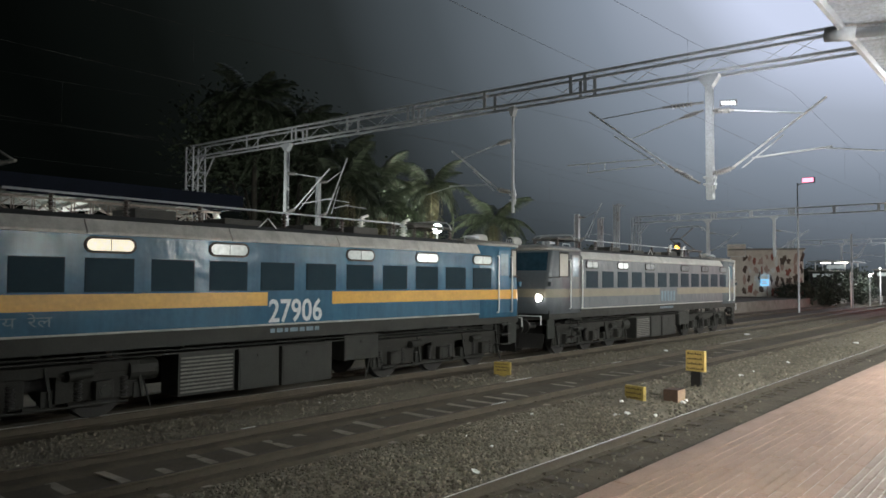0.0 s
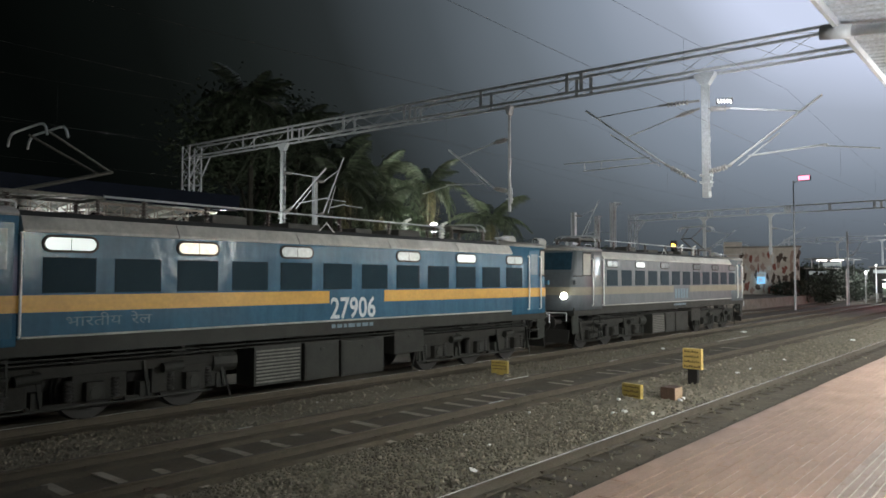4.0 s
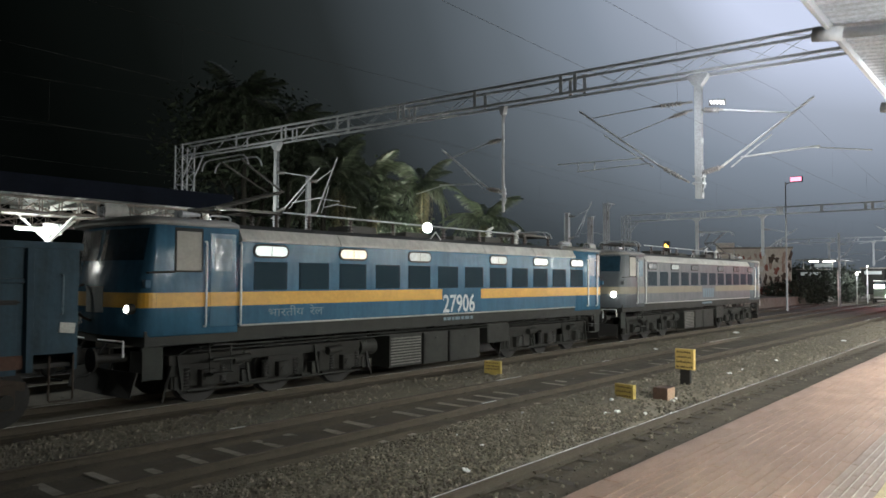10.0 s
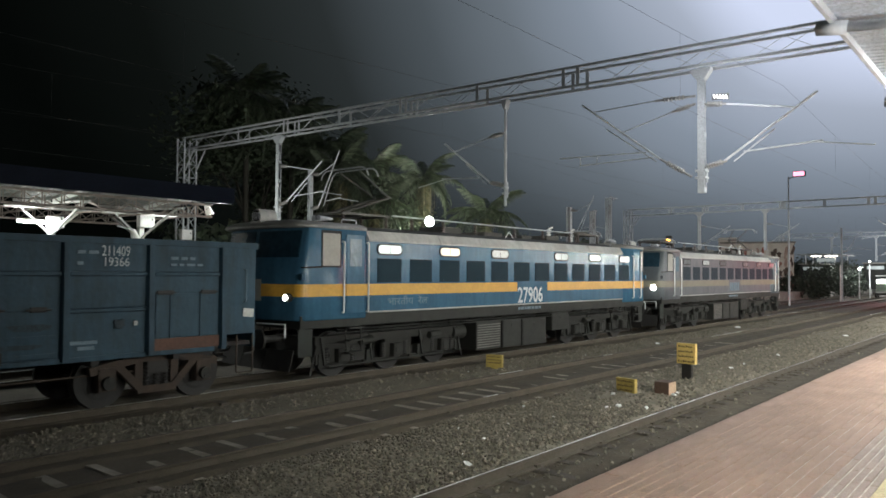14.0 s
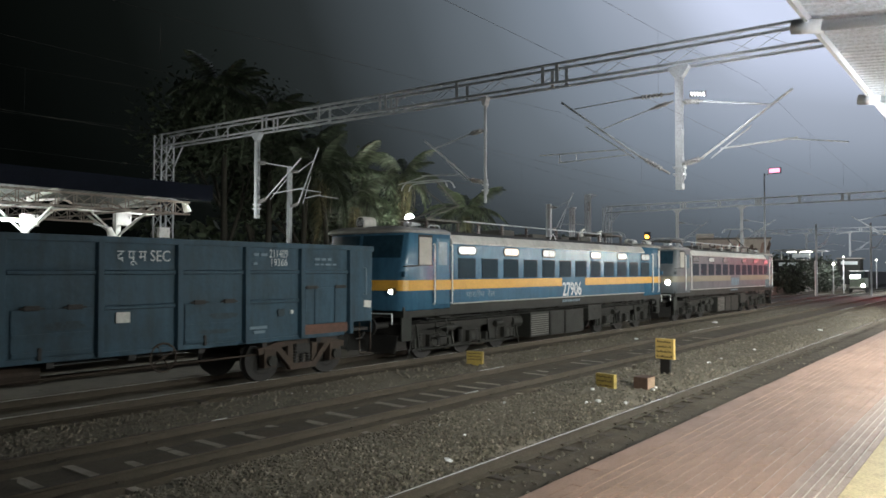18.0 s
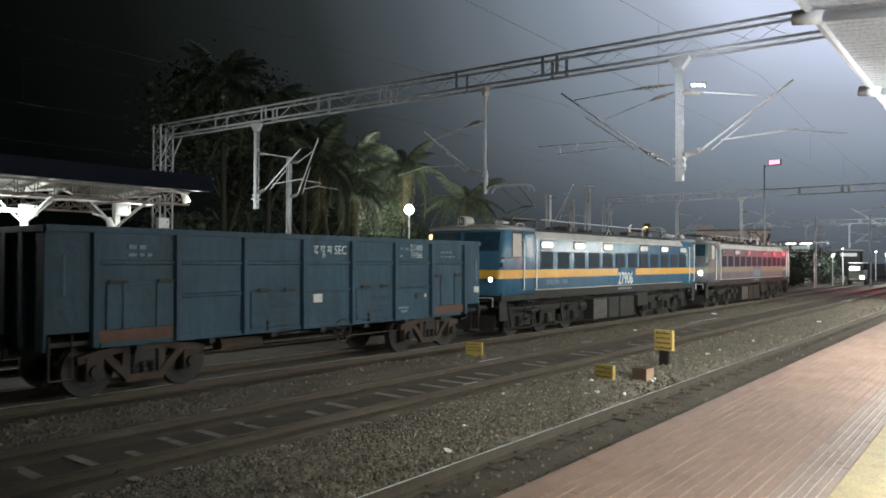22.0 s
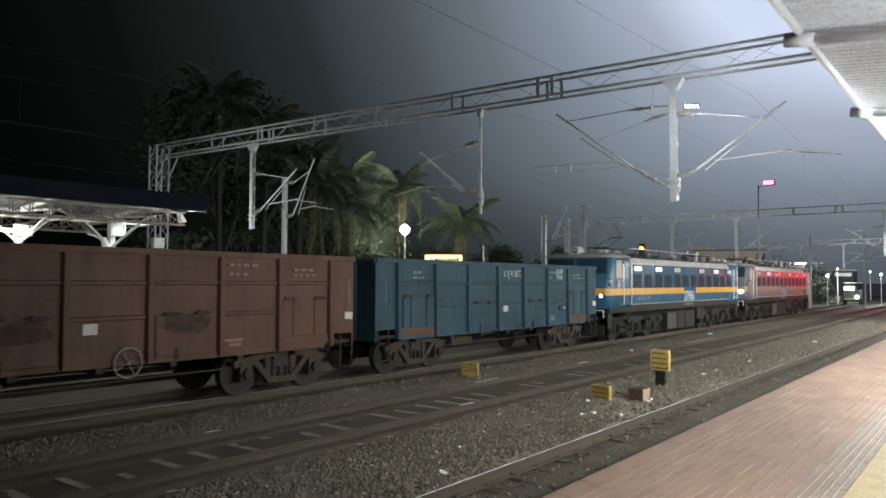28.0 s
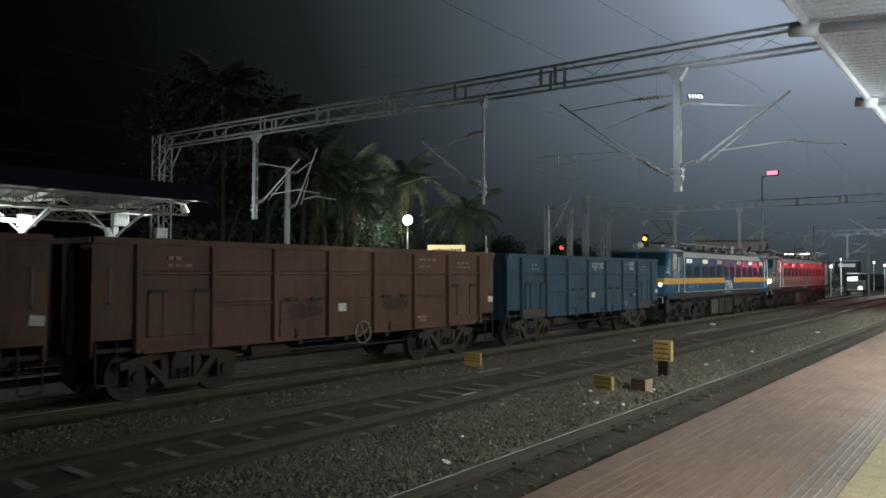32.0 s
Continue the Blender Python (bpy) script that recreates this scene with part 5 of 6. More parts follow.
def wide_cantilever(parent, y):
    """Long bracket on the far side of a drop arm, with doubled stays and steady arms."""
    c = empty("bracket_arm", pose(0, 0, 0), "", "")
    c.parent = parent
    for a, b in (((0, y, 5.02), (0, y + 0.80, 5.53)), ((0, y - 0.1, 6.82), (0, y + 0.5, 6.70)), ((0, y - 0.1, 7.02), (0, y + 0.95, 7.05))):
        bm = B()
        lathe(bm, a, b, [(0, 0.03), (0.25, 0.03)] + [(0.25 + 0.55 * f, r) for f, r in ribs(6, 0.035, 0.065)] + [(0.82, 0.03), (1, 0.03)], 10)
        part("insulator", bm, "greyinsul", c)
    for name, ends in (("bracket_tube", (((0, y + 0.80, 5.53), (0, y + 3.05, 7.24), 0.028), ((0.07, y + 0.95, 5.50), (0.07, y + 2.35, 6.50), 0.018))),
                       ("stay_tube", (((0, y + 0.95, 7.05), (0, y + 2.66, 7.00), 0.016), ((0, y + 0.5, 6.70), (0, y + 1.86, 6.34), 0.016))),
                       ("steady_arm", (((0, y + 1.18, 5.75), (0, y + 3.75, 5.83), 0.018), ((0, y + 0.98, 5.60), (0, y + 3.14, 5.57), 0.016), ((0, y + 3.1, 5.57), (0, y + 3.1, 5.81), 0.014), ((0, y + 2.6, 5.57), (0, y + 2.6, 5.79), 0.014)))):
        bm = B()
        for a, b, r in ends:
            rod(bm, a, b, r, 8)
        part(name, bm, "galv", c)
    return c


def portal(x, y_end, z0, z1, arms, near_end=-7.6, climb=0.0, wide=False):
    """climb: how much the boom rises towards its far end, per metre."""
    p = empty("overhead_line_portal", pose(x, 0, 0), "galvanised lattice portal that carries the overhead wires", "portal", "overhead line portals")
    bm = B()
    lattice(bm, (0, near_end, (z0 + z1) / 2 + climb * near_end), (0, y_end, (z0 + z1) / 2 + climb * y_end), (1, 0, 0), (0, 0, 1), 0.5, z1 - z0, 0.95, 0.015, 0.062, False)
    part("boom", bm, "galv", p, "laced lattice boom")
    for y in (10.2, 10.0 - 0.25, 16.4, 16.15, 22.6, 22.35, 13.2, 19.4, 25.6):
        for sx in (-0.27, 0.27):
            bm = B()
            box(bm, sx - 0.01, sx + 0.01, y - 0.05, y + 0.05, z0 + climb * y - 0.03, z1 + climb * y + 0.03)
            part("splice_plate", bm, "galv", p)
    for y in (y_end, near_end):
        t = empty("tower", pose(0, y, 0), "", "")
        t.parent = p
        bm = B()
        lattice(bm, (0, 0, -0.3), (0, 0, z1 + climb * y), (1, 0, 0), (0, 1, 0), 0.6, 0.6, 0.6, 0.026)
        part("lattice_post", bm, "galv", t)
        bm = B()
        box(bm, -0.5, 0.5, -0.5, 0.5, -0.4, 0.0 if y < 3 else 0.95, 0.03)
        part("footing", bm, "concrete", t)
        bm = B()
        s = -1 if y > 5 else 1
        for dx in (-0.27, 0.27):
            bar(bm, (dx, s * 0.3, z0 + climb * y - 1.0), (dx, s * 1.1, z0 + climb * y), 0.05)
        part("knee_brace", bm, "galv", t)
    low = z0
    for y, w, sides in arms:
        z0 = low + climb * y
        a = empty("drop_arm", pose(0, y, 0), "", "")
        a.parent = p
        dx = min(0.075, w * 0.5)
        for e in (-1, 1):
            bm = B()
            c_shape = [(e * xx, yy) for xx, yy in ((dx, -w / 2), (dx, w / 2), (dx - 0.03, w / 2), (dx - 0.03, w / 2 - 0.012), (dx - 0.012, w / 2 - 0.012), (dx - 0.012, 0.012 - w / 2), (dx - 0.03, 0.012 - w / 2), (dx - 0.03, -w / 2))]
            lower, upper = [[bm.verts.new((xx, yy, zz)) for xx, yy in c_shape] for zz in (4.6, z0)]
            for i in range(8):
                bm.faces.new((lower[i], lower[(i + 1) % 8], upper[(i + 1) % 8], upper[i]))
            bm.faces.new(lower)
            bm.faces.new(upper)
            bmesh.ops.recalc_face_normals(bm, faces=bm.faces[:])
            part("channel", bm, "galv", a)
        for k in range(5):
            bm = B()
            zb = 4.62 + k * (z0 - 5.0) / 4
            box(bm, -dx, dx, -w / 2 - 0.012, -w / 2 - 0.006, zb, zb + 0.12)
            part("batten_plate", bm, "galv", a)
        bm = B()
        for zz in (4.95, 5.12):
            box(bm, -dx - 0.05, dx + 0.05, -w / 2 - 0.05, w / 2 + 0.05, zz, zz + 0.05, 0.01)
        rod(bm, (0, -w / 2 - 0.04, 4.85), (0, -w / 2 - 0.04, 5.3), 0.03, 8)
        part("hinge_clamp", bm, "galv", a)
        bm = B()
        hull(bm, [(sx * 0.1, sy * ww, zz) for sx in (-1, 1) for sy in (-1, 1) for ww, zz in ((w * 0.6, z0 - 0.30), (w * 1.6, z0 - 0.08), (w * 1.6, z0 - 0.02))])
        part("head_plate", bm, "galv", a)
        for yt in sides:
            if wide and yt - y > 3:
                wide_cantilever(a, 0.25)
            else:
                cantilever(a, 0, 0, yt - y)
    return p


PORTAL_1 = portal(17.6, 30.0, 7.58, 8.10, ((6.46, 0.16, (Y_NEAR - 1.3, Y_MID - 0.2)), (12.33, 0.06, (Y_TRAIN,)), (23.25, 0.17, (Y_FAR + 0.3,))), climb=0.0175, wide=True)
PORTAL_2 = portal(62.0, 29.6, 7.95, 8.5, ((7.0, 0.2, (Y_NEAR, Y_MID)), (17.6, 0.2, (Y_TRAIN,)), (23.0, 0.24, (Y_FAR,))))
PORTAL_3 = portal(112.0, 29.6, 7.95, 8.5, ((7.0, 0.2, (Y_NEAR, Y_MID)), (17.6, 0.2, (Y_TRAIN,)), (23.0, 0.24, (Y_FAR,))))


def mast(x, y, top, w, arm_to):
    m = empty("overhead_line_mast", pose(x, y, 0), "grey steel overhead line mast", "mast", "overhead line masts")
    bm = B()
    for dy in (-w / 2, w / 2):
        box(bm, -w / 2, w / 2, dy - 0.012, dy + 0.012, -0.3, top)
    box(bm, -0.012, 0.012, -w / 2, w / 2, -0.3, top)
    for k in range(int(top / 0.5)):
        box(bm, -w / 2, w / 2, -w / 2 - 0.018, -w / 2 - 0.008, 0.4 + k * 0.5, 0.5 + k * 0.5)
    part("post", bm, "galv", m)
    if arm_to is not None:
        cantilever(m, 0, 0, arm_to - y, 5.15, 6.6, 7.4, 1.75)
    return m


mast(19.1, 23.1, 6.8, 0.15, Y_FAR + 0.6)


def lattice_mast(x, y, top, w, bracket):
    m = empty("lattice_mast", pose(x, y, 0), "slim galvanised lattice mast with a bracket at its top", "mast", "lattice masts")
    bm = B()
    lattice(bm, (0, 0, -0.3), (0, 0, top), (1, 0, 0), (0, 1, 0), w, w, 0.5, 0.03, 0.07)
    part("post", bm, "galv", m)
    bm = B()
    bar(bm, (-w / 2, -w / 2, top), (bracket, -w / 2, top), 0.07)
    bar(bm, (bracket * 0.6, -w / 2, top), (w / 2, -w / 2, top - 0.5), 0.05)
    part("bracket", bm, "galv", m)
    for k, dz in enumerate((0.7, 1.15)):
        bm = B()
        lathe(bm, (-0.25, -w / 2 - 0.1, top - dz), (-0.25, -w / 2 - 0.1, top - dz - 0.35), ribs(4, 0.05, 0.1), 10)
        bar(bm, (-0.25, -w / 2 - 0.1, top - dz), (0, -w / 2, top - dz), 0.04)
        part("insulator", bm, "greyinsul", m)


lattice_mast(56.9, 29.0, 9.2, 0.34, 1.3)
lattice_mast(54.6, 29.3, 7.9, 0.30, 0.5)
mast(40.0, 23.1, 6.8, 0.26, Y_FAR + 0.6)
mast(88.0, 17.1, 7.8, 0.15, Y_TRAIN)
mast(92.0, 12.4, 7.9, 0.15, Y_MID)
mast(87.3, 7.4, 7.6, 0.22, Y_NEAR)


def overhead_wires():
    for y in (Y_NEAR, Y_MID, Y_TRAIN, Y_FAR):
        w = empty("overhead_wire", pose(0, y, 0), "dark sagging contact wire and catenary over a track", "overhead wire", "overhead wires")
        bm = B()
        spans = [-30.0, 17.6, 62.0, 112.0, 165.0]
        pts = []
        for a, b in zip(spans, spans[1:]):
            for k in range(9):
                f = k / 8
                pts.append((a + (b - a) * f, 0.2 * (1 if a > 17 else -1) * (2 * f - 1), 6.95 - 3.0 * f * (1 - f)))
        tube(bm, pts, 0.0024, 5)
        part("catenary", bm, "wire", w)
        bm = B()
        for a, b in zip(spans, spans[1:]):
            rod(bm, (a, -0.2 if a < 17 else 0.2, 5.58), (b, 0.2 if a < 17 else -0.2, 5.58), 0.0024, 5)
        part("contact_wire", bm, "wire", w)
        for a, b in zip(spans, spans[1:]):
            for k in range(1, 8):
                f = k / 8
                yy = 0.2 * (1 if a > 17 else -1) * (2 * f - 1)
                bm = B()
                rod(bm, (a + (b - a) * f, yy, 5.58), (a + (b - a) * f, yy, 6.95 - 3.0 * f * (1 - f)), 0.0016, 4)
                part("dropper", bm, "wire", w)


overhead_wires()


# ---- lamps ----
def flood_fixture(x, y, z):
    f = empty("floodlight", pose(x, y, z), "white floodlight hung under the canopy eave", "floodlight", "canopy floodlights")
    bm = B()
    box(bm, -0.28, 0.28, -0.16, 0.16, 0.05, 0.11, 0.01)
    part("housing", bm, "white", f)
    bm = B()
    box(bm, -0.25, 0.25, -0.13, 0.13, 0.042, 0.05)
    part("lens", bm, "lit", f)
    bm = B()
    rod(bm, (0, 0, 0.11), (0, 0, 5.12 - (1.5 - y) * 0.1 - z), 0.02, 8)
    part("stem", bm, "galv", f)


for fx, fy, fz in FLOODS:
    flood_fixture(fx, fy, fz)


def tube_fixture(x, y, z):
    f = empty("tube_light", pose(x, y, z), "bare white tube light on a bracket under the canopy", "lamp", "canopy tube lights")
    bm = B()
    box(bm, -0.62, 0.62, -0.04, 0.04, 0.14, 0.2, 0.01)
    part("batten", bm, "white", f)
    bm = B()
    top = 5.12 - (1.5 - y) * 0.1 - z
    rod(bm, (-0.6, 0, 0.2), (-0.6, 0, top), 0.012, 6)
    rod(bm, (0.6, 0, 0.2), (0.6, 0, top), 0.012, 6)
    part("hanger", bm, "galv", f)


for fx, fy, fz in TUBES:
    tube_fixture(fx, fy, fz)


def led_bar():
    f = empty("led_lamp", look((17.3, 5.9, 6.84), (0, 0, 2.6)), "small lamp with a row of bright white strips", "lamp")
    bm = B()
    box(bm, -0.19, 0.19, -0.07, 0.07, 0.0, 0.05, 0.01)
    part("housing", bm, "black", f)
    for k in range(5):
        bm = B()
        a = -0.135 + k * 0.068
        hull(bm, [(a + lean + w, v + k * 0.006 - 0.012, z) for lean, v in ((-0.012, -0.042), (0.012, 0.042)) for w in (-0.012, 0.012) for z in (-0.008, 0.002)])
        part("light_strip", bm, "ledstrip", f)


M["ledstrip"] = material("glowing_led_strip", (0.9, 0.9, 0.9), 0.3, glow=(0.9, 0.96, 1.0), strength=2.6, bump=0)
led_bar()


def pole_lamp(x, y, z, r, mat, label, base=-0.3):
    p = empty("pole_lamp", pose(x, y, 0), label, "lamp post")
    bm = B()
    rod(bm, (0, 0, base), (0, 0, z - r), 0.07, 10, 0.05)
    part("pole", bm, "white", p)
    bm = B()
    ball(bm, (0, 0, z), r, 14)
    part("globe", bm, mat, p, smooth=True)
    bm = B()
    rod(bm, (0, 0, z + r * 0.95), (0, 0, z + r * 0.95 + 0.1), 0.1, 10, 0.02)
    part("cap", bm, "galv", p)


pole_lamp(37.7, 32.8, 6.15, 0.33, "lit", "lamp post with a glaring white globe on a pale pole")


def yard_lamp(x, y, z):
    p = empty("yard_lamp", pose(x, y, 0), "tall grey pole with a glowing pink floodlight", "lamp post")
    bm = B()
    rod(bm, (0, 0.9, -0.3), (0, 0.9, z - 0.2), 0.10, 10, 0.055)
    bar(bm, (0, 0.9, z - 0.4), (0, -0.4, z), 0.08)
    part("pole", bm, "galv", p)
    bm = B()
    box(bm, -0.05, 0.3, -0.52, 0.52, z - 0.26, z + 0.24, 0.06)
    part("housing", bm, "grime", p)
    bm = B()
    box(bm, -0.07, -0.04, -0.46, 0.46, z - 0.2, z + 0.18, 0.01)
    part("lens", bm, "pink", p)


yard_lamp(70.6, 17.1, 11.8)


def colour_signal(x, y, lens_z, lit, label):
    g = empty("colour_light_signal", pose(x, y, 0), label, "signal", "colour light signals")
    bm = B()
    rod(bm, (0, 0, -0.3), (0, 0, lens_z + 0.3), 0.07, 10)
    part("post", bm, "galv", g)
    bm = B()
    box(bm, -0.25, -0.06, -0.24, 0.24, lens_z - 0.72, lens_z + 0.36, 0.03)
    part("head", bm, "black", g)
    for k, z in enumerate((lens_z, lens_z - 0.42)):
        bm = B()
        rod(bm, (-0.25, 0, z), (-0.27, 0, z), 0.16, 16)
        part("lens", bm, lit if k == 0 else "glass", g)
        bm = B()
        for q in range(9):
            a, b = q * math.pi / 8, (q + 1) * math.pi / 8
            hull(bm, [(xx, rr * math.cos(t), z + rr * math.sin(t)) for xx in (-0.25, -0.5) for t in (a, b) for rr in (0.15, 0.165)]) if q < 8 else None
        part("hood", bm, "black", g)
    bm = B()
    for k in range(8):
        rod(bm, (0.12, -0.18, 0.5 + k * 0.35), (0.12, 0.18, 0.5 + k * 0.35), 0.015, 6)
    for s in (-0.18, 0.18):
        rod(bm, (0.12, s, 0.2), (0.12, s, lens_z), 0.018, 6)
    part("ladder", bm, "galv", g)


colour_signal(55.5, 22.95, 5.30, "amber", "railway signal on a grey post showing a yellow light")
colour_signal(52.7, 28.9, 4.60, "red", "railway signal on a grey post showing a red light")
colour_signal(84.0, 7.3, 3.3, "red", "low railway signal showing a red light between the tracks")


# ---- the far platform ----
def far_canopy():
    c = empty("canopy_far", pose(0, 0, 0), "dark-edged platform canopy with a white lit underside on lattice girders", "canopy", kind="structure")
    a = corrugated("roof_sheet", -30, 14.4, 21.6, 5.38, 26.0, 4.98, "oldsheet", 0.2, 0.03)
    a.parent = c
    a = corrugated("roof_sheet", -30, 14.4, 30.4, 5.38, 26.0, 4.98, "oldsheet", 0.2, 0.03)
    a.parent = c
    bm = B()
    box(bm, -30, 14.4, 21.52, 21.58, 4.92, 5.46)
    box(bm, 14.4, 14.46, 21.52, 30.4, 5.0, 5.46)
    part("fascia", bm, "sheetdark", c, "dark blue fascia sheet")
    bm = B()
    for y in (22.6, 29.2):
        lattice(bm, (-30, y, 4.72), (14.2, y, 4.72), (0, 1, 0), (0, 0, 1), 0.2, 0.42, 0.55, 0.024)
    part("girder", bm, "girderpaint", c, "dusty pinkish grey lattice girder along the canopy")
    for k in range(9):
        bm = B()
        x = 13.6 - k * 1.52
        for y0, y1, z0, z1 in ((22.6, 24.2, 4.5, 4.9), (24.2, 25.8, 4.9, 4.5), (22.6, 29.2, 4.5, 4.52)):
            bar(bm, (x, y0, z0), (x, y1, z1), 0.045)
        part("cross_truss", bm, "girderpaint", c)
    x = 12.9
    while x > -24:
        bm = B()
        box(bm, x - 0.09, x + 0.09, 24.9, 25.1, 0.8, 4.3, 0.01)
        part("column", bm, "white", c)
        bm = B()
        for s in (-1, 1):
            bar(bm, (x, 25, 3.75), (x + s * 0.95, 25, 4.62), 0.06)
            bar(bm, (x, 25, 3.75), (x, 25 + s * 2.4, 4.7), 0.06)
        bar(bm, (x - 1.4, 25, 4.62), (x + 1.4, 25, 4.62), 0.06)
        bar(bm, (x, 22.2, 4.7), (x, 29.4, 4.95), 0.06)
        part("bracket", bm, "white", c, "white V-shaped steel bracket")
        for s in (-1, 1):
            bm = B()
            bar(bm, (x, 25 + s * 0.2, 4.85), (x, 25 + s * 3.2, 5.10), 0.10)
            part("rafter", bm, "white", c)
        x -= 3.05
    return c


far_canopy()


def cabinet(x, y, z0, z1, w):
    c = empty("hanging_cabinet", pose(x, y, z0), "stained white metal cabinet hung under the canopy", "cabinet", "canopy cabinets")
    bm = B()
    box(bm, -w / 2, w / 2, -0.12, 0.12, 0, z1 - z0, 0.02)
    part("body", bm, "white", c)
    bm = B()
    box(bm, -w / 2 + 0.04, w / 2 - 0.04, -0.135, -0.12, 0.04, z1 - z0 - 0.04, 0.006)
    part("door", bm, "white", c)
    bm = B()
    box(bm, w / 2 - 0.12, w / 2 - 0.09, -0.15, -0.135, 0.25, 0.33)
    part("handle", bm, "grime", c)


cabinet(12.93, 24.7, 4.14, 4.66, 0.56)
cabinet(9.85, 24.7, 3.98, 4.34, 0.5)
cabinet(17.35, 29.55, 4.0, 4.45, 0.5)


def far_tube(x, y, z):
    c = empty("tube_light", pose(x, y, z), "glaring white tube light under the far canopy", "lamp", "far canopy lamps")
    bm = B()
    box(bm, -0.62, 0.62, -0.05, 0.05, 0.05, 0.1, 0.01)
    part("batten", bm, "white", c)
    bm = B()
    rod(bm, (-0.6, 0, 0.02), (0.6, 0, 0.02), 0.05, 10)
    part("tube", bm, "lit", c)


far_tube(9.2, 24.3, 4.10)
far_tube(3.0, 24.3, 4.10)
far_tube(-4.0, 24.3, 4.10)


def spot_head(x, y, z):
    c = empty("spotlight", pose(x, y, z), "white spotlight on a bracket at the canopy's end", "lamp")
    bm = B()
    rod(bm, (0, 0, 0.1), (0.1, -0.05, -0.22), 0.09, 12, 0.14)
    part("shell", bm, "white", c)
    bm = B()
    bar(bm, (0, 0, 0.1), (-0.5, 0.1, 0.22), 0.05)
    part("bracket", bm, "galv", c)
    bm = B()
    rod(bm, (0.1, -0.05, -0.22), (0.105, -0.052, -0.235), 0.12, 12)
    part("lens", bm, "label", c)


spot_head(14.3, 23.0, 4.85)
spot_head(12.5, 24.8, 3.95)


def name_board():
    n = empty("station_name_board", pose(39.5, 30.8, 0, 0, 0, -52), "lit yellow station name board on two posts", "sign")
    bm = B()
    box(bm, -1.3, 1.3, -0.05, 0.05, 3.86, 4.42, 0.01)
    part("panel", bm, "boardlit", n)
    bm = B()
    for a, b, c, d in ((-1.34, 1.34, 4.42, 4.46), (-1.34, 1.34, 3.82, 3.86)):
        box(bm, a, b, -0.07, 0.07, c, d)
    part("frame", bm, "black", n)
    for s in (-1.1, 1.1):
        bm = B()
        rod(bm, (s, 0, 0.5), (s, 0, 3.82), 0.05, 8)
        part("post", bm, "galv", n)
    r = random.Random(4)
    x = -1.0
    bm = B()
    while x < 1.05:
        w = r.uniform(0.07, 0.18)
        box(bm, x, x + w, -0.056, -0.05, 4.0, 4.0 + r.uniform(0.14, 0.2))
        x += w + 0.05
    part("lettering", bm, "black", n, "row of black letters")


name_board()


def stake(x, y, z0, z1):
    p = empty("white_post", pose(x, y, 0), "thin white painted post", "post")
    bm = B()
    rod(bm, (0, 0, z0), (0, 0, z1), 0.055, 8)
    part("shaft", bm, "white", p)
    bm = B()
    box(bm, 0.08, 0.2, -0.04, 0.04, z0 + 0.2, z1 - 0.9)
    part("plate", bm, "white", p)


stake(45.2, 31.4, -0.3, 5.3)


# ---- along the tracks ----
def track_sign(x, y, z0, w, h, leg, turn, label, lines, paint="signyellow"):
    s = empty("track_sign", pose(x, y, -0.22, 0, 0, turn), label, "sign", "yellow signs between the tracks")
    bm = B()
    box(bm, -0.02, 0.085, -w / 2, w / 2, z0, z0 + h, 0.006)
    part("panel", bm, paint, s)
    bm = B()
    if leg:
        box(bm, 0.0, 0.09, -w * 0.26, w * 0.26, -0.1, z0 + 0.02, 0.01)
        part("leg", bm, "black", s, "short dark concrete leg")
    else:
        box(bm, 0.0, 0.07, -w * 0.2, w * 0.2, -0.1, z0 + h * 0.6, 0.01)
        part("leg", bm, paint, s)
    r = random.Random(int(x * 10))
    for k in range(lines):
        bm = B()
        zz = z0 + h * (0.80 - 0.24 * k)
        yy = w * 0.42
        while yy > -w * 0.36:
            ww = r.uniform(0.02, 0.06)
            box(bm, -0.0235, -0.02, yy - ww, yy, zz, zz + h * r.uniform(0.06, 0.11))
            yy -= ww + 0.014
        part("line_of_letters", bm, "signletters", s, "line of small black letters")


track_sign(18.5, 7.22, 0.50, 0.52, 0.53, True, -8, "yellow warning sign on a short dark leg in the ballast", 4)
track_sign(15.4, 7.42, 0.02, 0.50, 0.42, False, -10, "leaning yellow sign set low in the ballast", 3, "signdirty")
track_sign(16.9, 12.2, 0.12, 0.50, 0.36, False, 14, "dirty yellow sign set low in the ballast", 3, "signdirty")


def marker_block():
    b = empty("marker_block", pose(16.08, 6.77, -0.24), "brown painted concrete marker block on the ballast", "block")
    bm = B()
    box(bm, -0.22, 0.22, -0.17, 0.17, 0, 0.39, 0.02)
    part("block", bm, "blockbrown", b)
    # the face towards the platform is paler than the rest
    bm = B()
    box(bm, -0.205, 0.205, -0.176, -0.166, 0.015, 0.375, 0.004)
    part("painted_face", bm, "blockpale", b)


M["blockbrown"] = material("brown_painted_block", (0.105, 0.062, 0.042), 0.8, other=(0.06, 0.042, 0.03), scale=6, amount=0.8, fine=30, bump=0.3)
M["blockpale"] = material("pale_pinkish_block_face", (0.42, 0.29, 0.19), 0.8, other=(0.3, 0.2, 0.13), scale=6, amount=0.7, fine=30, bump=0.3)
marker_block()


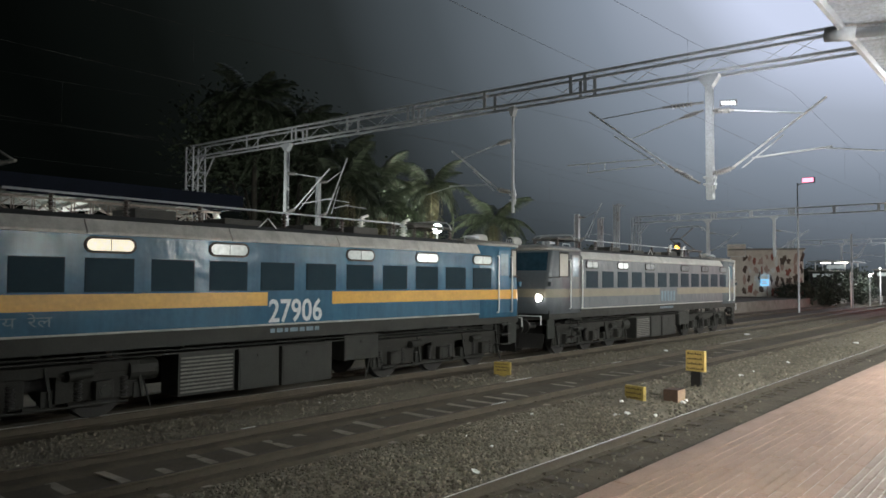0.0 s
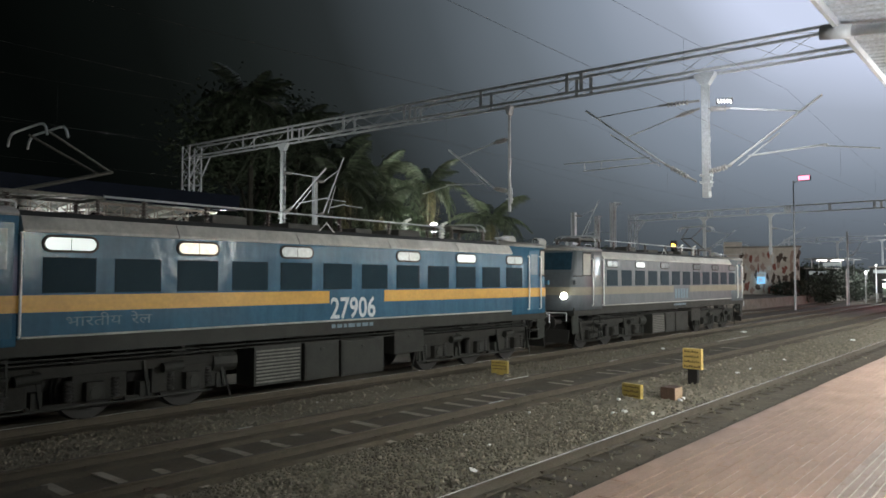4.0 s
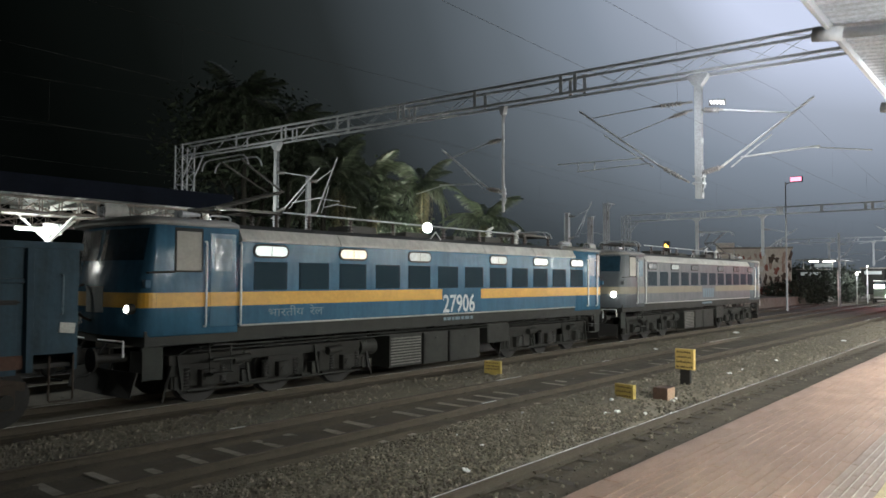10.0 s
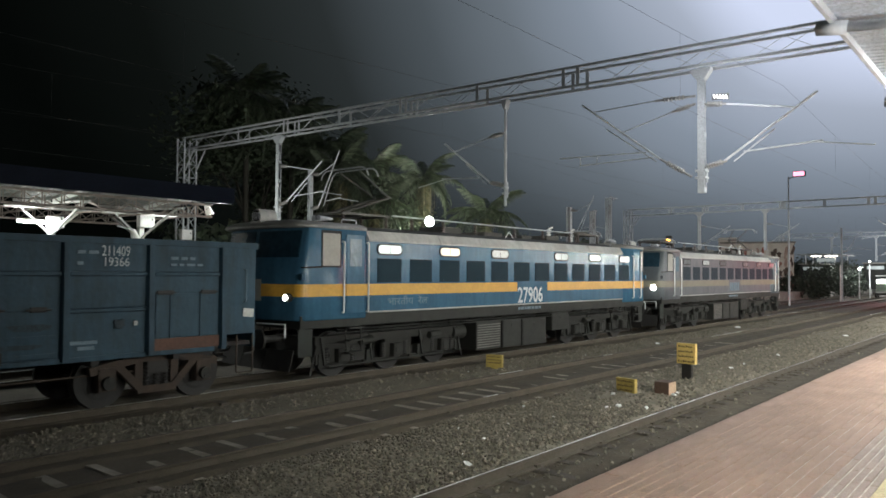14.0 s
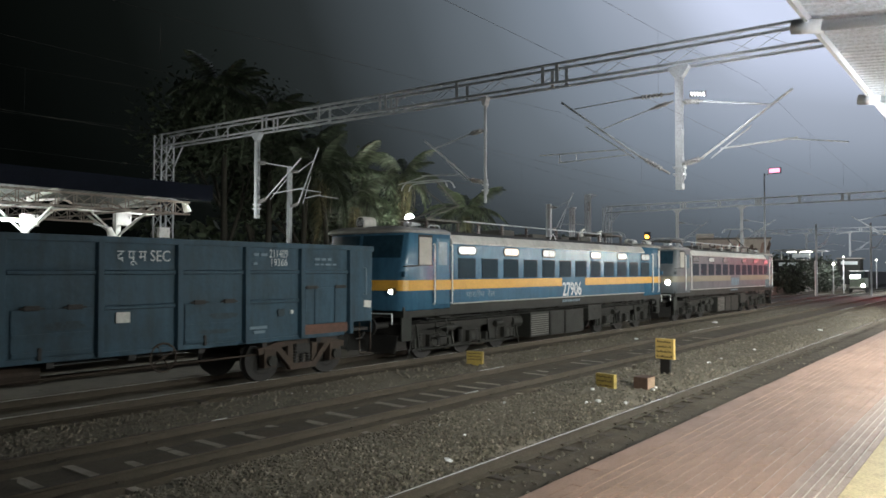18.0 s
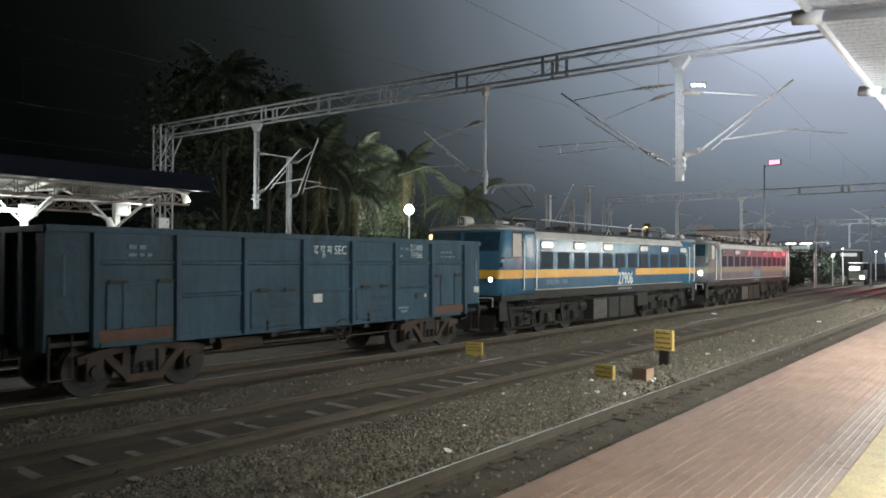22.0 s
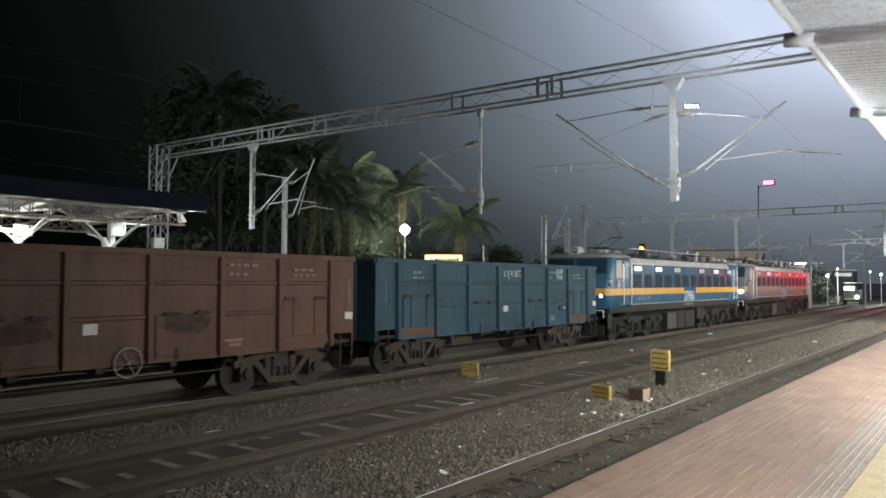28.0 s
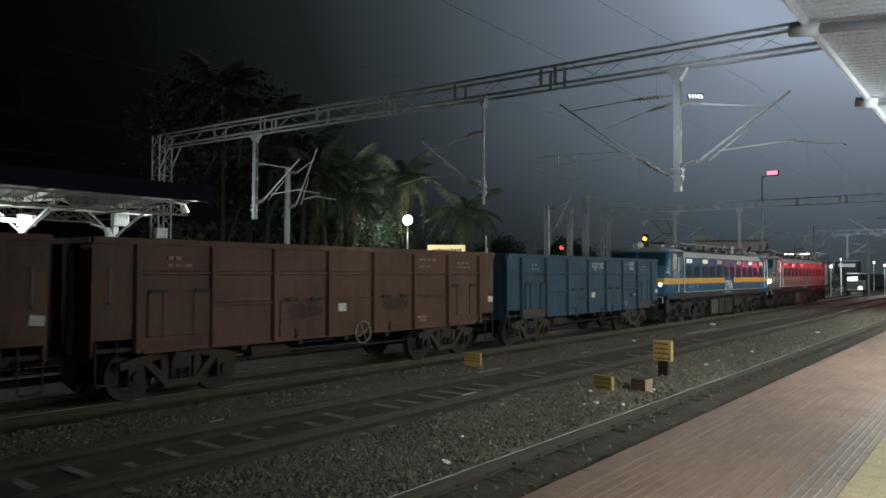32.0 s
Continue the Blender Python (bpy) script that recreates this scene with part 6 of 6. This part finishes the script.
def litter(x, y, size, turn):
    r = random.Random(int(x * 100 + y))
    bm = B()
    bmesh.ops.create_icosphere(bm, subdivisions=2, radius=size * 0.5)
    for v in bm.verts:
        v.co *= 0.62 + 0.6 * r.random()
    ob = part("litter", bm, "paper")
    ob.matrix_world = pose(x, y, hump(x, y) + size * 0.22, 4, -7, turn) @ Matrix.Diagonal((1.5, 0.9, 0.7 if size < 0.115 else 0.13, 1))
    tagged(ob, "crumpled scrap of white paper on the ballast", "litter", "scraps of litter")


for lx, ly, ls, lt in ((8.17, 6.36, 0.127, 60), (9.46, 7.03, 0.07, 0), (14.86, 7.47, 0.10, 10), (13.61, 6.71, 0.11, 60), (13.34, 6.84, 0.09, 30), (13.90, 6.25, 0.09, 5), (15.92, 6.50, 0.11, 50), (16.2, 6.54, 0.09, 20), (14.87, 6.11, 0.05, 0),
                       (21.2, 6.97, 0.15, 15), (38.8, 12.4, 0.34, 10), (35.6, 6.8, 0.26, 0), (12.46, 8.24, 0.08, 40), (15.05, 10.75, 0.10, 0), (22.6, 7.05, 0.07, 30), (10.8, 7.5, 0.05, 10), (11.9, 7.2, 0.06, 70),
                       (27.5, 11.9, 0.2, 20), (9.9, 7.9, 0.05, 0), (26.0, 7.0, 0.12, 30)):
    litter(lx, ly, ls * 0.95, lt)
r_lit = random.Random(12)
for _ in range(14):
    litter(r_lit.uniform(7, 26), r_lit.choice((r_lit.uniform(5.95, 8.7), r_lit.uniform(5.95, 7.2), r_lit.uniform(9.3, 10.6), r_lit.uniform(11.0, 13.0))), r_lit.uniform(0.025, 0.045), r_lit.uniform(0, 180))


# ---- trees ----
def frond_mesh(name, length, droop, leaves, mat, seed):
    r = random.Random(seed)
    vs, fs = [], []

    def spine(f):
        return Vector((length * (f - 0.12 * f * f), 0, length * (0.42 * f - droop * f * f)))
    for k in range(10):
        p, q = spine(k / 10), spine((k + 1) / 10)
        w, w2 = 0.05 * (1 - k / 11), 0.05 * (1 - (k + 1) / 11)
        b = len(vs)
        vs += [(p.x, -w, p.z), (p.x, w, p.z), (q.x, w2, q.z), (q.x, -w2, q.z), (p.x, 0, p.z - w), (q.x, 0, q.z - w2)]
        fs += [(b, b + 1, b + 2, b + 3), (b, b + 3, b + 5, b + 4), (b + 1, b + 4, b + 5, b + 2)]
    for s in (-1, 1):
        for k in range(leaves):
            f = 0.12 + 0.86 * k / leaves + r.uniform(-0.006, 0.006)
            p = spine(f)
            ll = length * 0.26 * math.sin(math.pi * min(1, 0.18 + f * 0.80)) * r.uniform(0.8, 1.1)
            ww = 0.032 * r.uniform(0.8, 1.2)
            d = Vector((0.5, s * 0.85, -0.35 - 0.4 * r.random())).normalized() * ll
            m = p + d * 0.55 + Vector((0, 0, 0.04))
            e = p + d + Vector((0, 0, -ll * 0.35))
            b = len(vs)
            vs += [(p.x - ww, p.y, p.z), (p.x + ww, p.y, p.z), (m.x + ww, m.y, m.z), (m.x - ww, m.y, m.z), tuple(e)]
            fs += [(b, b + 1, b + 2, b + 3), (b + 3, b + 2, b + 4)]
    me = bpy.data.meshes.new(name)
    me.from_pydata(vs, [], fs)
    me.materials.append(M[mat])
    return me


FRONDS = [frond_mesh("frond", 3.6, d, 46, m, k) for k, (d, m) in enumerate(((0.62, "leaf"), (0.85, "leaf"), (1.05, "leaf"), (1.35, "leaf"), (1.5, "dryleaf")))]
SHADED_FRONDS = [frond_mesh("frond", 3.6, d, 46, "shadeleaf", k) for k, d in enumerate((0.62, 0.85, 1.05, 1.35, 1.5))]


def palm(x, y, h, seed, label):
    r = random.Random(seed)
    p = empty("coconut_palm", pose(x, y, -0.25), label, "palm tree", "palms behind the platform")
    lean = Vector((r.uniform(-1, 1), r.uniform(-0.6, 0.6), 0)) * 0.1 * h
    bm = B()
    rings = []
    n = 26
    for k in range(n + 1):
        f = k / n
        c = lean * f * f + Vector((0, 0, h * f))
        rad = 0.20 - 0.07 * f + (0.10 * max(0, 1 - f * 9)) + (0.012 if k % 2 else 0)
        rings.append([bm.verts.new(c + Vector((rad * math.cos(a * math.pi / 5), rad * math.sin(a * math.pi / 5), 0))) for a in range(10)])
    for a, b in zip(rings, rings[1:]):
        for i in range(10):
            bm.faces.new((a[i], a[(i + 1) % 10], b[(i + 1) % 10], b[i]))
    bm.faces.new(rings[-1])
    part("trunk", bm, "bark", p, smooth=True)
    top = lean + Vector((0, 0, h))
    for k in range(22):
        kind = min(3, k // 6) if k < 20 else 4
        f = new("frond", (SHADED_FRONDS if x < 30.5 else FRONDS)[kind])
        f.parent = p
        a = k * 137.5 + r.uniform(-14, 14)
        tilt = (-42, -16, 8, 30, 48)[kind] + r.uniform(-9, 9)
        s = r.uniform(0.85, 1.15)
        f.matrix_basis = pose(*top, 0, tilt, a) @ Matrix.Scale(s, 4)
    bm = B()
    for k in range(7):
        a = k * 0.9
        ball(bm, top + Vector((0.25 * math.cos(a), 0.25 * math.sin(a), -0.28 - 0.1 * (k % 2))), 0.13, 8)
    part("coconuts", bm, "leaf", p, smooth=True)


for px, py, ph, ps in ((31.3, 33.9, 8.9, 1), (30.0, 35.0, 10.4, 2), (37.2, 37.6, 9.8, 3), (41.8, 37.0, 10.0, 4), (45.2, 33.4, 7.4, 5), (28.4, 36.4, 12.4, 6), (26.2, 37.8, 13.6, 7), (34.0, 34.6, 7.4, 9), (39.8, 40.5, 10.0, 13)):
    palm(px, py, ph, ps, "coconut palm with drooping dark green fronds")


def leafy_tree(x, y, h, spread, seed):
    r = random.Random(seed)
    t = empty("broadleaf_tree", pose(x, y, -0.25), "tall dark broadleaf tree with an open crown", "tree", "trees behind the platform")
    bm = B()
    limbs = []

    def grow(p, d, length, rad, depth):
        q = p + d * length
        rod(bm, p, q, rad, 7, rad * 0.65)
        if depth == 0:
            limbs.append(q)
            return
        for _ in range(3):
            nd = (d + Vector((r.uniform(-1, 1), r.uniform(-1, 1), r.uniform(-0.2, 0.7))) * 0.75).normalized()
            grow(q, nd, length * r.uniform(0.6, 0.85), rad * 0.6, depth - 1)
    grow(Vector((0, 0, 0)), Vector((0, 0, 1)), h * 0.32, 0.28, 4)
    part("trunk", bm, "bark", t)
    vs, fs = [], []
    for q in limbs:
        for _ in range(130):
            c = q + Vector((r.gauss(0, 1), r.gauss(0, 1), r.gauss(0, 0.8))) * spread * 0.16
            u = Vector((r.uniform(-1, 1), r.uniform(-1, 1), r.uniform(-0.6, 0.6))).normalized() * r.uniform(0.12, 0.30)
            v = u.cross(Vector((r.uniform(-1, 1), r.uniform(-1, 1), 1))).normalized() * u.length * 0.5
            b = len(vs)
            vs += [tuple(c - u), tuple(c + v), tuple(c + u), tuple(c - v)]
            fs.append((b, b + 1, b + 2, b + 3))
    joined("crown", vs, fs, "treeleaf", t)


for tx, ty, th, tsp, ts in ((30.6, 41.0, 15.0, 7, 2), (37.5, 44.0, 12.0, 7, 3), (27.6, 39.5, 13.0, 6, 12), (33.4, 38.2, 9.5, 6, 14), (37.6, 40.6, 8.5, 6, 15), (43.0, 41.0, 8.0, 6, 16), (50.0, 46.0, 5.5, 5, 4), (58.0, 44.0, 5.0, 5, 5), (70.0, 46.0, 5.5, 5, 6), (82.0, 44.0, 5.5, 5, 8)):
    leafy_tree(tx, ty, th, tsp, ts)


def far_hedge():
    g = np.random.default_rng(9)
    vs, fs = [], []
    for _ in range(34000):
        x = g.uniform(-20, 230)
        top = (6.0 if 27 < x < 52 else 4.6 if x >= 52 else 2.2) + 1.6 * noise.noise((x * 0.12, 1, 0)) + 1.2 * noise.noise((x * 0.5, 4, 0))
        c = np.array((x, 48 + g.uniform(-1.5, 3) - 0.08 * max(0, x - 80), g.uniform(-0.2, 1) * top))
        u = g.normal(0, 0.22, 3)
        v = np.cross(u, g.normal(0, 1, 3))
        v = v / (np.linalg.norm(v) + 1e-6) * np.linalg.norm(u) * 0.6
        b = len(vs)
        vs += [tuple(c - u), tuple(c + v), tuple(c + u), tuple(c - v)]
        fs.append((b, b + 1, b + 2, b + 3))
    tagged(joined("far_hedge", vs, fs, "treeleaf"), "dark ragged hedge far behind the platform", "hedge", kind="stuff")


far_hedge()


# ---- far end of the station ----
def painted_building():
    b = empty("painted_building", pose(91, 27, 0, 0, 0, 15), "low building with a pale painted facade in red and white panels", "building")
    bm = B()
    box(bm, 0, 6, -4.2, 3.8, -0.3, 6.4)
    part("wall", bm, "facade", b)
    bm = B()
    box(bm, -0.25, 6.2, -4.4, 4.0, 6.4, 6.6, 0.03)
    part("roof", bm, "concrete", b)
    r = random.Random(3)
    # a mural of tall curling shapes in cream, brown and faded red
    for i in range(11):
        for j in range(4):
            y, z = -3.95 + i * 0.62 + r.uniform(-0.15, 0.15), 1.5 + j * 1.28 + r.uniform(-0.3, 0.3)
            wide, high, lean, turn = r.uniform(0.16, 0.42), r.uniform(0.45, 0.95), r.uniform(-0.35, 0.35), r.uniform(0, 9)
            bm = B()
            ring = []
            for k in range(22):
                q = k * math.pi / 11
                f = 0.72 + 0.55 * noise.noise((math.cos(q) * 1.6 + turn, math.sin(q) * 1.6, i)) + 0.22 * noise.noise((math.cos(q) * 5, math.sin(q) * 5 + turn, j))
                ring.append((y + wide * f * math.cos(q) + lean * high * math.sin(q) * 0.5, min(6.35, max(0.6, z + high * f * math.sin(q)))))
            proud = -0.012 - 0.006 * ((i * 4 + j) % 7)
            front = [bm.verts.new((proud, a, c)) for a, c in ring]
            back = [bm.verts.new((0.01, a, c)) for a, c in ring]
            bm.faces.new(front)
            for k in range(22):
                bm.faces.new((front[k], front[(k + 1) % 22], back[(k + 1) % 22], back[k]))
            bmesh.ops.recalc_face_normals(bm, faces=bm.faces[:])
            part("painted_shape", bm, r.choice(("facadered", "white", "facadedark", "facadered", "facadepink", "facadedark")), b)
    bm = B()
    box(bm, -0.12, 0.0, 2.1, 4.1, 5.65, 7.1, 0.02)
    part("roof_board", bm, "facade", b, "faded board that stands above the roof's edge")
    bm = B()
    for a, c, d, f in ((2.04, 4.16, 7.06, 7.16), (2.04, 4.16, 5.6, 5.7), (2.04, 2.14, 5.7, 7.06), (4.06, 4.16, 5.7, 7.06)):
        box(bm, -0.15, -0.121, a, c, d, f)
    part("board_frame", bm, "white", b)
    sb = empty("sign_box", pose(0, 0, 0), "", "")
    sb.parent = b
    bm = B()
    box(bm, -0.35, -0.05, -0.45, 0.45, 2.1, 3.4, 0.02)
    part("box_body", bm, "bluesign", sb, "small glowing blue sign")
    bm = B()
    box(bm, -0.365, -0.35, -0.43, 0.43, 2.92, 3.38)
    part("white_field", bm, "windim", sb)
    for k in range(2):
        bm = B()
        box(bm, -0.365, -0.35, -0.28 + 0.1 * k, 0.3, 2.35 + k * 0.24, 2.47 + k * 0.24)
        part("line_of_letters", bm, "windim", sb)


M["facade"] = material("pale_painted_facade", (0.74, 0.69, 0.62), 0.8, other=(0.52, 0.46, 0.40), scale=1, amount=0.7, fine=20, bump=0.2)
M["facadedark"] = material("dark_brown_mural_paint", (0.10, 0.075, 0.06), 0.8, other=(0.20, 0.13, 0.10), scale=2, amount=0.7, fine=20, bump=0.2)
M["facadered"] = material("faded_red_panel", (0.35, 0.12, 0.09), 0.8, other=(0.22, 0.1, 0.08), scale=2, amount=0.7, fine=20, bump=0.2)
M["facadepink"] = material("faded_pinkish_panel", (0.5, 0.36, 0.31), 0.8, other=(0.36, 0.24, 0.2), scale=2, amount=0.7, fine=20, bump=0.2)
M["bluesign"] = material("glowing_blue_sign", (0.05, 0.3, 0.6), 0.4, glow=(0.28, 0.62, 0.95), strength=0.8, bump=0)
painted_building()


def railcar():
    """A small inspection car that waits far ahead on the train's track with its lamps lit."""
    c = empty("inspection_railcar", pose(98.0, Y_TRAIN, 0), "small pale green inspection railcar with a lit headlamp", "railcar")
    bm = B()
    box(bm, 0, 2.6, -0.80, 0.80, 0.62, 1.75, 0.08)
    part("body", bm, "palegreen", c)
    bm = B()
    hull(bm, [(x, y, z) for x, z in ((0.12, 1.75), (0.40, 2.55), (2.5, 2.55), (2.58, 1.75)) for y in (-0.76, 0.76)])
    part("cabin", bm, "glass", c)
    bm = B()
    box(bm, 0.25, 2.65, -0.85, 0.85, 2.55, 2.64, 0.03)
    part("roof", bm, "white", c)
    bm = B()
    box(bm, -0.06, 0.02, -0.30, 0.70, 1.76, 2.10, 0.05)
    part("headlamp", bm, "headlit", c)
    bm = B()
    rod(bm, (-0.05, -0.62, 0.85), (0.0, -0.62, 0.85), 0.2, 14)
    part("marker_lamp", bm, "headlit", c)
    bm = B()
    box(bm, -0.12, -0.02, -0.75, 0.75, 0.55, 0.72, 0.02)
    part("bumper", bm, "white", c)
    for x in (0.6, 2.0):
        for s in (-1, 1):
            bm = B()
            rod(bm, (x, s * 0.8, 0.33), (x, s * 0.93, 0.33), 0.33, 20)
            part("wheel", bm, "iron", c)
    bm = B()
    box(bm, 0.2, 2.4, -0.78, 0.78, 0.38, 0.64)
    part("frame", bm, "iron", c)


M["palegreen"] = material("pale_green_paint", (0.26, 0.31, 0.26), 0.5, other=(0.07, 0.09, 0.08), scale=3, fine=20, bump=0.05)
railcar()
stake(87.2, 17.1, -0.3, 3.7)
stake(101.0, 16.6, -0.3, 4.0)


def kiosk(x, y, w, h, label):
    k = empty("platform_kiosk", pose(x, y, 0.8), label, "kiosk", "kiosks on the far platform")
    bm = B()
    box(bm, 0, 2.5, -w / 2, w / 2, 0, h)
    part("wall", bm, "grime", k)
    bm = B()
    box(bm, -0.4, 2.7, -w / 2 - 0.2, w / 2 + 0.2, h, h + 0.14)
    part("roof", bm, "concrete", k)
    bm = B()
    box(bm, -0.03, 0.02, -w / 2 + 0.3, w / 2 - 0.3, h - 0.75, h - 0.3)
    part("lit_panel", bm, "windim", k)
    for s in (-1, 1):
        bm = B()
        rod(bm, (-0.35, s * w / 2, 0), (-0.35, s * w / 2, h), 0.05, 8)
        part("post", bm, "grime", k)


kiosk(104, 23.5, 3.2, 3.2, "dim kiosk with a pale sign panel on the platform")
kiosk(110, 17.4, 2.6, 3.4, "dim shelter with pale posts beside the track")
kiosk(116, 22.0, 3.0, 3.0, "dim kiosk with a pale sign panel on the platform")


def far_shelter():
    f = empty("platform_shelter", pose(112, 23.6, 0.8), "far platform shelter with bright tube lights under its roof", "shelter")
    bm = B()
    hull(bm, [(x, y, z) for x in (-5, 5) for y, z in ((-2.6, 4.55), (2.6, 4.55), (0, 4.75), (-2.6, 4.65), (2.6, 4.65))])
    part("roof", bm, "oldsheet", f)
    for x in (-4, 0, 4):
        for y in (-1.8, 1.8):
            bm = B()
            rod(bm, (x, y, 0), (x, y, 4.55), 0.07, 8)
            part("post", bm, "white", f)
    for x, y in ((-4.4, -1.6), (-3.6, 0.6), (-2.0, -0.8)):
        bm = B()
        box(bm, x - 0.1, x + 0.1, y - 0.6, y + 0.6, 4.36, 4.46, 0.02)
        part("tube_light", bm, "farlamp", f)
    bm = B()
    box(bm, -4.9, -4.8, -1.9, 0.2, 3.6, 4.1, 0.01)
    part("sign_panel", bm, "windim", f)


M["farlamp"] = material("glowing_far_lamp", (0.9, 0.9, 0.85), 0.3, glow=(1.0, 0.95, 0.85), strength=6, bump=0)
far_shelter()
for k, (lx, ly, lz) in enumerate(((98, 17.2, 3.4), (120, 19.5, 4.0), (130, 16.8, 4.3), (105, 12.4, 3.6), (140, 23.0, 5.0))):
    pole_lamp(lx, ly, lz, 0.13, "farlamp", "far lamp post with a small bright lamp")


def bush(x, y, wide, high, seed):
    g = np.random.default_rng(seed)
    vs, fs = [], []
    t = empty("bush", pose(x, y, -0.25), "dark ragged bush beside the tracks", "bush", "bushes near the station's end")
    bm = B()
    for k in range(5):
        a = k * 1.26
        rod(bm, (0, 0, 0), (wide * 0.3 * math.cos(a), wide * 0.3 * math.sin(a), high * 0.6), 0.05, 6, 0.02)
    part("stems", bm, "bark", t)
    for _ in range(1500):
        d = g.normal(0, 1, 3)
        d = d / np.linalg.norm(d) * g.uniform(0.35, 1.0) ** 0.5 * (1 + 0.35 * noise.noise((d[0] * 1.5, d[1] * 1.5, d[2] * 1.5 + seed)))
        c = np.array((d[0] * wide / 2, d[1] * wide / 2, high * 0.55 + d[2] * high * 0.5))
        u = g.normal(0, 0.09, 3)
        v = np.cross(u, g.normal(0, 1, 3))
        v = v / (np.linalg.norm(v) + 1e-6) * np.linalg.norm(u) * 0.6
        b = len(vs)
        vs += [tuple(c - u), tuple(c + v), tuple(c + u), tuple(c - v)]
        fs.append((b, b + 1, b + 2, b + 3))
    joined("leaves", vs, fs, "bushleaf", t)


for k, (bx, by, bw, bh) in enumerate(((88, 22.6, 4.5, 2.8), (92, 20.6, 3.6, 2.2), (97, 21.0, 4.5, 4.2), (101, 18.9, 4.0, 3.4), (107, 20.5, 5.0, 4.8), (112, 26.0, 6.0, 5.5))):
    bush(bx, by, bw, bh, k)


# ---- paving of the near platform: narrow pavers in rows along the edge ----
def pavers():
    def rows():
        y = Y_EDGE - 0.170
        while y > 1.56:
            yield y, 0.098, "paver"
            y -= 0.1035
        while y > 1.13:
            yield y, 0.064, "tactile"
            y -= 0.075
    one = {}
    for kind, wy in (("paver", 0.098), ("tactile", 0.064)):
        bm = B()
        L = 0.41 if kind == "paver" else 0.30
        top, bot = [], []
        for sx, sy in ((-1, -1), (1, -1), (1, 1), (-1, 1)):
            top.append(bm.verts.new((sx * (L / 2 - 0.0022), sy * (wy / 2 - 0.006), 0)))
            bot.append(bm.verts.new((sx * (L / 2 - 0.0008), sy * (wy / 2 - 0.002), -0.012)))
        base = [bm.verts.new((v.co.x, v.co.y, -0.05)) for v in bot]
        bm.faces.new(top)
        for i in range(4):
            j = (i + 1) % 4
            bm.faces.new((bot[i], bot[j], top[j], top[i]))
            bm.faces.new((base[i], base[j], bot[j], bot[i]))
        me = bpy.data.meshes.new(kind + "_stone")
        bmesh.ops.recalc_face_normals(bm, faces=bm.faces[:])
        bm.to_mesh(me)
        bm.free()
        me.materials.append(M["paver"] if kind == "paver" else M["tactile"])
        one[kind] = (me, L, [v.co[:] for v in me.vertices], [p.vertices[:] for p in me.polygons])
    r = random.Random(11)
    rest = {"paver": ([], []), "tactile": ([], [])}
    singles = 0
    for n, (y, wy, kind) in enumerate(rows()):
        me, L, vs, fs = one[kind]
        x = -5.0 + (L / 2 if n % 2 else 0)
        while x < 46:
            dz, tilt = r.uniform(-0.003, 0.003), r.uniform(-0.5, 0.5)
            if 6.2 < x < 9.3 and kind == "paver" and 1.5 < y < 3.1 and singles < 290:
                o = new("paver", me)
                o.parent = PLAT
                o.matrix_basis = pose(x, y - wy / 2, Z_PLAT + dz, tilt, r.uniform(-0.3, 0.3), 0)
                singles += 1
            else:
                V, F = rest[kind]
                b = len(V)
                V.extend([(a + x, c + y - wy / 2, d + Z_PLAT + dz + c * math.tan(radians(tilt))) for a, c, d in vs])
                F.extend([tuple(b + k for k in f) for f in fs])
            x += L
    for kind in rest:
        tagged(joined("pavers_beyond" if kind == "paver" else "ribbed_strip", *rest[kind], "paver_rest" if kind == "paver" else "tactile", PLAT), kind="stuff")


M["paver_rest"] = per_piece(material("pinkish_brown_paver_far", (0.335, 0.214, 0.151), 0.5, other=(0.222, 0.144, 0.104), scale=1.6, amount=0.7, fine=50, bump=0.25), 0.93, 1.07, True)
per_piece(M["paver"], 0.93, 1.07)
M["tactile"] = per_piece(material("pinkish_ribbed_tile", (0.315, 0.232, 0.184), 0.45, other=(0.225, 0.16, 0.125), scale=1.6, amount=0.7, fine=50, bump=0.2), 0.95, 1.06, True)
pavers()
bm = B()
box(bm, -5.2, 46, 1.13, Y_EDGE - 0.170, Z_PLAT - 0.055, Z_PLAT - 0.011)
part("joint_bed", bm, "pavergap", PLAT, "joints between the pavers, pale to stand in for glints")
bm = B()
box(bm, -30, 160, 0.70, 1.125, Z_PLAT - 0.06, Z_PLAT + 0.002)
part("yellow_line", bm, "lineyellow", PLAT, "worn yellow safety line on the platform")
bm = B()
box(bm, -30, 160, -9, 0.695, Z_PLAT - 0.06, Z_PLAT - 0.002)
part("inner_paving", bm, "paver_rest", PLAT, "pinkish inner paving")
bm = B()
box(bm, -30, -5.2, 1.13, Y_EDGE - 0.170, Z_PLAT - 0.06, Z_PLAT - 0.002)
box(bm, 46, 160, 1.13, Y_EDGE - 0.170, Z_PLAT - 0.06, Z_PLAT - 0.002)
part("plain_paving", bm, "paver_rest", PLAT)


def motions():
    times = [0.5 * k for k in range(65)]
    for thing in (LOCO_1, LOCO_2, *WAGONS):
        x0 = thing.matrix_world.translation.x
        walk(thing, [(t, pose(x0 + rolled(t), Y_TRAIN, 0)) for t in times])
    quarter = [0.25 * k for k in range(129)]
    for w, x, z, r in WHEELS:
        walk(w, [(t, pose(x, 0, z, 0, math.degrees(rolled(t) / r), 0)) for t in quarter])


motions()
